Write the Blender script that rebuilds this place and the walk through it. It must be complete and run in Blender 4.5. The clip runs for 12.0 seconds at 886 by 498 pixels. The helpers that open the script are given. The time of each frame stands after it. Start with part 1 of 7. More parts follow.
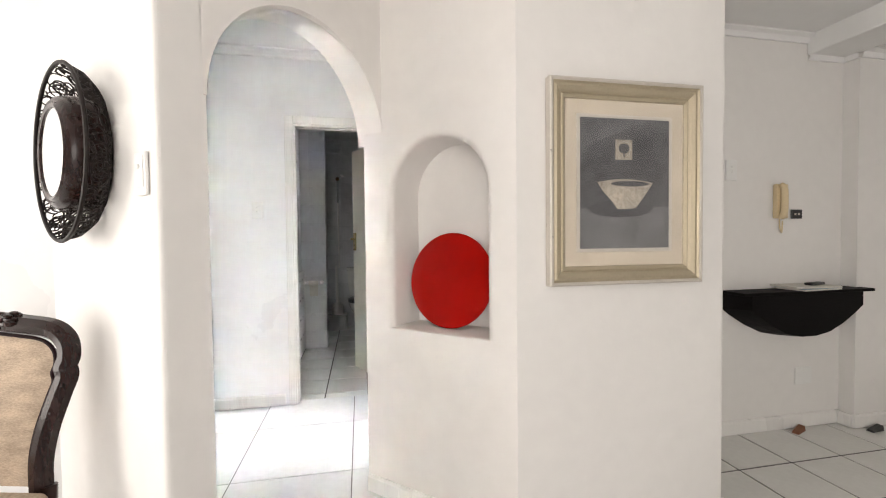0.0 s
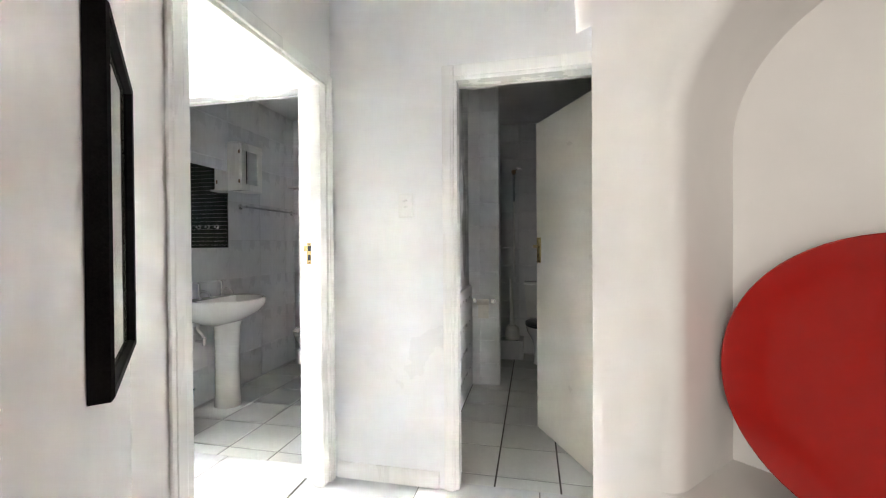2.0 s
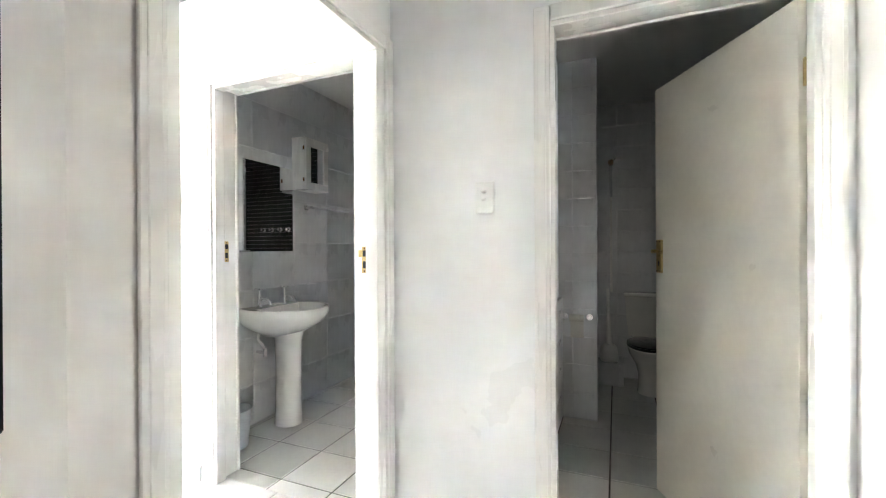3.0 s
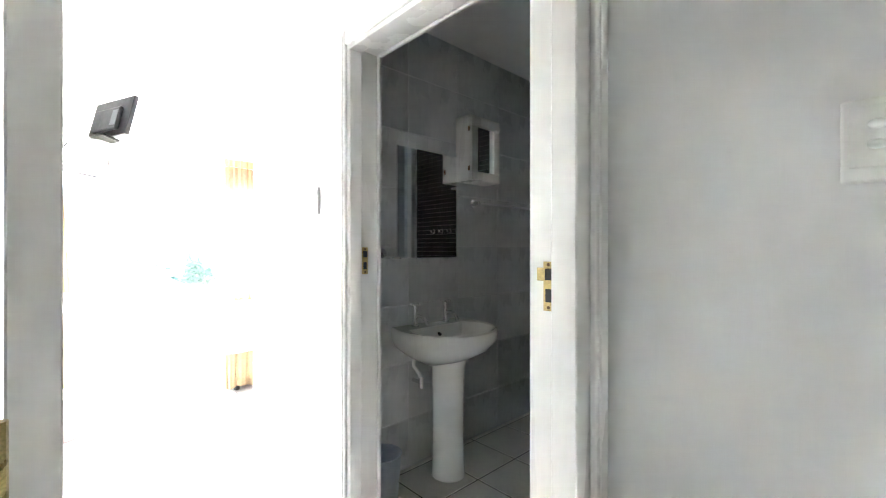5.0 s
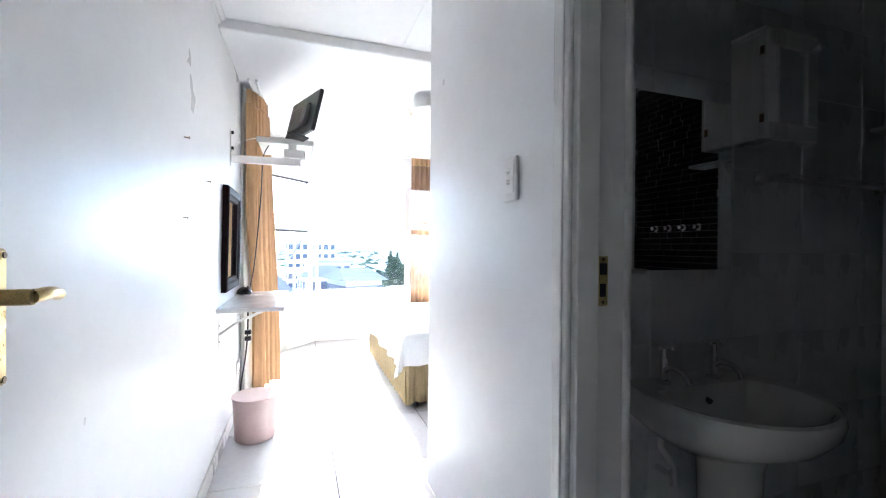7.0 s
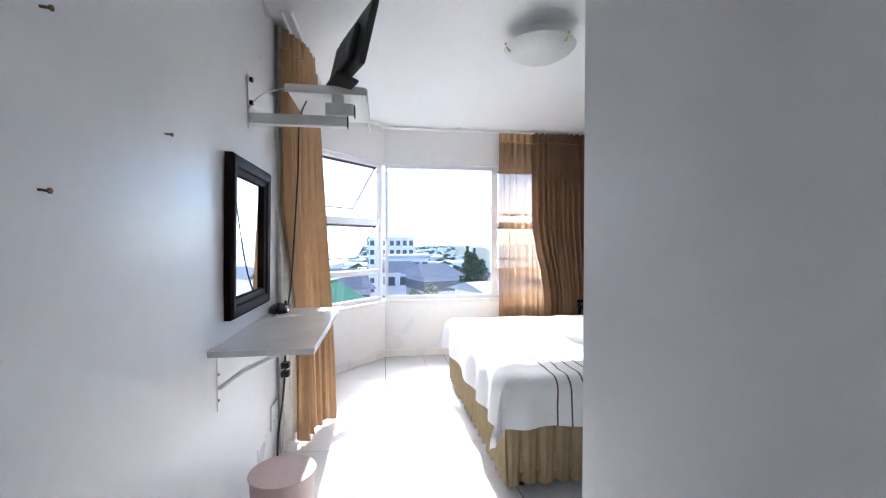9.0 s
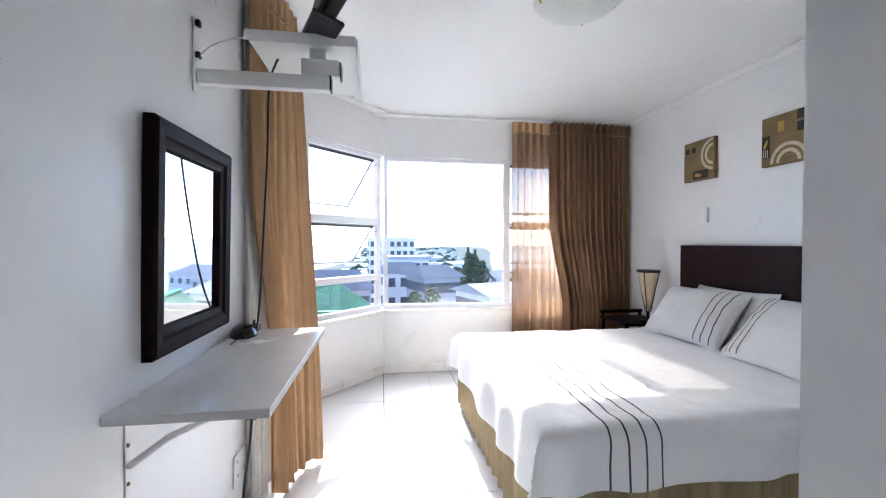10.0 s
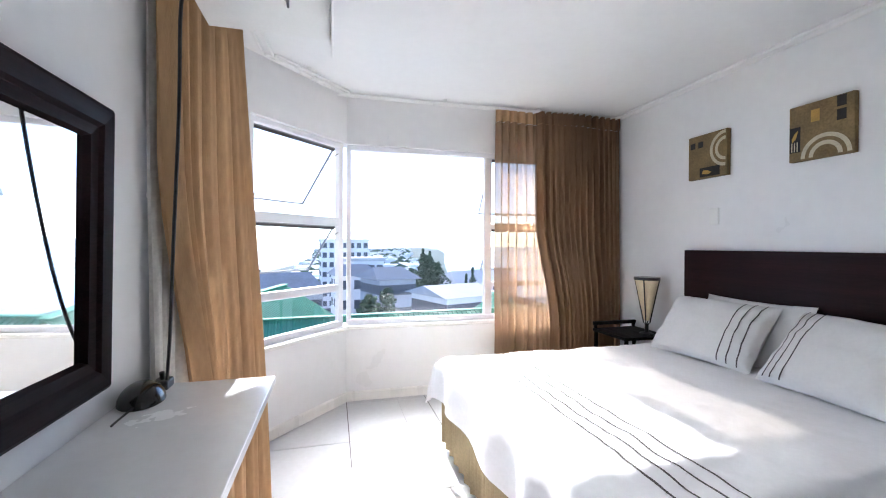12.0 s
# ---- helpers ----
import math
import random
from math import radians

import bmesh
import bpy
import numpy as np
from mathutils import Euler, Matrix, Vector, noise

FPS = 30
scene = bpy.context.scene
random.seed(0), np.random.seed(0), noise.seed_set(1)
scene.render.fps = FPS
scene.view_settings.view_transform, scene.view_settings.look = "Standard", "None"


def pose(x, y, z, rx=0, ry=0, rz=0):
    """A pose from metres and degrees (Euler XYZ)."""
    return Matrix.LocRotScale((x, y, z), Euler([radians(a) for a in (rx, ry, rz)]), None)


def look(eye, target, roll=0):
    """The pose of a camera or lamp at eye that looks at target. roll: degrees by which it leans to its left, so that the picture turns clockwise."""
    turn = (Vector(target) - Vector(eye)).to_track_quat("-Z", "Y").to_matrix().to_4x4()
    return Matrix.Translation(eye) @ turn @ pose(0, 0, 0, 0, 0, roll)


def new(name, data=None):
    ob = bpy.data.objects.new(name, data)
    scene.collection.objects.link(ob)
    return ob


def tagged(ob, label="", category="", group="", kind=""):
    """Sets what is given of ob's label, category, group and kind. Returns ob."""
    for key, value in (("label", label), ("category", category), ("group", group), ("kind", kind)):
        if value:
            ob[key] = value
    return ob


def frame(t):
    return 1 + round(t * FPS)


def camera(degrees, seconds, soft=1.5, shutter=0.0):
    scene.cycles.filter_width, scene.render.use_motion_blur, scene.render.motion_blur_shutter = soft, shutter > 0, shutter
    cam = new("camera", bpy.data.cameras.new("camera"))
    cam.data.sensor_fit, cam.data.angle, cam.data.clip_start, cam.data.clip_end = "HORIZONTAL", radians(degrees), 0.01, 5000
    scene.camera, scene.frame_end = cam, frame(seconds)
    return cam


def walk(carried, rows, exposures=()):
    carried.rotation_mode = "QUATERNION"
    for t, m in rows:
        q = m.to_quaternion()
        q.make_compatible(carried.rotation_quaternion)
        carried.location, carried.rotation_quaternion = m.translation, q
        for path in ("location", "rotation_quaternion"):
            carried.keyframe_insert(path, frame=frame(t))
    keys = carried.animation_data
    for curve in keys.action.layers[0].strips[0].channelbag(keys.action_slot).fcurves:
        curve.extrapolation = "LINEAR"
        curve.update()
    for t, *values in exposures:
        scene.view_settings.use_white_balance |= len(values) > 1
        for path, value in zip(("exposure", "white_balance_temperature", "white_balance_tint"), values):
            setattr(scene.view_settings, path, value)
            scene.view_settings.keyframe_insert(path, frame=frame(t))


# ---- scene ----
# ---- camera ----
cam = camera(93.6, 12.0, soft=1.1)
PATH = [
    (0, (0.21, 0.231, 1.23), (0.601, 2.192, 1.174), -0.6),
    (0.5, (0.184, 0.53, 1.236), (0.392, 2.519, 1.186), -0.6),
    (1, (0.167, 0.85, 1.24), (0.162, 2.849, 1.202), -0.5),
    (1.5, (0.151, 1.127, 1.236), (-0.077, 3.114, 1.21), -0.5),
    (2, (0.12, 1.405, 1.236), (-0.3, 3.36, 1.217), -0.4),
    (2.5, (0.038, 1.672, 1.245), (-0.555, 3.582, 1.232), -0.4),
    (3, (-0.041, 1.89, 1.244), (-0.808, 3.738, 1.24), -0.3),
    (3.2, (-0.082, 1.969, 1.246), (-0.924, 3.783, 1.246), -0.2),
    (4.8, (-0.459, 2.533, 1.274), (-1.860, 3.960, 1.276), 0.0),
    (5, (-0.504, 2.575, 1.281), (-1.961, 3.945, 1.28), 0.0),
    (5.5, (-0.633, 2.681, 1.274), (-2.231, 3.884, 1.272), 0.1),
    (6, (-0.815, 2.771, 1.278), (-2.519, 3.818, 1.274), 0.3),
    (6.5, (-0.999, 2.823, 1.281), (-2.799, 3.697, 1.276), 0.4),
    (7, (-1.232, 2.886, 1.304), (-3.123, 3.537, 1.296), 0.5),
    (7.5, (-1.472, 2.925, 1.313), (-3.417, 3.391, 1.298), 0.6),
    (7.7, (-1.591, 2.931, 1.315), (-3.546, 3.352, 1.293), 0.5),
    (9.3, (-2.553, 3.06, 1.33), (-4.532, 3.35, 1.298), 0.1),
    (9.5, (-2.672, 3.062, 1.34), (-4.65, 3.352, 1.308), 0.2),
    (10, (-2.911, 3.068, 1.334), (-4.89, 3.361, 1.307), 0.2),
    (10.5, (-3.138, 3.085, 1.338), (-5.116, 3.383, 1.312), 0.2),
    (11, (-3.277, 3.08, 1.352), (-5.255, 3.386, 1.332), 0.3),
    (11.5, (-3.412, 3.049, 1.354), (-5.38, 3.404, 1.336), 0.3),
    (12, (-3.522, 2.983, 1.359), (-5.456, 3.491, 1.339), 0.2),
]
# the clip's camera opens up for the dark doors and closes again for the bright bedroom
EXPOSURES = [(0, 6.62, 6700, 13), (1.5, 6.52, 6700, 12), (2.5, 6.52, 6750, 10), (3.2, 6.42, 6800, 9), (4.8, 5.8, 6700, 8), (5.5, 5.0, 6300, 9), (6.5, 3.78, 6050, 10), (7.5, 2.7, 6000, 11), (9.3, 1.88, 6050, 13), (10.5, 1.92, 6050, 13), (12, 1.9, 6050, 13)]
walk(cam, [(t, look(eye, target, roll)) for t, eye, target, roll in PATH], EXPOSURES)

# ---- light ----
SUN_TO = Vector((1.0, 0.012, -0.605)).normalized()  # the way the sunlight travels
world = bpy.data.worlds.new("sky")
scene.world = world
world.use_nodes = True
wn = world.node_tree
sky = wn.nodes.new("ShaderNodeTexSky")
sky.sky_type, sky.sun_disc = "NISHITA", False
sky.sun_elevation = math.asin(-SUN_TO.z)
sky.sun_rotation = math.atan2(-SUN_TO.x, -SUN_TO.y)
sky.air_density, sky.dust_density, sky.ozone_density = 0.6, 0.1, 1.5
wn.nodes["Background"].inputs[1].default_value = 0.15
wn.links.new(sky.outputs[0], wn.nodes["Background"].inputs[0])
sun = new("sun", bpy.data.lights.new("sun", "SUN"))
sun.data.energy, sun.data.angle, sun.data.color = 3.6, radians(0.6), (1.0, 0.97, 0.92)
sun.matrix_world = look((0, 0, 30), Vector((0, 0, 30)) + SUN_TO)


def window_lamp(name, eye, target, w, h, watts, color):
    ob = new(name, bpy.data.lights.new(name, "AREA"))
    ob.data.shape, ob.data.size, ob.data.size_y, ob.data.energy, ob.data.color = "RECTANGLE", w, h, watts, color
    ob.matrix_world = look(eye, target)
    return ob


# daylight of the living room's glass doors, beside where the walk begins
window_lamp("living_window_light", (-3.62, 1.15, 1.3), (0, 1.25, 1.2), 1.8, 2.0, 0.74, (1.0, 0.965, 0.91))
# added unseen lamp behind the start, brightens the hall through the arch
window_lamp("balcony_door_light", (-0.8, -3.22, 1.35), (0.3, 2.0, 1.2), 2.0, 2.0, 1.08, (1.0, 0.965, 0.92))

# ---- materials ----
def mat(name, color, rough=0.5, metal=0.0, vary=0.06, scale=6.0, bump=0.0, bscale=60.0, coat=0.0, stretch=(1, 1, 1), rvary=0.08, per_object=0.0, spec=0.5):
    """A painted or natural surface: two sizes of noise in its colour, uneven gloss, fine relief."""
    m = bpy.data.materials.new(name)
    m.use_nodes = True
    nt = m.node_tree
    b = nt.nodes["Principled BSDF"]
    b.inputs["Metallic"].default_value = metal
    b.inputs["Coat Weight"].default_value = coat
    b.inputs["Specular IOR Level"].default_value = spec
    tc = nt.nodes.new("ShaderNodeTexCoord")
    mp = nt.nodes.new("ShaderNodeMapping")
    mp.inputs["Scale"].default_value = stretch
    nt.links.new(tc.outputs["Object"], mp.inputs[0])
    n1 = nt.nodes.new("ShaderNodeTexNoise")
    n1.inputs["Scale"].default_value, n1.inputs["Detail"].default_value = scale, 5
    n2 = nt.nodes.new("ShaderNodeTexNoise")
    n2.inputs["Scale"].default_value, n2.inputs["Detail"].default_value = scale * 9, 3
    for n in (n1, n2):
        nt.links.new(mp.outputs[0], n.inputs["Vector"])
    add = nt.nodes.new("ShaderNodeMath")
    add.operation = "ADD"
    nt.links.new(n1.outputs[0], add.inputs[0])
    nt.links.new(n2.outputs[0], add.inputs[1])
    rng = nt.nodes.new("ShaderNodeMapRange")
    rng.inputs[1].default_value, rng.inputs[2].default_value = 0.7, 1.3
    rng.inputs[3].default_value, rng.inputs[4].default_value = 1 - vary, 1 + vary
    nt.links.new(add.outputs[0], rng.inputs[0])
    last = rng.outputs[0]
    if per_object:
        oi = nt.nodes.new("ShaderNodeObjectInfo")
        r2 = nt.nodes.new("ShaderNodeMapRange")
        r2.inputs[3].default_value, r2.inputs[4].default_value = 1 - per_object, 1 + per_object
        nt.links.new(oi.outputs["Random"], r2.inputs[0])
        mu = nt.nodes.new("ShaderNodeMath")
        mu.operation = "MULTIPLY"
        nt.links.new(last, mu.inputs[0])
        nt.links.new(r2.outputs[0], mu.inputs[1])
        last = mu.outputs[0]
    sc = nt.nodes.new("ShaderNodeVectorMath")
    sc.operation = "SCALE"
    sc.inputs[0].default_value = color
    nt.links.new(last, sc.inputs["Scale"])
    nt.links.new(sc.outputs[0], b.inputs["Base Color"])
    rr = nt.nodes.new("ShaderNodeMapRange")
    rr.inputs[1].default_value, rr.inputs[2].default_value = 0.3, 0.7
    rr.inputs[3].default_value, rr.inputs[4].default_value = max(0.02, rough - rvary), min(1, rough + rvary)
    nt.links.new(n1.outputs[0], rr.inputs[0])
    nt.links.new(rr.outputs[0], b.inputs["Roughness"])
    if bump:
        n3 = nt.nodes.new("ShaderNodeTexNoise")
        n3.inputs["Scale"].default_value, n3.inputs["Detail"].default_value = bscale, 4
        nt.links.new(mp.outputs[0], n3.inputs["Vector"])
        bu = nt.nodes.new("ShaderNodeBump")
        bu.inputs["Strength"].default_value, bu.inputs["Distance"].default_value = bump, 0.004
        nt.links.new(n3.outputs[0], bu.inputs["Height"])
        nt.links.new(bu.outputs[0], b.inputs["Normal"])
    return m


def glass_mat(name, color=(1, 1, 1), rough=0.0):
    m = bpy.data.materials.new(name)
    m.use_nodes = True
    b = m.node_tree.nodes["Principled BSDF"]
    b.inputs["Base Color"].default_value = (*color, 1)
    b.inputs["Roughness"].default_value, b.inputs["Transmission Weight"].default_value, b.inputs["IOR"].default_value = rough, 1.0, 1.45
    return m


def cloth_mat(name, color, clear, through_light, vary=0.12, scale=8.0, stretch=(1, 1, 1)):
    """Woven cloth that lets some light pass (through_light) and shows some of what lies behind (clear)."""
    m = mat(name, color, 0.9, vary=vary, scale=scale, bump=0.25, bscale=260, stretch=stretch, spec=0.1)
    nt = m.node_tree
    b, out = nt.nodes["Principled BSDF"], nt.nodes["Material Output"]
    tl, tp = nt.nodes.new("ShaderNodeBsdfTranslucent"), nt.nodes.new("ShaderNodeBsdfTransparent")
    tl.inputs[0].default_value = (*[min(1, c * 1.25) for c in color], 1)
    tp.inputs[0].default_value = (*[c ** 0.35 for c in color], 1)
    m1, m2 = nt.nodes.new("ShaderNodeMixShader"), nt.nodes.new("ShaderNodeMixShader")
    m1.inputs[0].default_value, m2.inputs[0].default_value = through_light, clear
    nt.links.new(b.outputs[0], m1.inputs[1])
    nt.links.new(tl.outputs[0], m1.inputs[2])
    nt.links.new(m1.outputs[0], m2.inputs[1])
    nt.links.new(tp.outputs[0], m2.inputs[2])
    nt.links.new(m2.outputs[0], out.inputs[0])
    return m


WALL = mat("wall_paint", (0.80, 0.785, 0.76), 0.55, vary=0.02, scale=1.6, bump=0.10, bscale=35)
WALL_COOL = mat("bedroom_wall_paint", (0.80, 0.80, 0.80), 0.34, vary=0.02, scale=1.6, bump=0.08, bscale=35)
PLASTER = mat("niche_plaster", (0.80, 0.775, 0.745), 0.6, vary=0.025, scale=1.4, bump=0.16, bscale=22)
CEILING = mat("ceiling_paint", (0.82, 0.82, 0.81), 0.7, vary=0.015, scale=2, bump=0.05, bscale=70)
GLOSS = mat("gloss_white_woodwork", (0.80, 0.79, 0.765), 0.3, vary=0.025, scale=5, bump=0.06, bscale=25, stretch=(1, 1, 0.15))
DOORPAINT = mat("cream_door_paint", (0.74, 0.71, 0.63), 0.35, vary=0.03, scale=4, bump=0.06, bscale=18)
FLOOR_TILE = mat("white_floor_tile", (0.66, 0.66, 0.67), 0.16, vary=0.04, scale=3, bump=0.02, bscale=12, per_object=0.02)
SMALL_TILE = mat("white_wet_room_tile", (0.70, 0.70, 0.67), 0.2, vary=0.04, scale=4, bump=0.03, bscale=15, per_object=0.03)
GROUT_MID = mat("grey_grout", (0.14, 0.135, 0.13), 0.9, vary=0.15, scale=12)
GROUT_DARK = mat("dark_grout", (0.07, 0.065, 0.06), 0.9, vary=0.2, scale=12)
WALL_TILE = mat("pale_grey_wall_tile", (0.68, 0.69, 0.70), 0.3, vary=0.05, scale=3, bump=0.03, bscale=10, per_object=0.02, stretch=(1, 1, 0.4))
CERAMIC = mat("white_ceramic", (0.80, 0.80, 0.77), 0.08, vary=0.02, scale=3, coat=0.4)
CHROME = mat("chrome", (0.75, 0.75, 0.76), 0.12, 1.0, vary=0.04, scale=30)
BRASS = mat("worn_brass", (0.55, 0.42, 0.20), 0.32, 1.0, vary=0.25, scale=40)
BRONZE = mat("dark_bronze", (0.16, 0.10, 0.055), 0.38, 0.9, vary=0.3, scale=40)
MIRROR = mat("mirror_silver", (0.86, 0.87, 0.87), 0.02, 1.0, vary=0.01, scale=4, rvary=0.01)
DARKWOOD = mat("dark_mahogany", (0.013, 0.005, 0.006), 0.5, vary=0.4, scale=7, bump=0.12, bscale=30, stretch=(0.25, 4, 4), spec=0.05)
HEADWOOD = mat("headboard_veneer", (0.020, 0.007, 0.008), 0.45, vary=0.3, scale=4, bump=0.08, bscale=40, stretch=(0.3, 3, 8), spec=0.08)
CHAIRWOOD = mat("polished_chair_wood", (0.016, 0.006, 0.005), 0.24, vary=0.5, scale=9, coat=0.12, stretch=(2, 2, 0.4), spec=0.22)
BLACK = mat("black_plastic", (0.012, 0.012, 0.013), 0.35, vary=0.2, scale=20)
BLACKWOOD = mat("black_stained_wood", (0.006, 0.005, 0.005), 0.55, vary=0.4, scale=12, stretch=(0.3, 3, 3), spec=0.06)
RATTAN = mat("dark_woven_rattan", (0.012, 0.008, 0.007), 0.5, vary=0.5, scale=30, spec=0.2)
UPHOLSTERY = mat("beige_chenille", (0.45, 0.36, 0.275), 0.95, vary=0.28, scale=14, bump=0.7, bscale=90, stretch=(1, 1, 2.6), spec=0.1)
RED = mat("red_lacquer", (0.36, 0.004, 0.002), 0.09, vary=0.08, scale=3, bump=0.02, bscale=6, spec=0.24, rvary=0.03)
SILVERGOLD = mat("silvered_gold_frame", (0.46, 0.40, 0.29), 0.42, 0.5, vary=0.05, scale=10, bump=0.03, bscale=60)
SILVER = mat("worn_silver_leaf", (0.62, 0.58, 0.52), 0.35, 0.4, vary=0.06, scale=20)
MAT_CREAM = mat("cream_mount_board", (0.58, 0.51, 0.41), 0.9, vary=0.04, scale=6)
PICGREY = mat("grey_painted_ground", (0.085, 0.085, 0.09), 0.8, vary=0.45, scale=4)
PICDARK = mat("dark_painted_shape", (0.07, 0.07, 0.075), 0.8, vary=0.3, scale=9)
PICPALE = mat("pale_painted_shape", (0.38, 0.34, 0.28), 0.8, vary=0.35, scale=8)
PICTABLE = mat("painted_table_grey", (0.15, 0.15, 0.155), 0.8, vary=0.35, scale=6)
WHITE = mat("white_plastic", (0.80, 0.80, 0.78), 0.35, vary=0.02, scale=9)
CREAM = mat("cream_plastic", (0.68, 0.55, 0.34), 0.4, vary=0.05, scale=9)
PAPER = mat("magazine_paper", (0.62, 0.60, 0.55), 0.6, vary=0.08, scale=14)
BLUEPAPER = mat("blue_magazine_cover", (0.10, 0.24, 0.36), 0.4, vary=0.2, scale=14)
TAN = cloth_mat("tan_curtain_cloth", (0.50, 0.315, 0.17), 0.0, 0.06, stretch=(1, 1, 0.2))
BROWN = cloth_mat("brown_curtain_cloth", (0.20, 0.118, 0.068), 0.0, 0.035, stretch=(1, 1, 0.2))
SHEER = cloth_mat("sheer_tan_cloth", (0.38, 0.25, 0.155), 0.26, 0.24, stretch=(1, 1, 0.2))
LINING = cloth_mat("white_curtain_lining", (0.70, 0.68, 0.63), 0.0, 0.08)
DUVET = mat("white_cotton_duvet", (0.78, 0.78, 0.79), 0.95, vary=0.03, scale=5, bump=0.25, bscale=30, spec=0.15)
PILLOW = mat("white_cotton_pillow", (0.74, 0.73, 0.71), 0.95, vary=0.03, scale=6, bump=0.3, bscale=28, spec=0.15)
STRIPE = mat("grey_ribbon", (0.075, 0.065, 0.065), 0.8, vary=0.3, scale=30)
SKIRT = mat("khaki_bed_skirt", (0.30, 0.235, 0.14), 0.95, vary=0.12, scale=9, bump=0.3, bscale=160, spec=0.1)
PINK = mat("dusty_pink_enamel", (0.50, 0.375, 0.36), 0.5, vary=0.06, scale=7)
FROST = mat("frosted_glass_shade", (0.66, 0.68, 0.64), 0.35, vary=0.05, scale=7)
SHADE = mat("parchment_shade", (0.62, 0.50, 0.33), 0.7, vary=0.12, scale=12)
# greyed below ALU so the bars read as backlit: shade put into the colour
SASH = mat("backlit_sash_aluminium", (0.24, 0.25, 0.27), 0.45, vary=0.08, scale=9)
ALU = mat("white_window_aluminium", (0.78, 0.79, 0.82), 0.4, vary=0.03, scale=9)
RUBBER = mat("dark_gasket", (0.045, 0.04, 0.04), 0.6, vary=0.2, scale=20)
ART_BROWN = mat("brown_canvas", (0.20, 0.135, 0.06), 0.8, vary=0.3, scale=9, bump=0.2, bscale=120)
ART_CREAM = mat("cream_oil_paint", (0.55, 0.49, 0.34), 0.8, vary=0.15, scale=20, bump=0.2, bscale=80)
ART_GOLD = mat("gold_oil_paint", (0.46, 0.27, 0.055), 0.6, vary=0.25, scale=20)
ART_BLACK = mat("black_oil_paint", (0.018, 0.015, 0.013), 0.7, vary=0.3, scale=20)
BOT_PAPER = mat("pale_green_print_paper", (0.46, 0.47, 0.37), 0.8, vary=0.08, scale=5)
BOT_RED = mat("terracotta_print", (0.33, 0.10, 0.065), 0.8, vary=0.4, scale=8)
BOT_GREY = mat("grey_green_print", (0.15, 0.17, 0.13), 0.8, vary=0.4, scale=12)
BOT_DARK = mat("dark_red_print", (0.12, 0.055, 0.05), 0.8, vary=0.4, scale=10)
PANE = glass_mat("window_glass")
PICGLASS = glass_mat("picture_glass")


# ---- shaping ----
def bx(bm, x0, x1, y0, y1, z0, z1, bevel=0.0, segs=1):
    vs = [bm.verts.new((x, y, z)) for x in (x0, x1) for y in (y0, y1) for z in (z0, z1)]
    fs = [bm.faces.new([vs[i] for i in q]) for q in ((0, 1, 3, 2), (4, 6, 7, 5), (0, 4, 5, 1), (2, 3, 7, 6), (0, 2, 6, 4), (1, 5, 7, 3))]
    if bevel:
        es = list({e for f in fs for e in f.edges})
        bmesh.ops.bevel(bm, geom=es, offset=bevel, segments=segs, affect="EDGES", profile=0.5)
    return bm


def box(*a, **k):
    return bx(bmesh.new(), *a, **k)


def prism(bm, poly, z0, z1):
    lo, hi = [bm.verts.new((*p, z0)) for p in poly], [bm.verts.new((*p, z1)) for p in poly]
    n = len(poly)
    for i in range(n):
        bm.faces.new((lo[i], lo[(i + 1) % n], hi[(i + 1) % n], hi[i]))
    bm.faces.new(lo[::-1])
    bm.faces.new(hi)
    return bm


def fillet(poly, radii, n=5):
    """Rounds the corners of a plan: one radius for each corner."""
    out = []
    for i, r in enumerate(radii):
        p, a, b = Vector(poly[i]), Vector(poly[i - 1]), Vector(poly[(i + 1) % len(poly)])
        if not r:
            out.append(tuple(p))
            continue
        u, v = (a - p).normalized(), (b - p).normalized()
        for k in range(n + 1):
            t = k / n
            out.append(tuple(p + u * r * (1 - t) ** 2 + v * r * t ** 2))
    return out


def rod(bm, p, q, r0, r1=None, n=10):
    p, q = Vector(p), Vector(q)
    r1 = r0 if r1 is None else r1
    rot = (q - p).to_track_quat("Z", "Y")
    rings = [[bm.verts.new(c + rot @ Vector((r * math.cos(2 * math.pi * i / n), r * math.sin(2 * math.pi * i / n), 0))) for i in range(n)] for c, r in ((p, r0), (q, r1))]
    for i in range(n):
        bm.faces.new((rings[0][i], rings[0][(i + 1) % n], rings[1][(i + 1) % n], rings[1][i]))
    bm.faces.new(rings[0][::-1])
    bm.faces.new(rings[1])
    return bm


def tube(bm, pts, r, n=8):
    pts = [Vector(p) for p in pts]
    rings, side = [], None
    for i, p in enumerate(pts):
        d = (pts[min(i + 1, len(pts) - 1)] - pts[max(i - 1, 0)]).normalized()
        if side is None:
            side = d.orthogonal().normalized()
        side = (side - d * side.dot(d)).normalized()
        up = d.cross(side)
        rings.append([bm.verts.new(p + (side * math.cos(2 * math.pi * k / n) + up * math.sin(2 * math.pi * k / n)) * r) for k in range(n)])
    for a, b in zip(rings, rings[1:]):
        for k in range(n):
            bm.faces.new((a[k], a[(k + 1) % n], b[(k + 1) % n], b[k]))
    bm.faces.new(rings[0][::-1])
    bm.faces.new(rings[-1])
    return bm


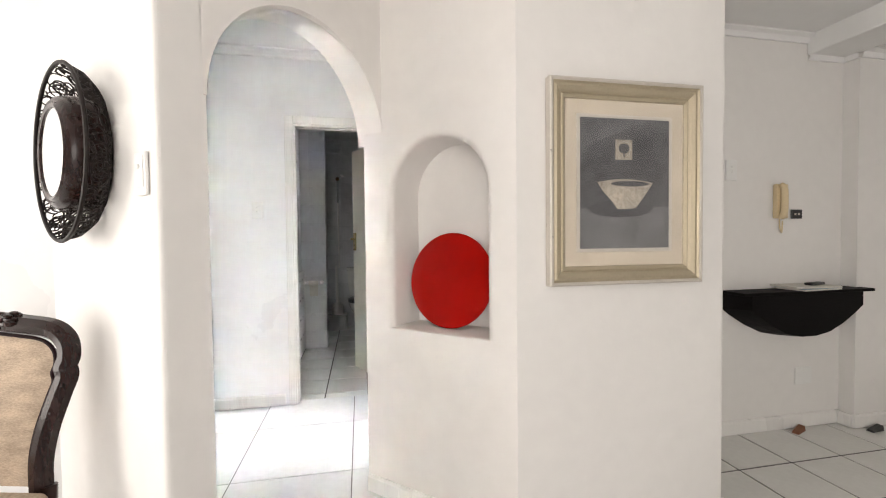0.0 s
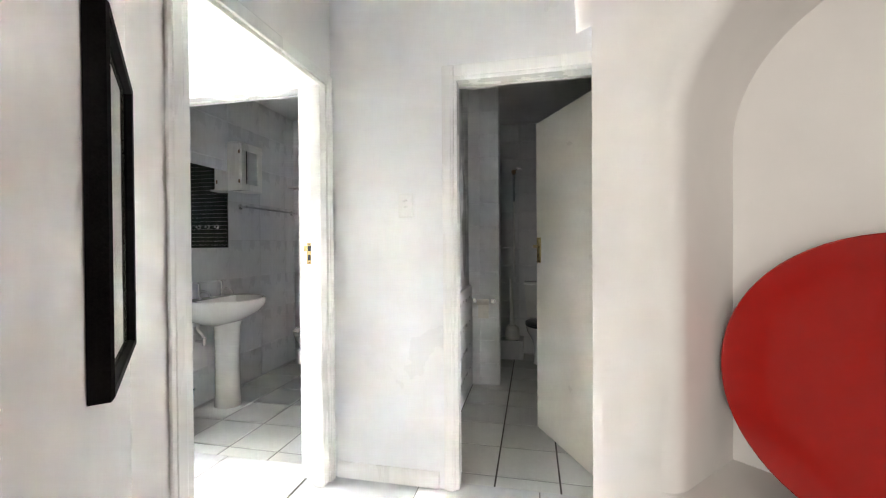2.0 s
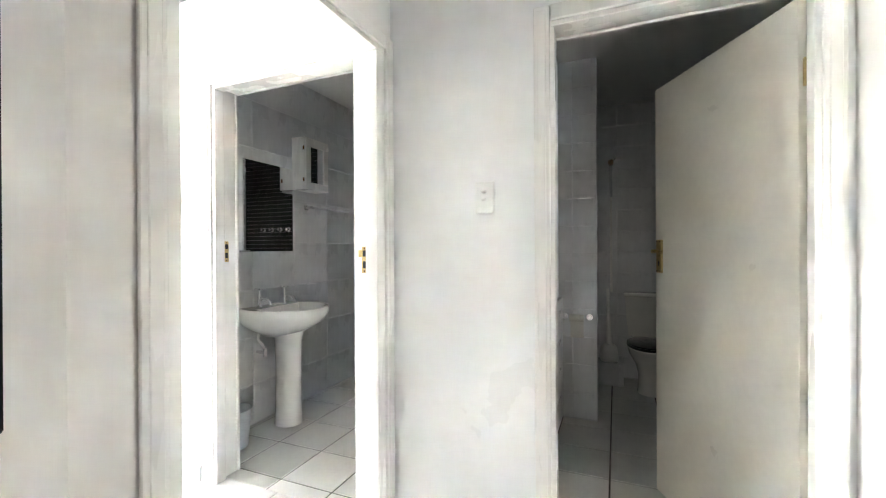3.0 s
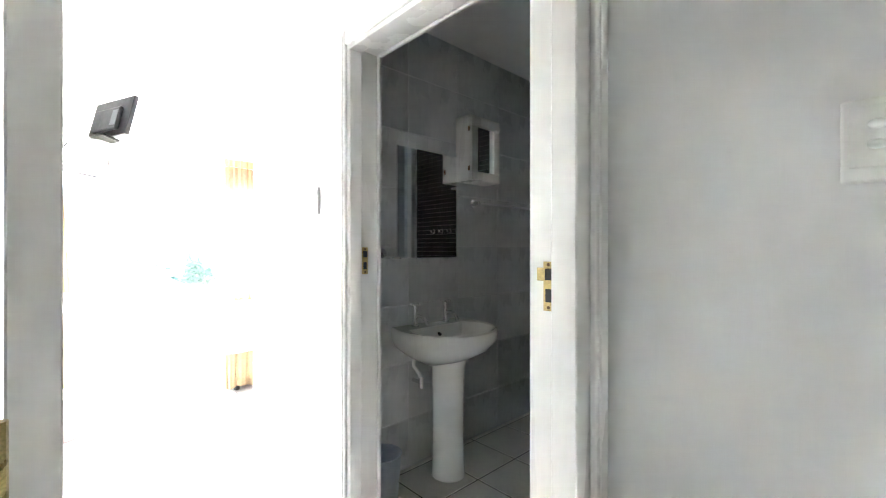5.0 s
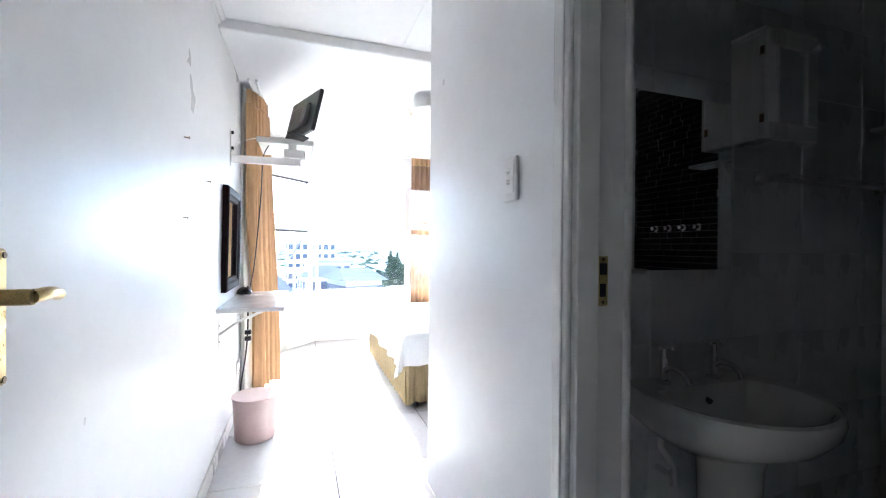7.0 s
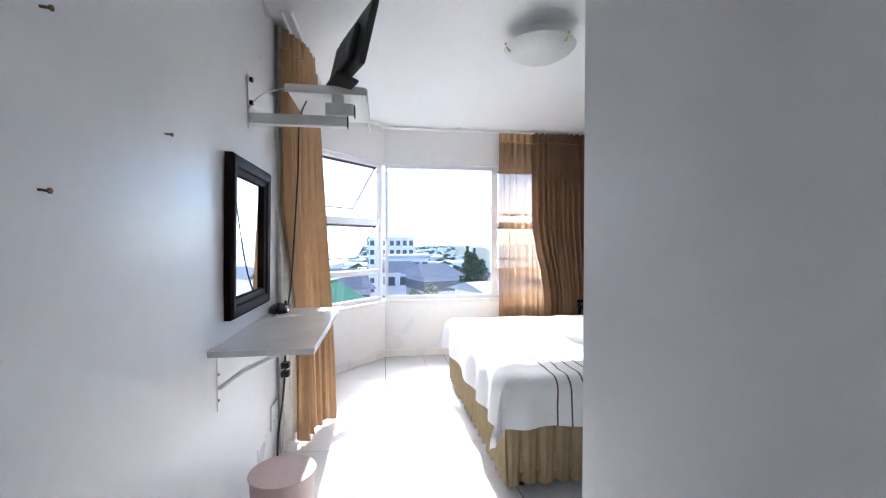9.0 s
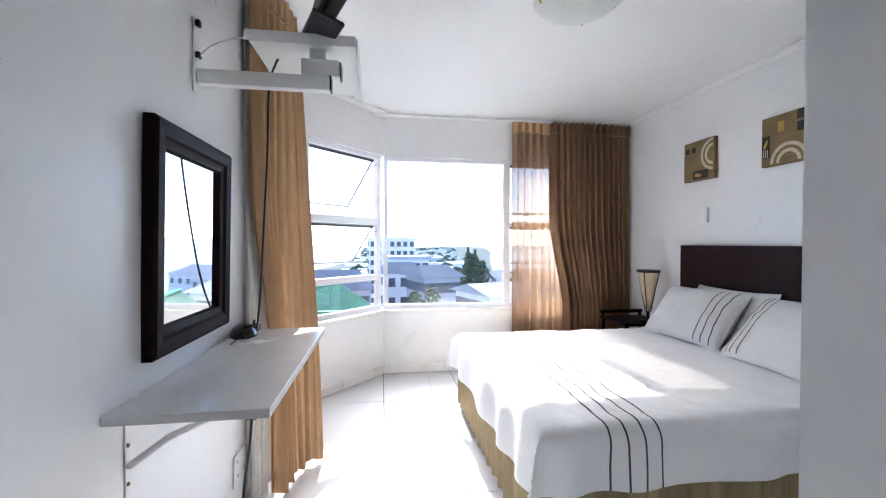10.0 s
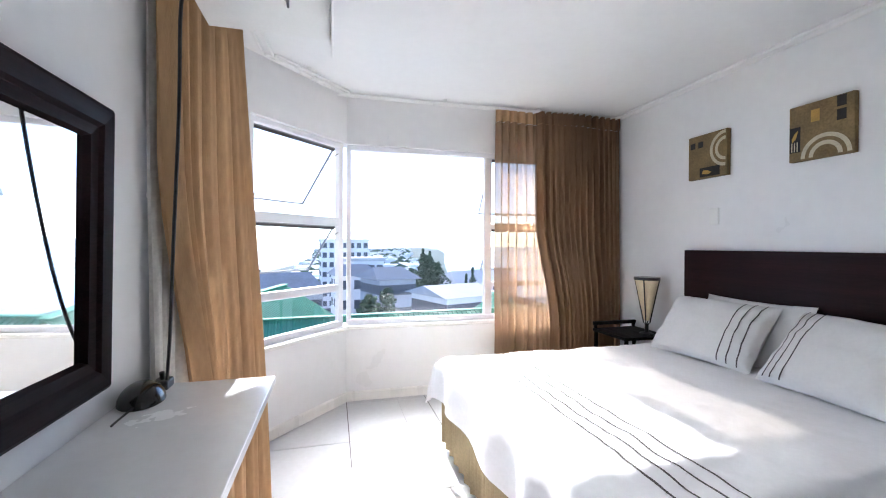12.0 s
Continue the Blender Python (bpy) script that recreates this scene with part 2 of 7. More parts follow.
def smooth_line(pts, n=8):
    """A soft curve through points."""
    pts = [Vector(p) for p in pts]
    out = []
    for i in range(len(pts) - 1):
        a, b, c, d = pts[max(i - 1, 0)], pts[i], pts[i + 1], pts[min(i + 2, len(pts) - 1)]
        for k in range(n):
            t = k / n
            out.append(0.5 * ((2 * b) + (c - a) * t + (2 * a - 5 * b + 4 * c - d) * t * t + (3 * b - a - 3 * c + d) * t ** 3))
    return out + [pts[-1]]


def lathe(bm, prof, n=40, sx=1.0, sy=1.0, cx=0.0, cy=0.0):
    rings = [[bm.verts.new((cx + sx * r * math.cos(2 * math.pi * i / n), cy + sy * r * math.sin(2 * math.pi * i / n), z)) for i in range(n)] for r, z in prof]
    for a, b in zip(rings, rings[1:]):
        for i in range(n):
            bm.faces.new((a[i], a[(i + 1) % n], b[(i + 1) % n], b[i]))
    if prof[0][0] > 1e-5:
        bm.faces.new(rings[0][::-1])
    if prof[-1][0] > 1e-5:
        bm.faces.new(rings[-1])
    return bm


def sheet(bm, nu, nv, fn):
    g = [[bm.verts.new(fn(i / nu, j / nv)) for j in range(nv + 1)] for i in range(nu + 1)]
    for i in range(nu):
        for j in range(nv):
            bm.faces.new((g[i][j], g[i + 1][j], g[i + 1][j + 1], g[i][j + 1]))
    return bm


def flatpoly(bm, pts, y=0.0):
    """A flat patch in the x-z plane, front to -y."""
    vs = [bm.verts.new((p[0], y, p[1])) for p in pts]
    f = bm.faces.new(vs)
    return f


def disc_pts(cx, cz, rx, rz, a0=0, a1=360, n=28):
    return [(cx + rx * math.cos(radians(a0 + (a1 - a0) * i / n)), cz + rz * math.sin(radians(a0 + (a1 - a0) * i / n))) for i in range(n if a1 - a0 == 360 else n + 1)]


def mesh(name, bm, material, smooth=False, normals=True):
    me = bpy.data.meshes.new(name)
    if normals:
        bmesh.ops.recalc_face_normals(bm, faces=bm.faces)
    bm.to_mesh(me)
    bm.free()
    me.materials.append(material)
    if smooth:
        me.polygons.foreach_set("use_smooth", [True] * len(me.polygons))
        me.set_sharp_from_angle(angle=radians(38))
    return me


def part(name, bm, material, parent, label="", smooth=False, at=None, kind=""):
    ob = new(name, mesh(name, bm, material, smooth))
    ob.parent = parent
    if at is not None:
        ob.matrix_local = at
    return tagged(ob, label, kind=kind)


def thing(name, m, label, category, group="", kind=""):
    ob = new(name)
    ob.empty_display_size = 0.1
    ob.matrix_world = m
    return tagged(ob, label, category, group, kind)


def solid(name, bm, material, label, category, kind="", smooth=False, m=None, group=""):
    ob = new(name, mesh(name, bm, material, smooth))
    if m is not None:
        ob.matrix_world = m
    return tagged(ob, label, category, group, kind)


def setting(name, bm, material, label, category="wall", smooth=False):
    return solid(name, bm, material, label, category, "structure", smooth)

# ---- the large structure ----
CEIL = 2.60
A, B = (-0.335, 1.512), (-0.240, 1.620)      # end of the slanting wall beside the arch
C, D, E = (0.236, 2.271), (0.800, 1.743), (1.745, 1.743)  # niche wall, then the wall with the framed print


def walls(name, boxes, material, label):
    bm = bmesh.new()
    for b in boxes:
        bx(bm, *b)
    return setting(name, bm, material, label)


setting("wall_slanting", prism(bmesh.new(), fillet([A, B, (-0.93, 2.31), (-1.06, 2.40), (-1.095, 2.315)], [0.02, 0, 0, 0, 0]), 0, CEIL), WALL, "white plastered wall end running slantwise beside the arch")


def arch_header():
    """The round arch from the slanting wall's end over to the niche wall."""
    u = Vector((0.69, 0.724)).normalized()
    v = Vector((-u.y, u.x))
    w, pier, spring, n, thick = 0.948, 0.143, 1.668, 28, 0.150
    r = (w - pier) / 2
    bm = bmesh.new()
    cols = []
    for i in range(-1, n + 1):
        a = math.pi * (1 - max(i, 0) / n)
        s, z = pier + r + r * math.cos(a) - (0.012 if i < 0 else 0.0), spring + r * math.sin(a)
        col = []
        for d in (0.0, thick):
            p = Vector(A) + u * s + v * d
            soft = 0.012
            q = Vector(A) + u * s + v * (d + (soft if d == 0 else -soft))
            zz = spring + (r + soft) * math.sin(a)
            col += [bm.verts.new((*p, CEIL)), bm.verts.new((*p, zz)), bm.verts.new((*q, z))]
        cols.append(col)
    for a, b in zip(cols, cols[1:]):
        for i, j in ((0, 1), (1, 2), (5, 4), (4, 3), (2, 5)):
            bm.faces.new((a[i], b[i], b[j], a[j]))
    return bm


setting("arch", arch_header(), PLASTER, "white plastered round arch between two walls", "arch", smooth=True)


def niche_wall():
    """The wall with the arched niche, hollowed 0.2 m deep."""
    length, h, n, depth = 0.7724, CEIL, 26, 0.21
    u0, u1, z0, zs = 0.165, 0.643, 0.815, 1.425
    d = (Vector(D) - Vector(C)).normalized()
    nrm = Vector((-d.y, d.x))  # into the wall
    bm = bmesh.new()

    def V(u, z, k):
        p = Vector(C) + d * u + nrm * k
        return bm.verts.new((p.x, p.y, z))

    def quad(*q):
        bm.faces.new([V(*p) for p in q])
    soft, steps = 0.030, 5
    r, um = (u1 - u0) / 2, (u0 + u1) / 2
    arc = [(um - r * math.cos(math.pi * i / n), zs + r * math.sin(math.pi * i / n)) for i in range(n + 1)]
    wide = [(um - (r + soft) * math.cos(math.pi * i / n), zs + (r + soft) * math.sin(math.pi * i / n)) for i in range(n + 1)]
    rim = [(u0, z0)] + arc + [(u1, z0)]
    rimw = [(u0 - soft, z0 - 0.006)] + wide + [(u1 + soft, z0 - 0.006)]
    # front: left, right, below, above
    quad((0, 0, 0), (rimw[0][0], 0, 0), (rimw[0][0], rimw[1][1], 0), (0, rimw[1][1], 0))
    quad((rimw[-1][0], 0, 0), (length, 0, 0), (length, rimw[1][1], 0), (rimw[-1][0], rimw[1][1], 0))
    quad((rimw[0][0], 0, 0), (rimw[-1][0], 0, 0), (rimw[-1][0], rimw[0][1], 0), (rimw[0][0], rimw[0][1], 0))
    quad((0, zs, 0), (rimw[1][0], zs, 0), (rimw[1][0], h, 0), (0, h, 0))
    quad((rimw[-2][0], zs, 0), (length, zs, 0), (length, h, 0), (rimw[-2][0], h, 0))
    for p, q in zip(wide, wide[1:]):
        quad((p[0], p[1], 0), (q[0], q[1], 0), (q[0], h, 0), (p[0], h, 0))
    # rounded lip, reveal, back
    for (p, q), (pw, qw) in zip(zip(rim, rim[1:] + rim[:1]), zip(rimw, rimw[1:] + rimw[:1])):
        lip = []
        for j in range(steps + 1):
            f = 0.5 * math.pi * j / steps
            t, k = math.sin(f), soft * (1 - math.cos(f))
            lip.append(((pw[0] + (p[0] - pw[0]) * t, pw[1] + (p[1] - pw[1]) * t, k), (qw[0] + (q[0] - qw[0]) * t, qw[1] + (q[1] - qw[1]) * t, k)))
        for (a, b), (a2, b2) in zip(lip, lip[1:]):
            quad(a, b, b2, a2)
        quad((*p, soft), (*q, soft), (*q, depth), (*p, depth))
    bm.faces.new([V(*p, depth) for p in rim])
    bmesh.ops.remove_doubles(bm, verts=bm.verts, dist=0.0005)
    return bm


setting("wall_niche", niche_wall(), PLASTER, "white plastered wall with an arched niche", smooth=True)
setting("wall_print", prism(bmesh.new(), fillet([D, E, (1.745, 2.36), (1.62, 2.36), (1.62, 1.86), (0.92, 1.86), (0.763, 1.791)], [0, 0.02, 0, 0, 0, 0, 0]), 0, CEIL), WALL, "white plastered wall that carries the framed print")
setting("wall_hall_right", prism(bmesh.new(), [(0.236, 2.272), (0.60, 2.72), (0.60, 3.454), (0.72, 3.454), (0.72, 2.60), (0.345, 2.20)], 0, CEIL), WALL, "white plastered hall wall")

# wall with the washroom doors and the bedroom's passage
Y1, T = 3.455, 0.14
walls("wall_passage", [(-2.53, -2.03, Y1, Y1 + T, 0, CEIL), (-3.305, -2.53, Y1 + 0.070, Y1 + T, 0, CEIL), (-1.073, -0.29, Y1, Y1 + T, 0, CEIL), (0.55, 0.90, Y1, Y1 + T, 0, CEIL),
                       (-2.03, -1.073, Y1, Y1 + T, 2.135, CEIL), (-0.29, 0.55, Y1, Y1 + T, 2.10, CEIL)], WALL_COOL, "white plastered wall with two door openings")
# wall with the bedroom's door
walls("wall_bedroom_door", [(-1.07, -0.93, 2.30, 2.45, 0, CEIL), (-1.07, -0.93, 3.417, Y1, 0, CEIL), (-1.07, -0.93, 2.45, 3.417, 2.095, CEIL)], WALL, "white plastered wall with the bedroom's door opening")
# bedroom
setting("wall_bedroom_left", prism(bmesh.new(), [(-1.03, 2.284), (-1.071, 2.42), (-6.44, 2.42), (-6.54, 2.284)], 0, 2.70), WALL_COOL, "white painted bedroom wall")
walls("wall_bedroom_right", [(-7.35, -3.10, 5.71, 5.85, 0, 2.70)], WALL_COOL, "white painted bedroom wall behind the headboard")
walls("wall_bedroom_near", [(-3.305, -3.165, Y1 + T, 5.71, 0, 2.70)], WALL_COOL, "white painted bedroom wall")
WB0, WB1, WT = 0.655, 2.225, 0.15  # window sill and head heights
walls("wall_bedroom_window", [(-7.35, -7.20, 3.02, 5.71, 0, WB0), (-7.35, -7.20, 3.02, 5.71, WB1, 2.70), (-7.35, -7.20, 5.42, 5.71, WB0, WB1)], WALL_COOL, "white painted wall under and over the wide window")
bay_u = Vector((-7.20 + 6.44, 3.09 - 2.42)).normalized()
bay_n = Vector((bay_u.y, -bay_u.x)) * -1  # outwards
BAYL = math.hypot(0.76, 0.67)


def bay_piece(s0, s1, d0, d1, z0, z1, bm):
    p = [Vector((-6.44, 2.42)) + bay_u * s + bay_n * d for s, d in ((s0, d0), (s1, d0), (s1, d1), (s0, d1))]
    return prism(bm, [tuple(q) for q in p], z0, z1)


if bay_n.x > 0:
    bay_n = -bay_n
bm = bmesh.new()
bay_piece(0.0, BAYL, 0, WT, 0, WB0, bm)
bay_piece(0.0, BAYL, 0, WT, WB1, 2.70, bm)
bay_piece(-0.08, 0.06, 0.002, WT - 0.002, WB0, WB1, bm)
setting("wall_bay", bm, WALL_COOL, "white painted slanting wall of the window bay")

# washroom with the basin
walls("wall_bath_back", [(-2.56, -2.42, Y1 + T, 5.64, 0, CEIL)], WALL_TILE, "pale grey tiled washroom wall")
walls("wall_bath_far", [(-2.42, -0.57, 5.50, 5.64, 0, CEIL)], WALL_TILE, "pale grey tiled washroom wall")
walls("wall_bath_partition", [(-0.57, -0.43, Y1 + T, 6.34, 0, CEIL)], WALL_TILE, "pale grey tiled partition wall")
# second washroom
walls("wall_wc_far", [(-0.43, 1.04, 6.20, 6.34, 0, CEIL)], WALL_TILE, "tiled washroom wall")
walls("wall_wc_right", [(0.90, 1.04, Y1 + T, 6.20, 0, CEIL)], WALL_TILE, "tiled washroom wall")
walls("wall_wc_duct", [(-0.43, -0.165, 5.05, 5.20, 0, CEIL)], WALL_TILE, "tiled pipe duct in the washroom corner")
walls("wall_wc_low", [(-0.43, -0.405, 3.95, 5.05, 0, 0.88)], WALL_TILE, "low tiled upstand along the washroom wall")
# living room and entrance
walls("wall_living_window", [(-3.74, -3.60, -3.2, 2.28, 0, 0.25), (-3.74, -3.60, -3.2, 2.28, 2.35, CEIL), (-3.74, -3.60, -3.2, 0.15, 0.25, 2.35), (-3.74, -3.60, 2.15, 2.28, 0.25, 2.35)], WALL, "white living room wall with glass doors' opening")
# the opening in this unseen wall is made only for the added rear lamp
walls("wall_living_back", [(-3.74, -1.85, -3.34, -3.2, 0, CEIL), (0.25, 4.44, -3.34, -3.2, 0, CEIL), (-1.85, 0.25, -3.34, -3.2, 0, 0.3), (-1.85, 0.25, -3.34, -3.2, 2.4, CEIL)], WALL, "white living room wall with an opening added for the rear lamp")
# unseen panel added behind the window lamp to block skylight
walls("wall_living_blind", [(-3.80, -3.745, 0.10, 2.20, 0.2, 2.4)], WALL, "unseen panel that shuts the sky out of the living room window")
# same kind of added panel, keeping sky out behind the rear lamp
walls("wall_balcony_blind", [(-1.9, 0.3, -3.40, -3.345, 0.25, 2.45)], WALL, "unseen panel that closes the rear lamp's opening")
walls("wall_entrance_right", [(4.30, 4.44, -3.2, 2.36, 0, CEIL)], WALL, "white entrance wall")
walls("wall_entrance", [(1.745, 3.25, 2.36, 2.50, 0, CEIL), (3.25, 4.30, 2.27, 2.50, 0, CEIL)], WALL, "white plastered entrance wall with a projecting pier")

# ceilings, each an object of its own, and an unseen slab above to block light
for nm, r, z, lab in (("ceiling_living", (-3.74, 1.75, -3.34, 2.42), CEIL, "white living room ceiling"),
                      ("ceiling_entrance", (1.75, 4.44, -3.34, 2.50), 2.46, "white entrance ceiling"),
                      ("ceiling_hall", (-1.07, 1.75, 2.42, 3.53), CEIL - 0.004, "white hall ceiling"),
                      ("ceiling_passage", (-4.02, -1.072, 2.30, 3.53), 2.655, "white passage ceiling"),
                      ("ceiling_washrooms", (-3.10, 1.04, 3.53, 6.34), CEIL - 0.002, "white washroom ceiling"),
                      ("ceiling_bedroom", (-7.36, -4.02, 2.30, 5.85), 2.625, "white bedroom ceiling"),
                      ("ceiling_bedroom_near", (-4.02, -3.102, 3.532, 5.85), 2.655, "white bedroom ceiling")):
    setting(nm, box(r[0], r[1], r[2], r[3], z, 2.72), CEILING, lab, "ceiling")
setting("ceiling_beam", box(-4.12, -4.00, 2.42, 5.71, 2.59, 2.70, bevel=0.008), CEILING, "white shallow beam across the bedroom ceiling", "beam")
setting("entrance_beam", box(2.96, 3.26, -3.2, 2.36, 2.34, 2.50, bevel=0.006), CEILING, "white boxed beam under the entrance ceiling", "beam")
setting("roof", box(-7.6, 4.6, -3.5, 6.5, 2.72, 2.9), CEILING, "plain unseen slab that blocks light from above", "roof")


def cornice(name, pts, z, size=0.055, material=CEILING):
    """A coved strip along the top of a wall; the room lies to the left of the line."""
    bm = bmesh.new()
    prof = [(0, -size), (0.012, -size), (0.016, -size * 0.72), (size * 0.45, -size * 0.40), (size * 0.75, -0.016), (size, -0.012), (size, 0)]
    for p, q in zip(pts, pts[1:]):
        d = (Vector(q) - Vector(p)).normalized()
        n = Vector((-d.y, d.x))
        rows = [[bm.verts.new((*(Vector(e) + n * o), z + h)) for o, h in prof] for e in (p, q)]
        for i in range(len(prof) - 1):
            bm.faces.new((rows[0][i], rows[1][i], rows[1][i + 1], rows[0][i + 1]))
    return setting(name, bm, material, "white moulded cornice strip", "cornice")


cornice("trim_hall_cornice", [(0.60, Y1 - 0.001), (-0.929, Y1 - 0.001), (-0.929, 2.31), (-0.245, 1.625)], CEIL - 0.005)
cornice("trim_bedroom_cornice", [(-4.12, 5.709), (-7.199, 5.709)], 2.624, 0.04)
cornice("trim_passage_cornice", [(-4.0, 2.421), (-1.075, 2.421)], 2.654, 0.04)
cornice("trim_entrance_cornice", [(4.30, 2.269), (3.249, 2.269), (3.249, 2.359), (2.96, 2.359)], 2.36, 0.05)
cornice("trim_entrance_cornice_high", [(2.96, 2.359), (1.746, 2.359), (1.746, 1.75)], 2.459, 0.05)


def skirting(name, pts, h=0.085, t=0.014, material=GLOSS):
    bm = bmesh.new()
    for p, q in zip(pts, pts[1:]):
        d = (Vector(q) - Vector(p)).normalized()
        n = Vector((-d.y, d.x))
        prof = [(0.0, 0.004), (t, 0.004), (t, h - 0.012), (t * 0.5, h), (0, h)]
        rows = [[bm.verts.new((*(Vector(e) + n * o), z)) for o, z in prof] for e in (p, q)]
        for i in range(len(prof) - 1):
            bm.faces.new((rows[0][i], rows[1][i], rows[1][i + 1], rows[0][i + 1]))
        for r in rows:
            bm.faces.new(r)
    return setting(name, bm, material, "white painted skirting board", "skirting")


skirting("baseboard_hall", [(-0.345, Y1 - 0.001), (-0.900, Y1 - 0.001)])
skirting("baseboard_hall_slant", [(-0.92, 2.302), (-0.26, 1.642)])
skirting("baseboard_niche", [(0.798, 1.742), (0.240, 2.266)])
skirting("baseboard_print", [(1.745, 1.742), (0.805, 1.742)])
skirting("baseboard_entrance", [(3.249, 2.359), (1.746, 2.359)])
skirting("baseboard_entrance_pier", [(4.30, 2.269), (3.236, 2.269), (3.236, 2.359)])
skirting("baseboard_bedroom_left", [(-6.435, 2.421), (-1.95, 2.421)])
skirting("baseboard_bay", [(-7.199, 3.09), (-6.439, 2.422)])
skirting("baseboard_window", [(-7.199, 5.70), (-7.199, 3.09)])
skirting("baseboard_bedroom_right", [(-3.25, 5.709), (-7.19, 5.709)])
skirting("baseboard_passage", [(-2.10, Y1 - 0.001), (-2.53, Y1 - 0.001), (-2.53, Y1 + 0.069), (-3.305, Y1 + 0.069)])


def door_frame(name, m, w, h, wall_t, label, far_lip=0.045, near_lip=0.045, rear=True, far_casing=True):
    """Rebated frame and moulded casings round an opening. Local x along the wall from the opening's edge, y into the wall."""
    ob = thing(name, m, label, "door frame", kind="structure")
    for nm, s in (("jamb", 0), ("jamb", 1)):
        bm = bmesh.new()
        lip, back = (near_lip if s == 0 else far_lip), 0.022
        for y0, y1, d in ((-0.004, 0.055, lip), (0.055, wall_t + 0.004, back)):
            bx(bm, *((0, d) if s == 0 else (w - d, w)), y0, y1, 0.003, h - (0.045 if d > 0.03 else 0.022), bevel=0.003)
        part(nm, bm, GLOSS, ob)
    bm = bmesh.new()
    bx(bm, 0, w, -0.004, 0.055, h - 0.045, h, bevel=0.003)
    bx(bm, 0, w, 0.055, wall_t + 0.004, h - 0.022, h, bevel=0.003)
    part("head", bm, GLOSS, ob)
    for y0, y1 in ((-0.020, -0.0045), (wall_t + 0.0045, wall_t + 0.020))[:2 if rear else 1]:
        cw = 0.058
        for x0, x1 in ((-cw + 0.03, 0.03), (w - 0.03, w + cw - 0.03))[:2 if far_casing else 1]:
            bm = box(x0, x1, y0, y1, 0.003, h + cw - 0.03, bevel=0.005, segs=2)
            bx(bm, x0 + 0.014, x1 - 0.014, y0 - 0.005 if y0 < 0 else y1 - 0.001, y0 + 0.001 if y0 < 0 else y1 + 0.005, 0.004, h + 0.008, bevel=0.002)
            part("casing", bm, GLOSS, ob)
        part("head_casing", box(0.031, w - 0.031, y0, y1, h - 0.03, h + cw - 0.03, bevel=0.005, segs=2), GLOSS, ob)
    return ob


F_BED = door_frame("door_frame_1", pose(-0.93, 2.45, 0, 0, 0, 90), 0.967, 2.095, T, "white painted rebated frame of the bedroom door", far_lip=0.080, near_lip=0.068, rear=False)
F_BATH = door_frame("door_frame_2", pose(-2.03, Y1, 0), 0.957, 2.135, T, "white painted rebated frame of the washroom door", far_casing=False)
F_WC = door_frame("door_frame_3", pose(-0.29, Y1, 0), 0.84, 2.10, T, "white painted frame of the second washroom's door")


def strike(parent, m):
    """A lock's keeper: brass plate with two holes, a bent lip and two screws."""
    ob = part("strike_plate", box(-0.014, 0.014, -0.0015, 0.0015, -0.060, 0.052, bevel=0.0007), BRASS, parent, "worn brass strike plate", at=m)
    lip = box(-0.030, -0.010, -0.004, 0.0, 0.008, 0.038, bevel=0.0015)
    part("lip", lip, BRASS, ob)
    part("latch_hole", box(-0.009, 0.011, -0.0024, -0.0010, 0.010, 0.036), BLACK, ob)
    part("bolt_hole", box(-0.008, 0.008, -0.0024, -0.0010, -0.040, -0.010), BLACK, ob)
    for z in (-0.052, 0.045):
        part("screw", rod(bmesh.new(), (0, -0.001, z), (0, -0.003, z), 0.004), BRONZE, ob)


# on the bedroom frame's far jamb, facing the opening; and on the washroom frame's far jamb
strike(F_BED, Matrix.Translation((0.9435, 0.095, 1.200)) @ pose(0, 0, 0, 0, 0, 0) @ Matrix(((0, 1, 0, 0), (-1, 0, 0, 0), (0, 0, 1, 0), (0, 0, 0, 1))))
strike(F_BATH, Matrix.Translation((0.0245, 0.080, 1.235)) @ Matrix(((0, -1, 0, 0), (1, 0, 0, 0), (0, 0, 1, 0), (0, 0, 0, 1))))

# ---- bedroom: window bay ----
def window_frame_bar(bm, s0, s1, z0, z1, d0=0.035, d1=0.085, bev=0.004):
    return bx(bm, s0, s1, d0, d1, z0, z1, bevel=bev)


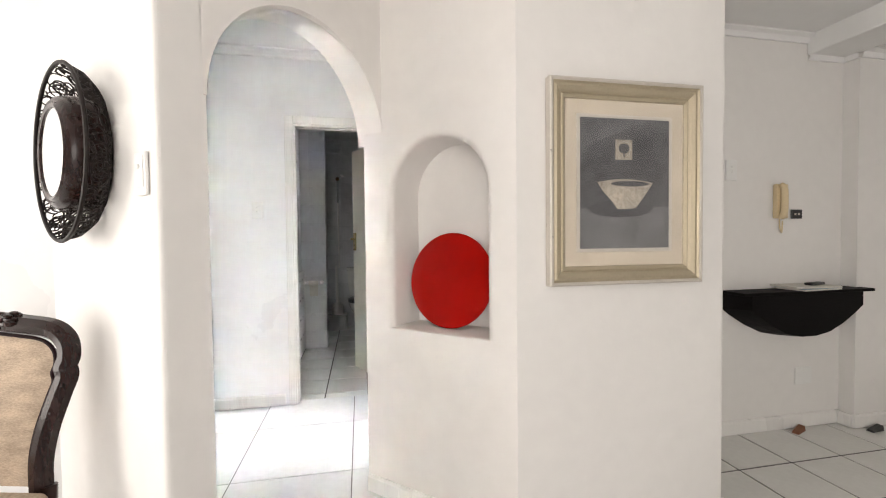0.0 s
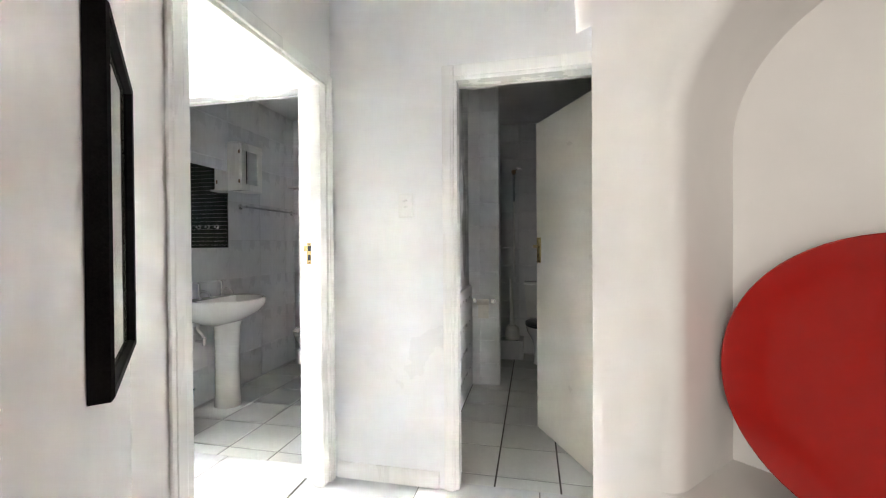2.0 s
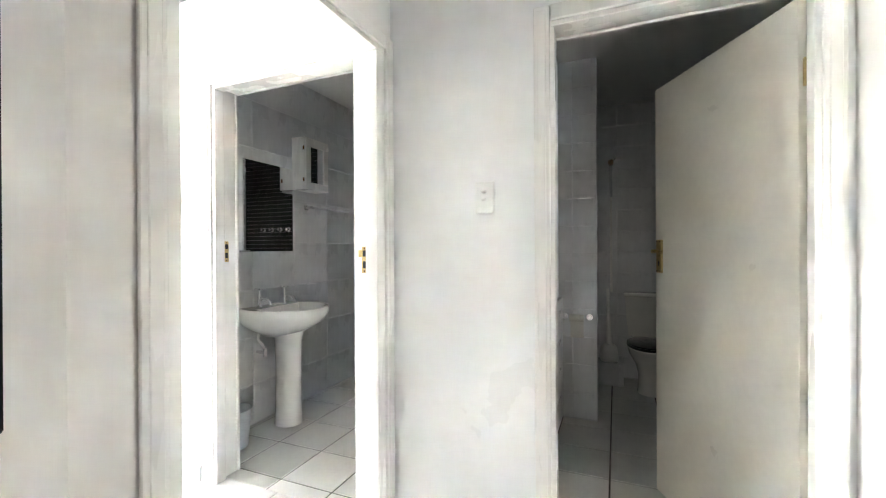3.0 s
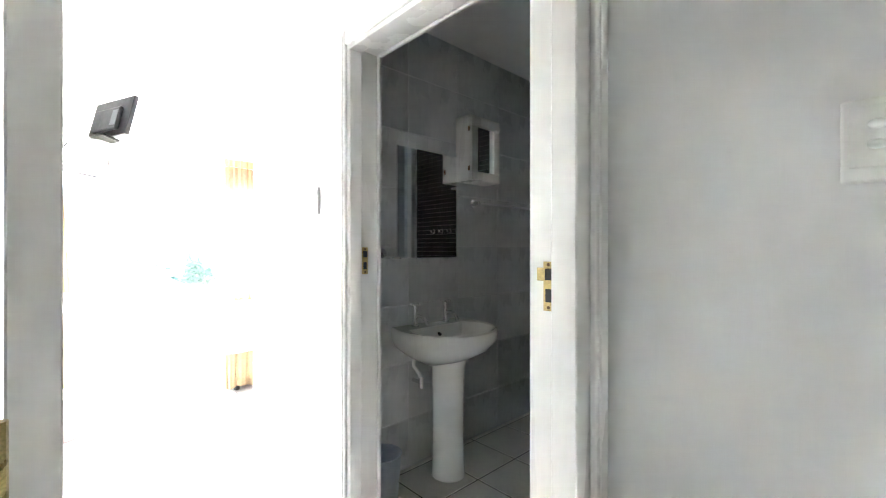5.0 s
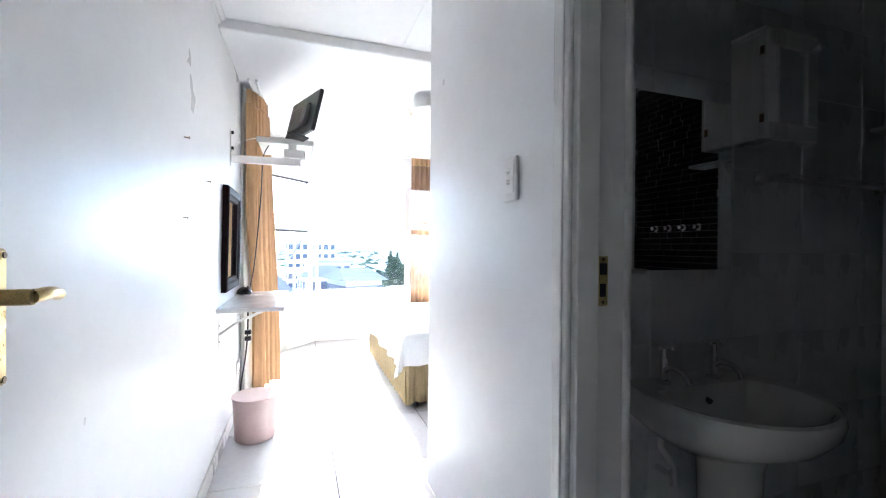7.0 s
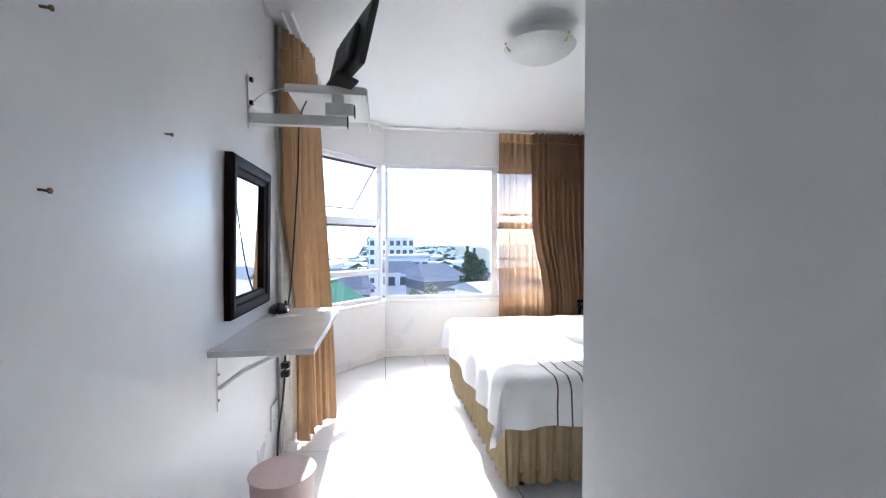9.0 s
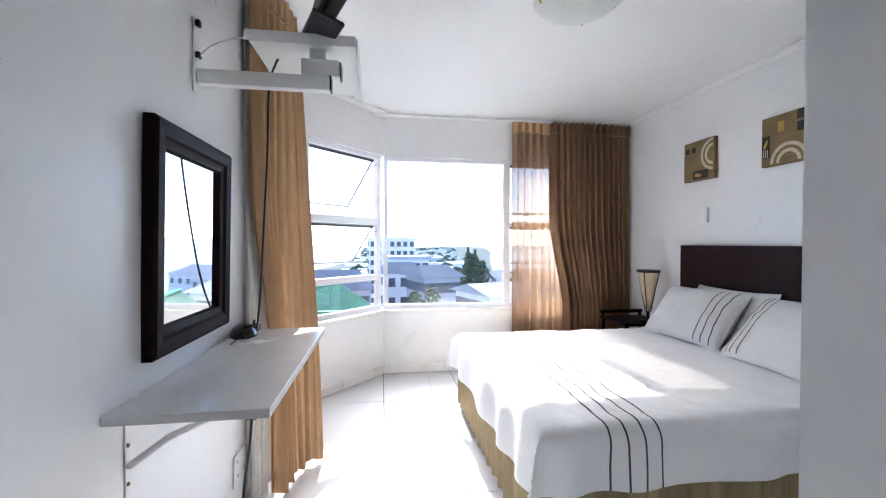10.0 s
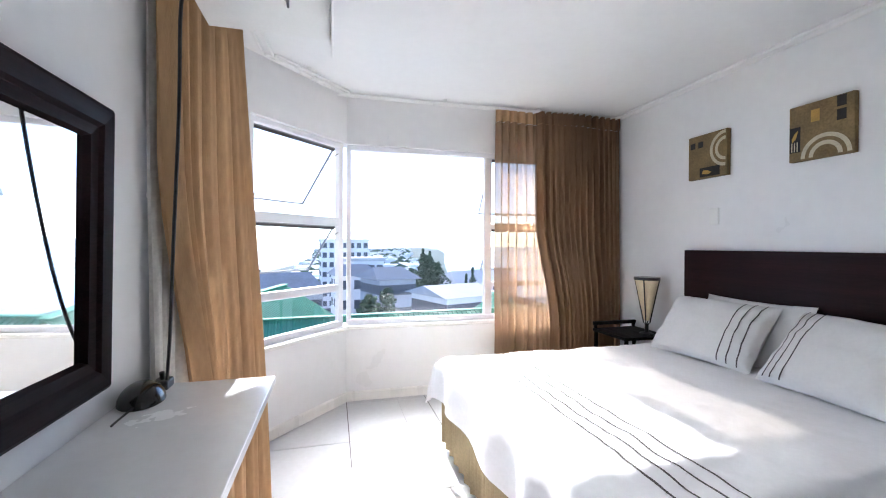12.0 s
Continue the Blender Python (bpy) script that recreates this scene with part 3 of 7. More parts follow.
def sash(parent, s0, s1, z0, z1, tilt):
    """A top-hung aluminium sash, pushed open at the bottom, with its glass, gasket, stay and catch."""
    at = Matrix.Translation(((s0 + s1) / 2, 0.075, z1)) @ pose(0, 0, 0, tilt, 0, 0)
    w, h, b = (s1 - s0) / 2, z1 - z0, 0.022
    ob = part("sash", bx(box(-w, w, 0, 0.022, -0.024, 0, bevel=0.002), -w, w, 0, 0.022, -h, -h + 0.014, bevel=0.002), SASH, parent, "thin aluminium top-hung sash standing open", at=at)
    part("stile", box(-w, -w + 0.012, 0.002, 0.02, -h + 0.0145, -0.0245, bevel=0.002), SASH, ob)
    part("stile", box(w - 0.012, w, 0.002, 0.02, -h + 0.0145, -0.0245, bevel=0.002), SASH, ob)
    g = part("pane", box(-w + 0.012, w - 0.012, 0.009, 0.013, -h + 0.014, -0.024), PANE, ob)
    g.visible_shadow = False
    part("gasket", box(-w, w, -0.004, -0.0005, -0.030, -0.008), RUBBER, ob)
    hx = -w * 0.35
    bm = bx(box(hx - 0.035, hx + 0.035, -0.014, -0.0005, -h - 0.002, -h + 0.016, bevel=0.002), hx + 0.006, hx + 0.020, -0.022, -0.0145, -h + 0.003, -h + 0.065, bevel=0.002)
    part("catch", bm, BLACK, ob, "black window catch")
    stay = rod(bmesh.new(), (w - 0.006, -0.001, -0.12), (w - 0.006, -0.06, -0.02), 0.004, n=6)
    part("stay", stay, SASH, ob)
    return ob


def fixed_pane(parent, s0, s1, z0, z1):
    g = part("pane", box(s0, s1, 0.056, 0.061, z0, z1), PANE, parent)
    g.visible_shadow = False
    for a, b, c, d in ((s0, s1, z0, z0 + 0.006), (s0, s1, z1 - 0.006, z1), (s0, s0 + 0.006, z0 + 0.006, z1 - 0.006), (s1 - 0.006, s1, z0 + 0.006, z1 - 0.006)):
        part("bead", box(a, b, 0.045, 0.055, c, d), ALU, parent)


# wide window: local x runs along the wall, y outwards
W1 = thing("window_1", Matrix(((0, -1, 0, -7.20), (1, 0, 0, 3.09), (0, 0, 1, 0), (0, 0, 0, 1))), "white aluminium window with one wide fixed pane and top-hung sashes", "window", kind="structure")
for nm, a in (("window_frame", (0.0, 2.33, 0.655, 0.70)), ("window_frame", (0.0, 2.33, 2.185, 2.225)), ("mullion", (0.0, 0.035, 0.70, 2.185)), ("mullion", (1.275, 1.345, 0.70, 2.185)), ("window_frame", (2.28, 2.33, 0.70, 2.185)), ("transom", (1.345, 2.28, 1.515, 1.565)), ("transom", (1.345, 2.28, 0.97, 1.01))):
    part(nm, window_frame_bar(bmesh.new(), *a), ALU, W1)
fixed_pane(W1, 0.035, 1.275, 0.70, 2.185)
fixed_pane(W1, 1.345, 2.28, 0.70, 0.97)
sash(W1, 1.347, 2.278, 1.567, 2.183, 34)
sash(W1, 1.347, 2.278, 1.012, 1.513, 34)
part("window_sill", box(0.0, 2.62, -0.022, 0.034, 0.622, 0.6545, bevel=0.006, segs=2), GLOSS, W1)
# bay window on the slanting wall
ang = math.atan2(bay_u.y, bay_u.x)
W2 = thing("window_2", Matrix(((bay_u.x, bay_n.x, 0, -6.44), (bay_u.y, bay_n.y, 0, 2.42), (0, 0, 1, 0), (0, 0, 0, 1))), "white aluminium bay window with two top-hung sashes open", "window", kind="structure")
for nm, a in (("window_frame", (0.06, BAYL, 0.655, 0.70)), ("window_frame", (0.06, BAYL, 2.185, 2.225)), ("mullion", (0.06, 0.11, 0.70, 2.185)), ("mullion", (BAYL - 0.055, BAYL, 0.70, 2.185)), ("transom", (0.11, BAYL - 0.055, 1.515, 1.585)), ("transom", (0.11, BAYL - 0.055, 0.965, 1.02))):
    part(nm, window_frame_bar(bmesh.new(), *a), ALU, W2)
fixed_pane(W2, 0.11, BAYL - 0.055, 0.70, 0.965)
sash(W2, 0.112, BAYL - 0.057, 1.587, 2.183, 38)
sash(W2, 0.112, BAYL - 0.057, 1.022, 1.513, 38)
part("window_sill", box(0.0, BAYL + 0.005, -0.022, 0.034, 0.622, 0.6545, bevel=0.006, segs=2), GLOSS, W2)

# curtain rails: two parallel tracks that bend round the bay
RAIL = [(-4.80, 2.50), (-6.42, 2.53), (-7.09, 3.13), (-7.09, 5.70)]
for k, off in enumerate((0.0, 0.055)):
    line = [Vector((x + (off if i >= 2 else off * 0.3), y + (off if i <= 1 else off * 0.5 if i == 2 else 0), 2.600 - 0.006 * k)) for i, (x, y) in enumerate(RAIL)]
    pts = [line[0], line[1] + (line[0] - line[1]).normalized() * 0.12, line[1] + (line[2] - line[1]).normalized() * 0.12, line[2] + (line[1] - line[2]).normalized() * 0.10, line[2] + (line[3] - line[2]).normalized() * 0.10, line[3]]
    r = thing("curtain_rail", Matrix.Identity(4), "white curtain track bent round the window bay", "curtain rail", "curtain rails")
    part("track", tube(bmesh.new(), smooth_line(pts, 6), 0.011, 8), WHITE, r, smooth=True)
    for p in (line[0] * 0.7 + line[1] * 0.3, line[1] * 0.6 + line[2] * 0.4, line[2] * 0.7 + line[3] * 0.3, line[2] * 0.35 + line[3] * 0.65):
        part("bracket", box(p.x - 0.012, p.x + 0.012, p.y - 0.012, p.y + 0.012, p.z + 0.009, 2.624, bevel=0.003), WHITE, r)


def curtain(name, p0, p1, z0, z1, folds, amp, material, label, head, seed, flare=1.0, gather=1.0, low=None, low_end=None):
    """A gathered curtain from p0 to p1: deep folds below, a stitched pleated heading above."""
    rnd = random.Random(seed)
    p0, p1 = Vector(p0), Vector(p1)
    d = p1 - p0
    n = Vector((-d.y, d.x)).normalized()
    ph = [rnd.uniform(0, 6.28) for _ in range(4)]
    warp = [rnd.uniform(-0.35, 0.35) for _ in range(3)]

    def at(u, v):
        top = v > 0.955
        uu = u + 0.02 * math.sin(6.28 * u * 2 + ph[3]) * (1 - v)
        a = folds * 6.283 * (uu + 0.045 * warp[0] * math.sin(3.1 * u + ph[0]) + 0.02 * math.sin(9 * u + ph[1]))
        k = amp * (0.6 + 0.4 * (1 - v) ** 0.7) * (0.75 + 0.35 * math.sin(5 * u + ph[2]))
        k = amp * 0.4 if top else k
        off = k * (1.2 - 2.4 * abs(math.sin(0.5 * a)) ** 0.75 - 0.22 * math.sin(2.1 * a + ph[0] + 1.5 * v)) + 0.012 * math.sin(4 * v + 7 * u + ph[1])
        cx = 0.5 + (u - 0.5) * (gather + (flare - gather) * (1 - v) ** 1.4)
        p = p0 + d * cx + n * off
        if low:
            k = max(0.0, min(1.0, (0.62 - v) / 0.40))
            p += (Vector(low) - p0) * (1 - u) * k * k * (3 - 2 * k)
        if low_end:
            p += (Vector(low_end) - p1) * u * (1 - v)
        return (p.x, p.y, z0 + (z1 - z0) * v - 0.015 * math.sin(a * 0.5) * (v < 0.01))
    ob = thing(name, Matrix.Identity(4), label, "curtain", "bedroom curtains")
    zc = 0.955

    def body(u, v):
        return at(u, v * zc)

    def top(u, v):
        x, y, z = at(u, 0.956 + 0.044 * v)
        return (x, y, z)
    part("drape", sheet(bmesh.new(), int(folds * 18), 26, body), material, ob, smooth=True)
    part("heading", sheet(bmesh.new(), int(folds * 12), 3, top), head, ob, "gathered heading tape", smooth=True)
    for i in range(int(folds)):
        u = (i + 0.5) / int(folds)
        p = p0 + d * u
        part("hook", rod(bmesh.new(), (p.x, p.y, z1 - 0.01), (p.x, p.y, 2.596), 0.003, n=6), WHITE, ob)
    return ob


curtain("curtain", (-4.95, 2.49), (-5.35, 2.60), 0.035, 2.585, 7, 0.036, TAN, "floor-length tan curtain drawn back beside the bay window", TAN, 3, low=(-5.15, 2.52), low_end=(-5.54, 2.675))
curtain("curtain_lining", (-4.97, 2.452), (-5.32, 2.475), 0.06, 2.575, 5, 0.026, LINING, "white curtain lining hanging behind the tan curtain", LINING, 5)
curtain("sheer_curtain", (-7.07, 4.40), (-7.07, 5.08), 0.10, 2.590, 9, 0.050, SHEER, "sheer tan curtain lit through by the sun", TAN, 8, low_end=(-7.07, 5.12))
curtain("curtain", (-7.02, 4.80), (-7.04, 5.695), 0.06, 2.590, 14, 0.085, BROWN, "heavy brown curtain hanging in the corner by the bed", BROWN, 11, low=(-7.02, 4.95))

# ---- bedroom: wall with the desk ----
desk = thing("wall_desk", pose(-4.48, 2.42, 0.912), "white laminate wall-mounted desk shelf on metal brackets", "desk")
part("tabletop", box(-0.50, 0.50, 0.001, 0.378, -0.010, 0.015, bevel=0.002), mat("white_laminate", (0.74, 0.74, 0.735), 0.22, vary=0.03, scale=4), desk, "white laminate top with a chipped edge")
for x in (0.40, -0.36):
    b = part("bracket", bx(box(x - 0.011, x + 0.011, 0.001, 0.004, -0.24, -0.012, bevel=0.001), x - 0.011, x + 0.011, 0.0045, 0.30, -0.016, -0.0125, bevel=0.001), WHITE, desk, "white steel shelf bracket")
    part("strut", tube(bmesh.new(), [(x, 0.006, -0.155), (x, 0.10, -0.085), (x, 0.25, -0.018)], 0.009, 6), WHITE, b)
    for z in (-0.10, -0.20):
        part("screw", rod(bmesh.new(), (x, 0.004, z), (x, 0.007, z), 0.005), BRONZE, b)

# framed mirror
wm = thing("wall_mirror", pose(-4.436, 2.4225, 1.346, -0.9, 0, 0), "rectangular mirror in a wide dark mahogany frame", "mirror")
W, H, fw = 0.287, 0.341, 0.085
for nm, pts in (("frame_side", [(-W, -H), (-W + fw, -H + fw), (-W + fw, H - fw), (-W, H)]), ("frame_side", [(W, H), (W - fw, H - fw), (W - fw, -H + fw), (W, -H)]),
                ("frame_rail", [(-W, H), (-W + fw, H - fw), (W - fw, H - fw), (W, H)]), ("frame_rail", [(W, -H), (W - fw, -H + fw), (-W + fw, -H + fw), (-W, -H)])):
    bm = bmesh.new()
    o1, i1, i2, o2 = [Vector(p) for p in pts]
    lay = ((0.0, 0.0, 0.0), (0.0, 0.030, 0), (0.12, 0.038, 0), (0.55, 0.034, 0), (0.66, 0.026, 0), (0.92, 0.022, 0), (1.0, 0.006, 0))
    rows = [[bm.verts.new((p.x, d, p.y)) for p in (o1.lerp(i1, t), o2.lerp(i2, t))] for t, d, _ in lay]
    for a, b in zip(rows, rows[1:]):
        bm.faces.new((a[0], a[1], b[1], b[0]))
    part(nm, bm, DARKWOOD, wm)
part("mirror_glass", box(-W + fw, W - fw, 0.004, 0.008, -H + fw, H - fw), MIRROR, wm, "clear silvered mirror glass")

# small screen on a bracketed tray
tvb = thing("screen_bracket", pose(-4.50, 2.42, 1.918), "white steel wall bracket with a tray for the screen", "wall bracket")
part("wall_plate", box(-0.004, 0.034, 0.001, 0.006, -0.06, 0.20, bevel=0.002), WHITE, tvb)
part("arm", box(-0.022, 0.018, 0.008, 0.46, -0.026, 0.026, bevel=0.003), WHITE, tvb)
part("end_cap", box(-0.024, 0.020, 0.4605, 0.466, -0.028, 0.028, bevel=0.002), BLACK, tvb, "black end cap")
for z in (0.17, 0.06):
    part("bolt", bx(bmesh.new(), 0.004, 0.026, 0.0065, 0.022, z, z + 0.022, bevel=0.003), BLACK, tvb, "black wall bolt")
part("pivot", rod(bmesh.new(), (-0.060, 0.36, 0.0265), (-0.060, 0.36, 0.0395), 0.028, n=16), WHITE, tvb, smooth=True)
tray = part("tray", box(-0.53, 0.035, 0.17, 0.555, 0.150, 0.156, bevel=0.002), WHITE, tvb, "white folded steel tray")
part("tray_lip", box(0.0355, 0.041, 0.17, 0.555, 0.125, 0.165, bevel=0.002), WHITE, tray)
part("tray_side", box(-0.53, 0.035, 0.5555, 0.561, 0.090, 0.160, bevel=0.002), WHITE, tray)
part("swivel_block", box(-0.10, -0.025, 0.35, 0.490, 0.040, 0.105, bevel=0.006, segs=2), WHITE, tvb)
part("swivel_cap", box(-0.095, -0.030, 0.4905, 0.496, 0.045, 0.100, bevel=0.002), BLACK, tvb, "black end cap")
part("post", box(-0.09, -0.04, 0.38, 0.44, 0.1055, 0.149, bevel=0.004), WHITE, tvb)

u = Vector((0.465, 0.186, 0)).normalized()
tvm = Matrix(((u.x, -u.y, 0, -4.43), (u.y, u.x, 0, 2.855), (0, 0, 1, 2.080), (0, 0, 0, 1))) @ pose(0, 0, 0.0, -13, 0, 0)
tv = thing("flat_screen", tvm, "small black flat screen tilted down on its tray", "television")
part("casing", box(-0.25, 0.25, 0.0, 0.030, 0.02, 0.325, bevel=0.006, segs=2), BLACK, tv, "matt black casing")
part("screen", box(-0.235, 0.235, 0.0305, 0.033, 0.04, 0.31), mat("dark_screen", (0.01, 0.01, 0.012), 0.1, vary=0.1), tv)
part("rear_housing", box(-0.16, 0.16, -0.028, -0.0005, 0.06, 0.24, bevel=0.012, segs=2), BLACK, tv)
part("connector_strip", box(0.08, 0.15, -0.032, -0.0285, 0.09, 0.21, bevel=0.002), mat("grey_socket_strip", (0.16, 0.17, 0.18), 0.5), tv)
part("foot", box(-0.09, 0.09, -0.05, 0.06, 0.0, 0.018, bevel=0.005), BLACK, tv)

cable = thing("power_cable", Matrix.Identity(4), "thin black power cable hanging down the curtain", "cable")
part("cord", tube(bmesh.new(), smooth_line([(-4.66, 2.66, 2.072), (-4.70, 2.615, 1.97), (-4.72, 2.602, 1.7), (-4.775, 2.57, 1.35), (-4.84, 2.54, 1.11), (-4.93, 2.50, 0.937)], 8), 0.0045, 6), BLACK, cable, smooth=True)
plug = thing("plug_adaptor", pose(-4.93, 2.49, 0.928), "small black plug adaptor on the desk", "plug")
part("body", box(-0.03, 0.03, -0.022, 0.022, 0.0, 0.028, bevel=0.006, segs=2), BLACK, plug)
part("pin", rod(bmesh.new(), (0.0, 0.0, 0.028), (0.006, 0, 0.05), 0.007), BLACK, plug)
white_lead = thing("aerial_lead", Matrix.Identity(4), "thin white lead from the wall to the screen", "cable")
part("cord", tube(bmesh.new(), smooth_line([(-4.475, 2.425, 1.96), (-4.50, 2.47, 2.03), (-4.52, 2.56, 2.075), (-4.55, 2.68, 2.10), (-4.50, 2.80, 2.10)], 8), 0.0035, 6), WHITE, white_lead, smooth=True)
mouse = thing("computer_mouse", pose(-4.83, 2.475, 0.9275, 0, 0, 12), "shiny black oval gadget like a computer mouse", "mouse")
bm = bmesh.new()
bmesh.ops.create_uvsphere(bm, u_segments=24, v_segments=14, radius=1.0)
for v in bm.verts:
    v.co = Vector((v.co.x * 0.085, v.co.y * 0.056, max(0.0, v.co.z) * 0.052 + 0.002 * (v.co.z > -0.5)))
part("shell", bm, mat("gloss_black_plastic", (0.01, 0.01, 0.011), 0.18, vary=0.1), mouse, smooth=True)
part("cord", tube(bmesh.new(), smooth_line([(0.07, 0.0, 0.012), (0.12, -0.02, 0.006), (0.17, -0.032, 0.004)], 6), 0.003, 6), BLACK, mouse)

sock = thing("wall_socket", pose(-4.92, 2.421, 0.31), "white double wall socket under the desk", "socket")
part("face_plate", box(-0.075, 0.075, 0.0, 0.009, -0.07, 0.07, bevel=0.003), WHITE, sock)
for x in (-0.035, 0.035):
    part("switch_rocker", box(x - 0.008, x + 0.008, 0.0095, 0.013, 0.03, 0.05, bevel=0.002), WHITE, sock)
    part("pin_hole", box(x - 0.006, x + 0.006, 0.0095, 0.0105, -0.03, -0.018), BLACK, sock)
lead = thing("extension_lead", Matrix.Identity(4), "black plugs and lead hanging under the desk", "cable")
part("cord", tube(bmesh.new(), smooth_line([(-4.86, 2.50, 0.885), (-4.865, 2.50, 0.72), (-4.87, 2.495, 0.56), (-4.88, 2.48, 0.40), (-4.90, 2.45, 0.20), (-4.92, 2.44, 0.05)], 8), 0.006, 6), BLACK, lead, smooth=True)
for z in (0.845, 0.60, 0.55):
    part("plug", box(-4.885, -4.835, 2.478, 2.525, z, z + 0.035, bevel=0.008, segs=2), BLACK, lead)
conduit = thing("pipe_casing", Matrix.Identity(4), "white plastic pipe running up the wall beside the curtain", "pipe")
part("pipe", rod(bmesh.new(), (-5.02, 2.437, 0.0), (-5.02, 2.437, 2.62), 0.014, n=12), WHITE, conduit, smooth=True)
for z in (0.5, 1.5, 2.3):
    part("clip", box(-5.04, -5.00, 2.421, 2.453, z, z + 0.02, bevel=0.003), WHITE, conduit)
for x, z in ((-3.70, 1.64), (-3.25, 1.76), (-3.24, 1.42)):
    nl = thing("nail", pose(x, 2.421, z), "small dark bent nail in the bedroom wall", "nail", "wall nails")
    part("shank", rod(bmesh.new(), (0, 0, 0), (0, 0.018, -0.002), 0.003, n=6), BRONZE, nl)
    part("head", rod(bmesh.new(), (0, 0.018, -0.002), (0, 0.021, -0.002), 0.006, n=8), BRONZE, nl)

bn = thing("waste_bin", pose(-4.32, 2.605, 0.001), "dusty pink round metal waste bin by the wall", "bin")
part("body", lathe(bmesh.new(), [(0.0, 0.0), (0.118, 0.0), (0.124, 0.006), (0.140, 0.277), (0.143, 0.285), (0.136, 0.283), (0.120, 0.012), (0.0, 0.010)], 48), PINK, bn, smooth=True)
part("rim", lathe(bmesh.new(), [(0.137, 0.281), (0.144, 0.283), (0.146, 0.288), (0.144, 0.293), (0.137, 0.291)], 48), PINK, bn, "rolled rim", smooth=True)


def switch_plate(name, m, rockers, label, w=0.039, h=0.062):
    """A flush switch: bevelled plate, inner panel, round rockers."""
    ob = thing(name, m, label, "light switch", "light switches")
    part("face_plate", box(-w, w, -0.011, 0.0, -h, h, bevel=0.004, segs=2), WHITE, ob)
    part("inner_panel", box(-w + 0.009, w - 0.009, -0.0135, -0.0112, -h + 0.022, h - 0.012, bevel=0.001), WHITE, ob)
    for z in rockers:
        bm = bmesh.new()
        bmesh.ops.create_uvsphere(bm, u_segments=14, v_segments=8, radius=1.0)
        for v in bm.verts:
            v.co = Vector((v.co.x * 0.011, v.co.y * 0.007 - 0.0135, v.co.z * 0.0075 + z))
        part("rocker", bm, WHITE, ob, smooth=True)
    return ob


switch_plate("light_switch", pose(-2.284, Y1 - 0.001, 1.497), (0.022, -0.008), "white double rocker switch on the passage wall")
switch_plate("light_switch", pose(-0.512, Y1 - 0.001, 1.440), (0.022, -0.008), "white double rocker switch between the two doors")
switch_plate("light_switch", pose(-5.99, 5.709, 1.575), (), "white single switch above the headboard")
p = Vector(A) + Vector((-0.687, 0.726)) * 0.085
switch_plate("light_switch", Matrix.Translation((p.x, p.y, 1.42)) @ pose(-0.001, -0.001, 0, 0, 0, -46.6), (0.02,), "white switch beside the arch")

# ---- bedroom: bed ----
BX0, BX1, BY0, BY1 = -6.20, -4.43, 3.68, 5.62
bed = thing("bed", Matrix.Identity(4), "double bed base and mattress with a pleated khaki skirt", "bed")
part("base", box(BX0 + 0.02, BX1 - 0.02, BY0 + 0.03, BY1, 0.10, 0.36, bevel=0.02, segs=2), SKIRT, bed)
part("mattress", box(BX0 + 0.01, BX1 - 0.01, BY0 + 0.02, BY1, 0.362, 0.575, bevel=0.05, segs=4), PILLOW, bed, "white mattress", smooth=True)
for x in (BX0 + 0.12, BX1 - 0.12):
    for y in (BY0 + 0.12, BY1 - 0.12):
        part("castor", bx(rod(bmesh.new(), (x, y, 0.001), (x, y, 0.05), 0.026, n=14), x - 0.02, x + 0.02, y - 0.02, y + 0.02, 0.05, 0.10, bevel=0.004), BLACK, bed, "black castor foot")
for nm, p0, p1, folds, sd in (("skirt_side", (BX1, BY1), (BX1, BY0), 20, 1), ("skirt_foot", (BX1, BY0), (BX0, BY0), 17, 2), ("skirt_side", (BX0, BY0), (BX0, BY1), 20, 3)):
    q0, q1 = Vector(p0), Vector(p1)
    dd = q1 - q0
    nn = Vector((dd.y, -dd.x)).normalized() * -1
    rnd = random.Random(sd)
    ph = [rnd.uniform(0, 6.28) for _ in range(3)]

    def skirt_at(u, v, q0=q0, dd=dd, nn=nn, folds=folds, ph=ph):
        a = folds * 6.283 * u + 1.3 * math.sin(7 * u + ph[0])
        off = (0.004 + 0.013 * (1 - v)) * (math.sin(a) + 0.5 * math.sin(2 * a + ph[1])) + 0.015 * (1 - v)
        p = q0 + dd * u - nn * off
        return (p.x, p.y, 0.055 + 0.33 * v + 0.006 * math.sin(a * 0.5 + ph[2]) * (1 - v))
    part(nm, sheet(bmesh.new(), folds * 12, 6, skirt_at), SKIRT, bed, "gathered khaki bed skirt", smooth=True)

hb = thing("headboard", pose(-5.315, 5.709, 0), "plain dark veneered headboard against the wall", "headboard")
part("panel", box(-0.905, 0.905, -0.045, -0.001, 0.45, 1.325, bevel=0.006, segs=2), HEADWOOD, hb)
for x in (-0.7, 0.7):
    part("leg", box(x - 0.05, x + 0.05, -0.035, -0.008, 0.001, 0.4495, bevel=0.003), HEADWOOD, hb)

TOPZ, RD = 0.615, 0.075
DX0, DX1, DY0 = BX0 - 0.025, BX1 + 0.025, BY0 - 0.03


def hang(s, lo, hi, drop):
    """Along one axis: flat between lo and hi, rounding over the edge, then hanging. Gives the place and the drop."""
    def over(e):
        arc = RD * math.pi / 2
        if e <= 0:
            return 0.0, 0.0
        if e < arc:
            a = e / RD
            return RD * math.sin(a), RD * (1 - math.cos(a))
        return RD, RD + (e - arc)
    if s > hi - RD:
        o, d = over(s - (hi - RD))
        return hi - RD + o, d
    if s < lo + RD:
        o, d = over((lo + RD) - s)
        return lo + RD - o, d
    return s, 0.0


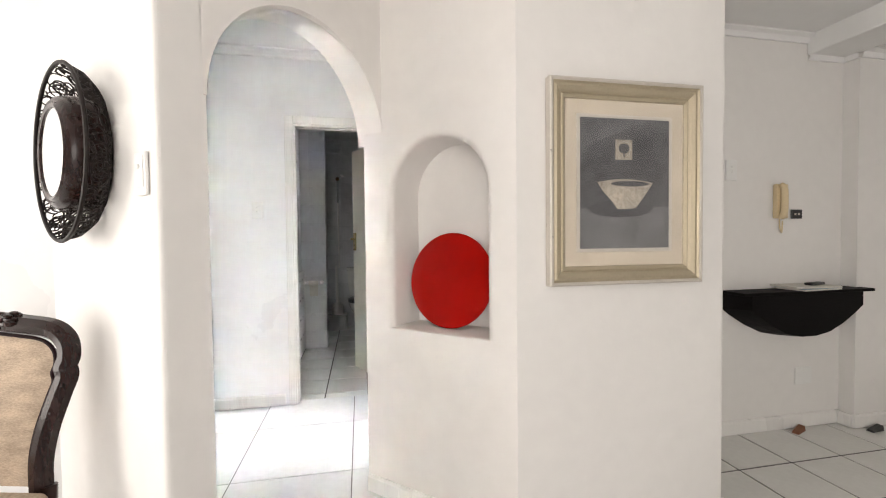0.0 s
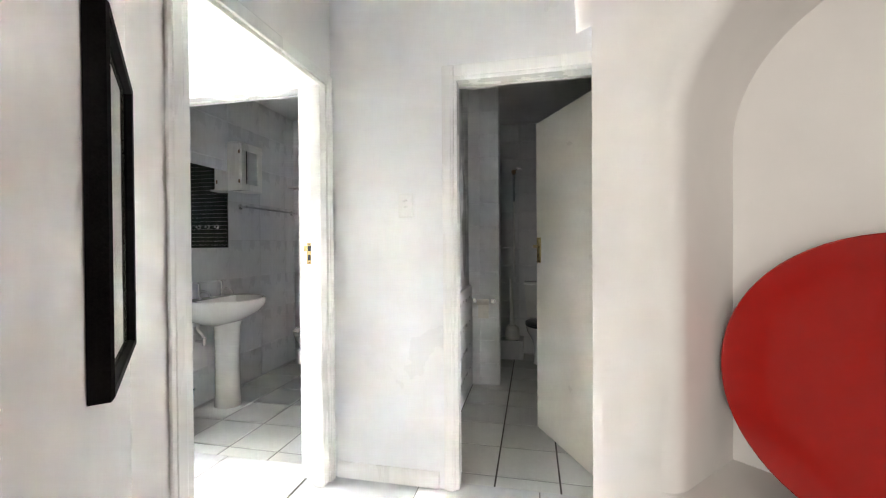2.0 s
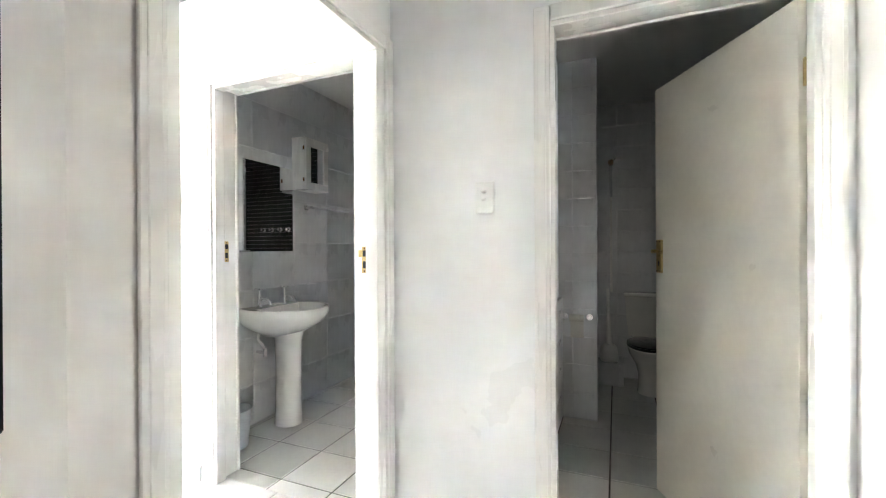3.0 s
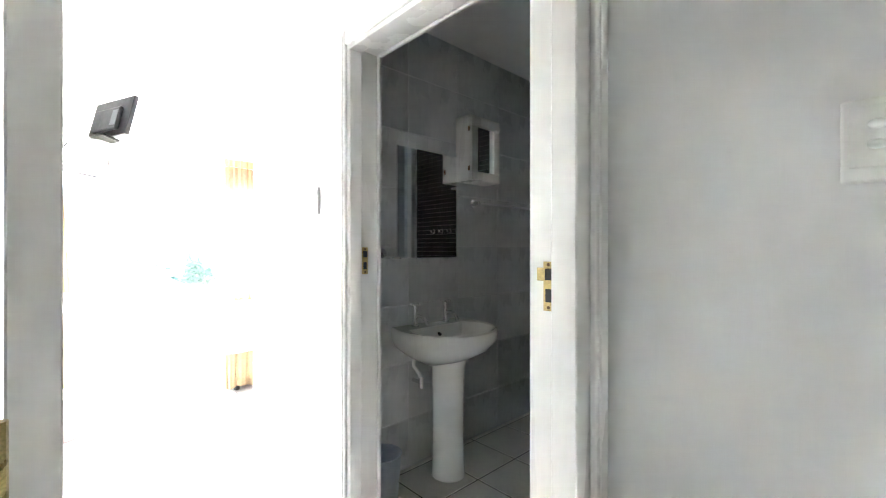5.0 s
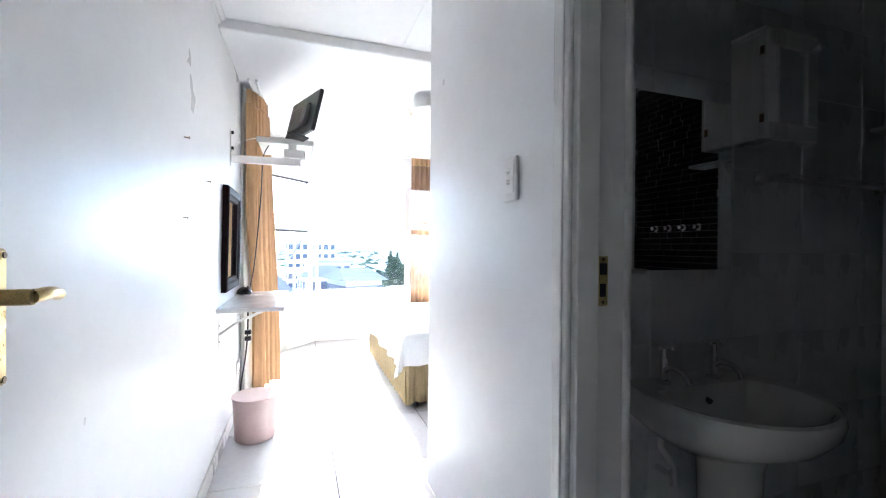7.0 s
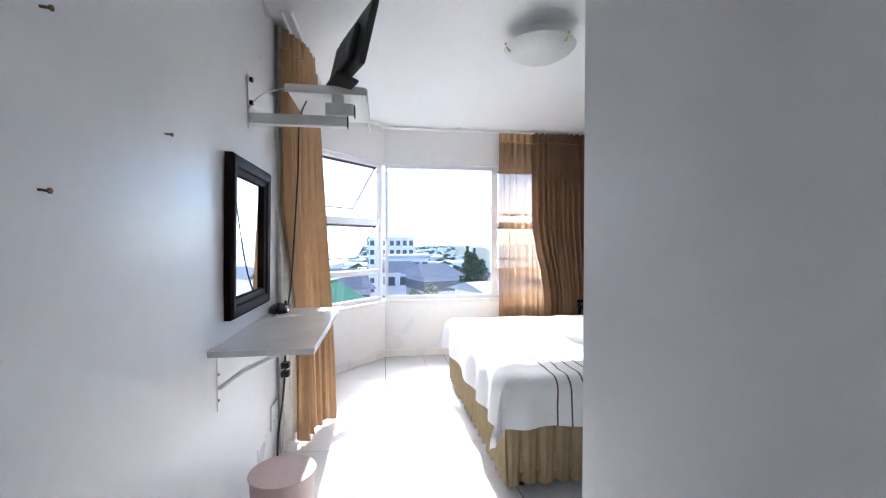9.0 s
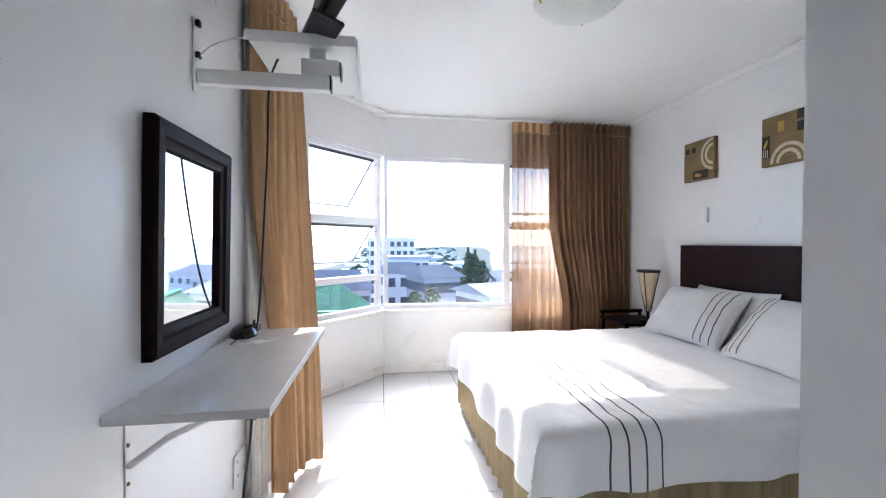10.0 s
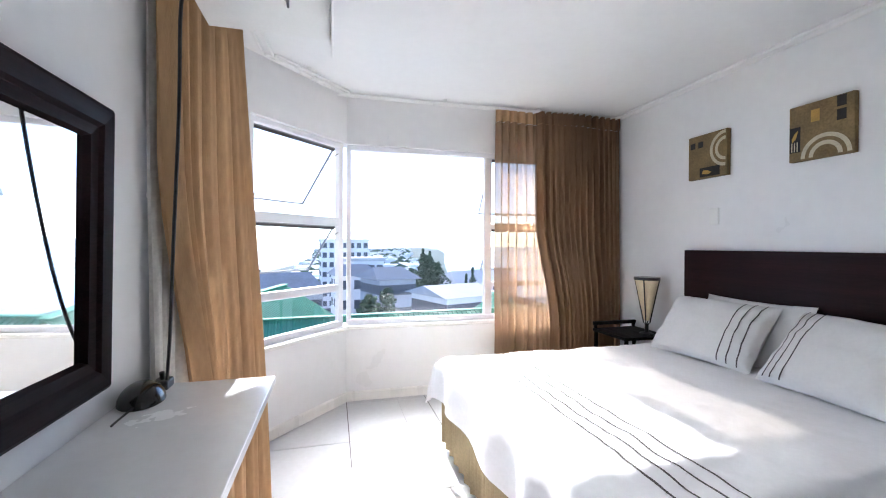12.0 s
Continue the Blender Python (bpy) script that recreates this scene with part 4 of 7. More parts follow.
def duvet_point(s, t):
    x, dx = hang(s, DX0, DX1, 0.3)
    y, dy = hang(t, DY0, 99, 0.3)
    z = TOPZ - max(dx, dy) - 0.25 * min(dx, dy)
    hangd = max(dx, dy)
    wr = 0.010 * noise.noise((x * 2.3, y * 2.3, 1.0)) + 0.006 * noise.noise((x * 6 + y * 3, y * 5, 4.0)) + 0.005 * noise.noise((x * 14, y * 5, 9.0)) * (0.4 + 0.6 * abs(noise.noise((x * 2, y * 2, 6.0))) * 2)
    wr += 0.011 * (0.35 - abs(noise.noise((x * 3.1 + y * 1.7, y * 4.3 - x * 0.8, 21.0)))) + 0.009 * (0.35 - abs(noise.noise((x * 4.0 - y * 9.0, y * 3.5 + x * 5.0, 33.0))))
    ripple = min(1.0, hangd / 0.15) * (0.016 * math.sin(t * 17 + 1.5 * math.sin(5 * t)) if dx > dy else 0.018 * math.sin(s * 15 + 1.7 * math.sin(4 * s)))
    if dx > 0.02 and dx >= dy:
        x += (ripple + 0.02 * hangd) * (1 if s > 0.5 * (DX0 + DX1) else -1)
    if dy > 0.02 and dy > dx:
        y -= ripple + 0.03 * hangd
    if min(dx, dy) > 0.03:  # the corner hangs as a soft fold
        k = min(1, min(dx, dy) / 0.2)
        x += 0.05 * k * (1 if s > 0.5 * (DX0 + DX1) else -1)
        y -= 0.05 * k
    return Vector((x, y, z + (wr if hangd < 0.05 else wr * 0.4)))


dv = thing("duvet", Matrix.Identity(4), "rumpled white duvet with grey ribbon stripes, hanging over the bed", "duvet")
S0, S1, T0, T1 = DX0 - 0.235, DX1 + 0.215, DY0 - 0.235, BY1 - 0.10
bm = sheet(bmesh.new(), 150, 150, lambda u, v: duvet_point(S0 + (S1 - S0) * u, T0 + (T1 - T0) * v))
part("cover", bm, DUVET, dv, smooth=True)
for t0 in (3.955, 4.025, 4.095, 4.165):
    w = 0.0042

    def ribbon(u, v, t0=t0, w=w):
        s = S0 + 0.001 + (S1 - S0 - 0.002) * u
        t = t0 + 0.010 * noise.noise((s * 3, t0 * 9, 2.0)) + (v - 0.5) * 2 * w
        p = duvet_point(s, t)
        e = 0.01
        nrm = (duvet_point(s + e, t) - p).cross(duvet_point(s, t + e) - p).normalized()
        return p + nrm * 0.0035
    part("ribbon", sheet(bmesh.new(), 240, 1, ribbon), STRIPE, dv, "grey ribbon stripe", smooth=True)


def pillow(m, w, d, h, label, ribbons=(), frill=0.0):
    ob = thing("pillow", m, label, "pillow", "pillows on the bed")

    def f(x, y, side):
        ex, ey = 1 - abs(x) ** 3.2, 1 - abs(y) ** 3.2
        k = max(0, ex) ** 0.42 * max(0, ey) ** 0.42
        z = side * h * k
        z += 0.010 * noise.noise((x * 2.5 + m.translation.x, y * 2.5, side)) + 0.010 * (0.3 - abs(noise.noise((x * 4.5, y * 3.0 + m.translation.x, side * 3))))
        pinch = 1 - 0.045 * (1 - abs(y)) * abs(x) - 0.0
        return Vector((x * w * (1 - 0.05 * (1 - y * y)), y * d * (1 - 0.06 * (1 - x * x)) * pinch, z))
    bm = bmesh.new()
    for side in (1, -1):
        sheet(bm, 40, 30, lambda u, v, side=side: f(2 * u - 1, 2 * v - 1, side if 0 < u < 1 and 0 < v < 1 else 0))
    bmesh.ops.remove_doubles(bm, verts=bm.verts, dist=0.002)
    part("cushion", bm, PILLOW, ob, smooth=True)
    for xr in ribbons:
        def rib(u, v, xr=xr):
            p = f(xr + (v - 0.5) * 0.022 + 0.012 * math.sin(7 * u), 1.90 * u - 0.95, 1)
            return p + Vector((0, 0, 0.005))
        part("ribbon", sheet(bmesh.new(), 40, 1, rib), STRIPE, ob, "grey ribbon stripe")
    return ob


pillow(pose(-5.74, 5.40, 0.80, 52, 0, 4), 0.36, 0.235, 0.085, "plump white pillow with grey ribbon stripes leaning on the headboard", (0.50, 0.66, 0.82))
pillow(pose(-5.62, 5.56, 0.80, 66, 0, 0), 0.36, 0.225, 0.06, "flat off-white pillow standing behind the striped one", ())
pillow(pose(-4.93, 5.38, 0.80, 48, 0, -5), 0.37, 0.245, 0.09, "plump white pillow with pleated ribbons leaning on the headboard", (-0.84, -0.72, -0.58))

# ---- bedroom: night table, lamp, pictures, ceiling lamp ----
nt_ = thing("night_table", pose(-6.60, 5.46, 0.035), "black-stained open night table in the corner", "table")
part("tabletop", box(-0.20, 0.24, -0.22, 0.22, 0.555, 0.58, bevel=0.004), BLACKWOOD, nt_)
part("shelf", box(-0.18, 0.22, -0.20, 0.20, 0.28, 0.30, bevel=0.003), BLACKWOOD, nt_)
for x in (-0.19, 0.21):
    for y in (-0.21, 0.19):
        part("leg", box(x - 0.0, x + 0.025, y, y + 0.025, -0.034, 0.5545, bevel=0.002), BLACKWOOD, nt_)
part("rail", box(-0.20, -0.17, -0.22, 0.22, 0.61, 0.64, bevel=0.003), BLACKWOOD, nt_, "low black gallery rail")
for y in (-0.21, 0.19):
    part("rail_post", box(-0.198, -0.172, y, y + 0.02, 0.5805, 0.6095), BLACKWOOD, nt_)
lp = thing("table_lamp", pose(-6.465, 5.53, 0.616), "cone-shaped table lamp with parchment shade in a black frame", "lamp")
part("foot", lathe(bmesh.new(), [(0.0, 0), (0.055, 0), (0.055, 0.008), (0.016, 0.02), (0.014, 0.075), (0.02, 0.09), (0.0, 0.09)], 20), BLACK, lp, smooth=True)
part("shade", lathe(bmesh.new(), [(0.022, 0.115), (0.092, 0.455), (0.088, 0.455), (0.018, 0.117)], 28), SHADE, lp, "cream parchment cone shade", smooth=True)
part("top_ring", lathe(bmesh.new(), [(0.090, 0.455), (0.102, 0.455), (0.102, 0.478), (0.090, 0.478)], 28), BLACK, lp, "black top ring")
for k in range(4):
    a = k * math.pi / 2 + 0.6
    part("rib", rod(bmesh.new(), (0.024 * math.cos(a), 0.024 * math.sin(a), 0.09), (0.097 * math.cos(a), 0.097 * math.sin(a), 0.465), 0.005, n=6), BLACK, lp)
part("cord", tube(bmesh.new(), smooth_line([(0.05, 0, 0.006), (0.10, -0.05, 0.02), (0.14, 0.03, 0.008), (0.18, -0.02, 0.012), (0.12, -0.10, 0.004)], 6), 0.004, 6), BLACK, lp)


def canvas_art(m, flip):
    """A small brown canvas with cream arcs, black squares and a gold leaf."""
    ob = thing("canvas_picture", m, "square brown abstract canvas with cream arcs and black blocks", "picture", "pictures over the bed")
    s = 0.165
    part("canvas", box(-s, s, -0.035, -0.001, -s, s, bevel=0.002), ART_BROWN, ob)
    y = -0.0375
    g = -1 if flip else 1

    def patch(nm, pts, ma, k=0):
        bm = bmesh.new()
        flatpoly(bm, [(g * p[0], p[1]) for p in pts], y - 0.0008 * k)
        bmesh.ops.triangulate(bm, faces=bm.faces)
        part(nm, bm, ma, ob)

    def ring(cx, cz, r0, r1, a0, a1, nm, ma):
        bm = bmesh.new()
        o = [(cx + r1 * math.cos(radians(a0 + (a1 - a0) * i / 20)), cz + r1 * math.sin(radians(a0 + (a1 - a0) * i / 20))) for i in range(21)]
        i_ = [(cx + r0 * math.cos(radians(a0 + (a1 - a0) * i / 20)), cz + r0 * math.sin(radians(a0 + (a1 - a0) * i / 20))) for i in range(21)]
        for k in range(20):
            flatpoly(bm, [(g * o[k][0], o[k][1]), (g * o[k + 1][0], o[k + 1][1]), (g * i_[k + 1][0], i_[k + 1][1]), (g * i_[k][0], i_[k][1])], y)
        part(nm, bm, ma, ob)
    if not flip:
        ring(0.03, -0.155, 0.105, 0.128, 0, 180, "arc", ART_CREAM)
        ring(0.03, -0.155, 0.062, 0.085, 0, 180, "arc", ART_CREAM)
        for z in (0.13, 0.055):
            patch("block", [(0.085, z - 0.03), (0.13, z - 0.03), (0.13, z + 0.03), (0.085, z + 0.03)], ART_BLACK)
        patch("leaf_ground", [(-0.16, -0.11), (-0.10, -0.11), (-0.10, 0.04), (-0.16, 0.04)], ART_BLACK)
        patch("leaf", [(-0.145, -0.05), (-0.125, -0.03), (-0.112, 0.02), (-0.135, 0.0), (-0.148, -0.03)], ART_GOLD, 1)
        for x in (-0.15, -0.135, -0.12):
            patch("stem", [(x, -0.105), (x + 0.006, -0.105), (x + 0.006, -0.05), (x, -0.05)], ART_CREAM, 1)
        patch("stamp", [(-0.045, 0.05), (0.0, 0.05), (0.0, 0.12), (-0.045, 0.12)], ART_GOLD)
    else:
        ring(-0.155, 0.03, 0.105, 0.128, -90, 90, "arc", ART_CREAM)
        ring(-0.155, 0.03, 0.062, 0.085, -90, 90, "arc", ART_CREAM)
        for x in (0.10, 0.03):
            patch("block", [(x, 0.07), (x + 0.045, 0.07), (x + 0.045, 0.115), (x, 0.115)], ART_BLACK)
        patch("leaf_ground", [(-0.11, -0.155), (0.06, -0.155), (0.06, -0.085), (-0.11, -0.085)], ART_BLACK)
        patch("leaf", [(-0.02, -0.14), (0.04, -0.13), (0.03, -0.105), (-0.01, -0.11), (-0.04, -0.125)], ART_GOLD, 1)
    return ob


canvas_art(pose(-6.03, 5.709, 2.03), True)
canvas_art(pose(-5.285, 5.709, 2.03), False)

cl = thing("ceiling_lamp", pose(-4.80, 4.0, 2.575), "frosted glass dish lamp held by brass clips", "ceiling lamp")
part("backplate", rod(bmesh.new(), (0, 0, 0.049), (0, 0, -0.085), 0.055, 0.05, n=24), WHITE, cl)
part("dish", lathe(bmesh.new(), [(0.0, -0.148), (0.07, -0.144), (0.13, -0.130), (0.18, -0.104), (0.214, -0.072), (0.208, -0.070), (0.17, -0.098), (0.10, -0.128), (0.0, -0.140)], 44, 1.0, 1.0), FROST, cl, "frosted glass dish", smooth=True)
for k in range(3):
    a = 0.5 + k * 2.094
    c, s = math.cos(a), math.sin(a)
    part("clip", rod(bmesh.new(), (0.185 * c, 0.185 * s, -0.104), (0.214 * c, 0.214 * s, -0.056), 0.007, n=8), BRASS, cl, "brass clip")

# ---- bedroom door, standing open along the wall ----
bd = thing("door_1", pose(-1.078, 2.563, 0.008, 0, 0, 3.4), "white panelled bedroom door standing open along the wall", "door", kind="structure")
part("leaf", box(-0.82, -0.004, -0.021, 0.021, 0, 2.045, bevel=0.002), GLOSS, bd)
for z0, z1 in ((0.20, 0.90), (1.015, 1.90)):
    for side in (1,):
        y = 0.0212 * side
        bm = bmesh.new()
        for a, b, c, d in ((-0.725, -0.115, z0, z0 + 0.03), (-0.725, -0.115, z1 - 0.03, z1), (-0.725, -0.695, z0 + 0.03, z1 - 0.03), (-0.145, -0.115, z0 + 0.03, z1 - 0.03)):
            bx(bm, a, b, min(y, y + 0.010 * side), max(y, y + 0.005 * side), c, d, bevel=0.002, segs=2)
        part("panel_moulding", bm, GLOSS, bd)
        bm = bmesh.new()
        for k in range(7):
            x = -0.685 + 0.076 * k
            bx(bm, x, x + 0.073, y, y + 0.0025, z0 + 0.045, z1 - 0.045, bevel=0.0018)
        part("panel_boards", bm, GLOSS, bd, "grooved panel boards")


def lever(parent, x, y, z, side, along, material):
    """A lever handle on a long escutcheon plate with a keyhole."""
    s = side
    pl = part("escutcheon", box(x - 0.021, x + 0.021, min(y, y + 0.013 * s), max(y, y + 0.013 * s), z - 0.108, z + 0.058, bevel=0.003), material, parent, "long worn handle plate")
    bm = rod(bmesh.new(), (x, y + 0.006 * s, z), (x, y + 0.046 * s, z), 0.010, n=14)
    tube(bm, smooth_line([(x, y + 0.044 * s, z), (x + 0.022 * along, y + 0.048 * s, z + 0.002), (x + 0.048 * along, y + 0.046 * s, z), (x + 0.072 * along, y + 0.042 * s, z - 0.004)], 5), 0.0085, 10)
    part("lever", bm, BRASS, pl, "brass lever", smooth=True)
    part("keyhole", box(x - 0.003, x + 0.003, min(y + 0.0132 * s, y + 0.0138 * s), max(y + 0.0132 * s, y + 0.0138 * s), z - 0.072, z - 0.048), BLACK, pl)
    for dx in (-0.013, 0.013):
        for dz in (-0.100, 0.050):
            part("screw", rod(bmesh.new(), (x + dx, y + 0.013 * s, z + dz), (x + dx, y + 0.0145 * s, z + dz), 0.004, n=8), BRONZE, pl)


lever(bd, -0.785, 0.0212, 1.232, 1, -1, BRASS)
part("lock_face", box(-0.8215, -0.8203, -0.011, 0.011, 1.08, 1.33), BRASS, bd, "brass lock face")
for z in (0.22, 1.02, 1.82):
    part("hinge", rod(bmesh.new(), (0.0, -0.024, z), (0.0, -0.024, z + 0.09), 0.006, n=8), BRASS, bd)

# ---- washroom with the basin ----
def d_shape(w, front, back, n=24):
    """Plan of a basin or bowl: straight back, round front towards +x."""
    pts = [(back, -w * 0.86), ]
    for i in range(n + 1):
        a = -math.pi / 2 + math.pi * i / n
        pts.append((0.30 * front + 0.70 * front * math.cos(a) ** 0.85 if math.cos(a) > 0 else 0.30 * front, w * math.sin(a)))
    pts.append((back, w * 0.86))
    return pts


def loft(bm, rings, cap0=True, cap1=True):
    vs = [[bm.verts.new(p) for p in r] for r in rings]
    n = len(rings[0])
    for a, b in zip(vs, vs[1:]):
        for i in range(n):
            bm.faces.new((a[i], a[(i + 1) % n], b[(i + 1) % n], b[i]))
    if cap0:
        bm.faces.new(vs[0][::-1])
    if cap1:
        bm.faces.new(vs[-1])
    return bm


bs = thing("pedestal_basin", pose(-2.418, 4.222, 0.012), "white ceramic pedestal wash basin with two chrome taps", "basin")


def bas(k, z, shift=0.0):
    return [(max(0.0, p[0] * k + shift * (1 - k)), p[1] * k, z) for p in d_shape(0.295, 0.485, 0.0)]


rim_in = [(0.115 + p[0] * 0.70, p[1] * 0.84, 0.0) for p in d_shape(0.295, 0.485, 0.0)]


def inner(k, z):
    return [(0.25 + (x - 0.25) * k, y * k, z) for x, y, _ in rim_in]


bm = loft(bmesh.new(), [bas(0.42, 0.62, 0.10), bas(0.68, 0.665, 0.06), bas(0.90, 0.715, 0.02), bas(0.985, 0.765), bas(1.0, 0.80), bas(0.99, 0.818), bas(0.965, 0.824),
                        inner(1.0, 0.820), inner(0.96, 0.806), inner(0.88, 0.76), inner(0.70, 0.715), inner(0.40, 0.695), inner(0.10, 0.69)])
part("bowl", bm, CERAMIC, bs, "white ceramic bowl", smooth=True)
part("overflow", rod(bmesh.new(), (0.118, 0.0, 0.775), (0.140, 0.0, 0.770), 0.010, n=12), BLACK, bs, "dark overflow hole")
bm = bmesh.new()
ped = []
for z, w, dd in ((-0.011, 0.094, 0.100), (0.02, 0.093, 0.098), (0.10, 0.089, 0.092), (0.40, 0.087, 0.089), (0.60, 0.095, 0.095), (0.66, 0.120, 0.115)):
    ped.append([(0.205 + dd * math.cos(2 * math.pi * i / 24), w * math.sin(2 * math.pi * i / 24), max(z, -0.011)) for i in range(24)])
part("pedestal", loft(bm, ped), CERAMIC, bs, "white ceramic pedestal", smooth=True)
for y in (-0.125, 0.115):
    tp = part("tap", rod(rod(rod(bmesh.new(), (0.060, y, 0.822), (0.060, y, 0.834), 0.024, n=18), (0.060, y, 0.834), (0.060, y, 0.915), 0.013, n=14), (0.060, y, 0.915), (0.060, y, 0.945), 0.011, 0.009, n=14), CHROME, bs, "chrome pillar tap", smooth=True)
    part("spout", tube(bmesh.new(), smooth_line([(0.060, y, 0.865), (0.090, y, 0.885), (0.130, y, 0.882), (0.158, y, 0.860), (0.162, y, 0.842)], 6), 0.010, 10), CHROME, tp, smooth=True)
    for a in (0.3, 0.3 + math.pi / 2):
        c, s = 0.030 * math.cos(a), 0.030 * math.sin(a)
        bm = rod(bmesh.new(), (0.060 - c, y - s, 0.950), (0.060 + c, y + s, 0.950), 0.0052, n=8)
        for g in (-1, 1):
            bmesh.ops.create_uvsphere(bm, u_segments=10, v_segments=6, radius=0.008, matrix=Matrix.Translation((0.060 + g * c, y + g * s, 0.950)))
        part("cross_handle", bm, CHROME, tp, smooth=True)
part("chain", tube(bmesh.new(), smooth_line([(0.075, 0.0, 0.828), (0.10, 0.03, 0.835), (0.12, 0.07, 0.832), (0.085, 0.10, 0.84)], 6), 0.003, 6), CHROME, bs)
part("waste_pipe", tube(bmesh.new(), smooth_line([(0.06, -0.12, 0.655), (0.055, -0.13, 0.60), (0.075, -0.11, 0.555), (0.085, -0.10, 0.52)], 6), 0.010, 10), WHITE, bs, "white flexible supply pipe", smooth=True)
part("stop_cock", rod(rod(bmesh.new(), (0.01, -0.10, 0.50), (0.09, -0.10, 0.50), 0.011, n=10), (0.085, -0.10, 0.47), (0.085, -0.10, 0.53), 0.014, n=10), CHROME, bs, "small stop cock", smooth=True)
part("trap", rod(bmesh.new(), (0.02, 0.14, 0.555), (0.13, 0.12, 0.555), 0.030, n=16), WHITE, bs, smooth=True)

mr = thing("bathroom_mirror", pose(-2.419, 4.255, 1.54), "plain rectangular wall mirror above the basin", "mirror")
part("mirror_glass", box(0.002, 0.008, -0.235, 0.235, -0.315, 0.335, bevel=0.0025), MIRROR, mr)
part("edge_strip", box(0.0, 0.012, -0.246, -0.2355, -0.315, 0.335), CHROME, mr, "thin chrome edge")

cb = thing("bathroom_cabinet", pose(-2.419, 4.49, 1.715), "small white wooden wall cabinet with a mirrored door", "cabinet")
part("body", bx(bx(box(0.0, 0.125, 0.0, 0.272, 0.0, 0.015, bevel=0.002), 0.0, 0.125, 0.0, 0.272, 0.385, 0.40, bevel=0.002), 0.0, 0.125, 0.0, 0.015, 0.0152, 0.3848), GLOSS, cb)
part("side", box(0.0, 0.125, 0.257, 0.272, 0.0152, 0.3848), GLOSS, cb)
part("cornice", box(0.0, 0.135, -0.006, 0.282, 0.4005, 0.412, bevel=0.003), GLOSS, cb)
dr = part("door", bx(bx(bx(box(0.1255, 0.143, 0.0, 0.272, 0.002, 0.058, bevel=0.003), 0.1255, 0.143, 0.0, 0.272, 0.342, 0.398, bevel=0.003), 0.1255, 0.143, 0.0, 0.058, 0.0585, 0.3415, bevel=0.003), 0.1255, 0.143, 0.214, 0.272, 0.0585, 0.3415, bevel=0.003), GLOSS, cb, "white framed cabinet door")
part("door_glass", box(0.130, 0.134, 0.0585, 0.2135, 0.0585, 0.3415), MIRROR, dr, "mirrored panel")
part("knob", lathe(bmesh.new(), [(0.006, 0.0), (0.006, 0.008), (0.012, 0.014), (0.010, 0.022), (0.0, 0.024)], 14), GLOSS, dr, at=Matrix.Translation((0.143, 0.245, 0.355)) @ pose(0, 0, 0, 0, 90, 0), smooth=True)
for z in (0.06, 0.31):
    part("hinge", box(0.112, 0.1252, -0.003, -0.0003, z, z + 0.03), BRONZE, cb, "dark hinge")

tr = thing("towel_rail", pose(-2.419, 4.645, 1.585), "chrome towel rail on the tiled wall", "towel rail")
for y in (0.0, 0.80):
    part("mount", rod(rod(bmesh.new(), (0.0, y, 0), (0.010, y, 0), 0.026, n=18), (0.010, y, 0), (0.068, y, 0), 0.013, n=14), CHROME, tr, smooth=True)
part("bar", rod(bmesh.new(), (0.058, -0.015, 0), (0.058, 0.815, 0), 0.009, n=12), CHROME, tr, smooth=True)
sd = thing("soap_dish", pose(-2.419, 3.905, 1.225), "chrome wall soap dish holder", "soap dish")
part("mount", rod(bmesh.new(), (0.0, 0, 0.03), (0.012, 0, 0.03), 0.028, n=18), CHROME, sd, smooth=True)
part("arm", tube(bmesh.new(), smooth_line([(0.010, 0, 0.03), (0.03, 0, 0.02), (0.05, 0.01, 0.004)], 5), 0.008, 8), CHROME, sd, smooth=True)
part("dish", lathe(bmesh.new(), [(0.0, 0.0), (0.045, 0.0), (0.055, 0.012), (0.051, 0.013), (0.042, 0.004), (0.0, 0.004)], 26, cx=0.085, cy=0.02), CHROME, sd, smooth=True)
sh = thing("wall_shelf", pose(-2.10, 5.498, 1.845), "narrow white wall shelf over the toilet", "shelf")
part("board", box(-0.30, 0.62, -0.15, 0.0, 0.0, 0.018, bevel=0.003), GLOSS, sh)
for x in (-0.05, 0.42):
    part("bracket", tube(bmesh.new(), smooth_line([(x, -0.002, -0.115), (x, -0.02, -0.08), (x, -0.05, -0.045), (x, -0.09, -0.012), (x, -0.12, -0.006)], 5), 0.011, 8), GLOSS, sh, smooth=True)
vz = thing("bottle_vase", pose(-2.20, 5.42, 1.864), "small amber reed diffuser bottle on the shelf", "bottle")
part("bottle", lathe(bmesh.new(), [(0.0, 0.0), (0.030, 0.0), (0.034, 0.02), (0.032, 0.06), (0.014, 0.09), (0.014, 0.115), (0.010, 0.115), (0.0, 0.11)], 22), mat("amber_glass_paint", (0.22, 0.08, 0.03), 0.15, vary=0.1), vz, smooth=True)
for k in range(6):
    a = k * 1.05
    part("reed", rod(bmesh.new(), (0, 0, 0.09), (0.035 * math.cos(a), 0.035 * math.sin(a), 0.24), 0.0022, n=5), bpy.data.materials.get("reed") or mat("reed", (0.30, 0.18, 0.08), 0.8), vz)


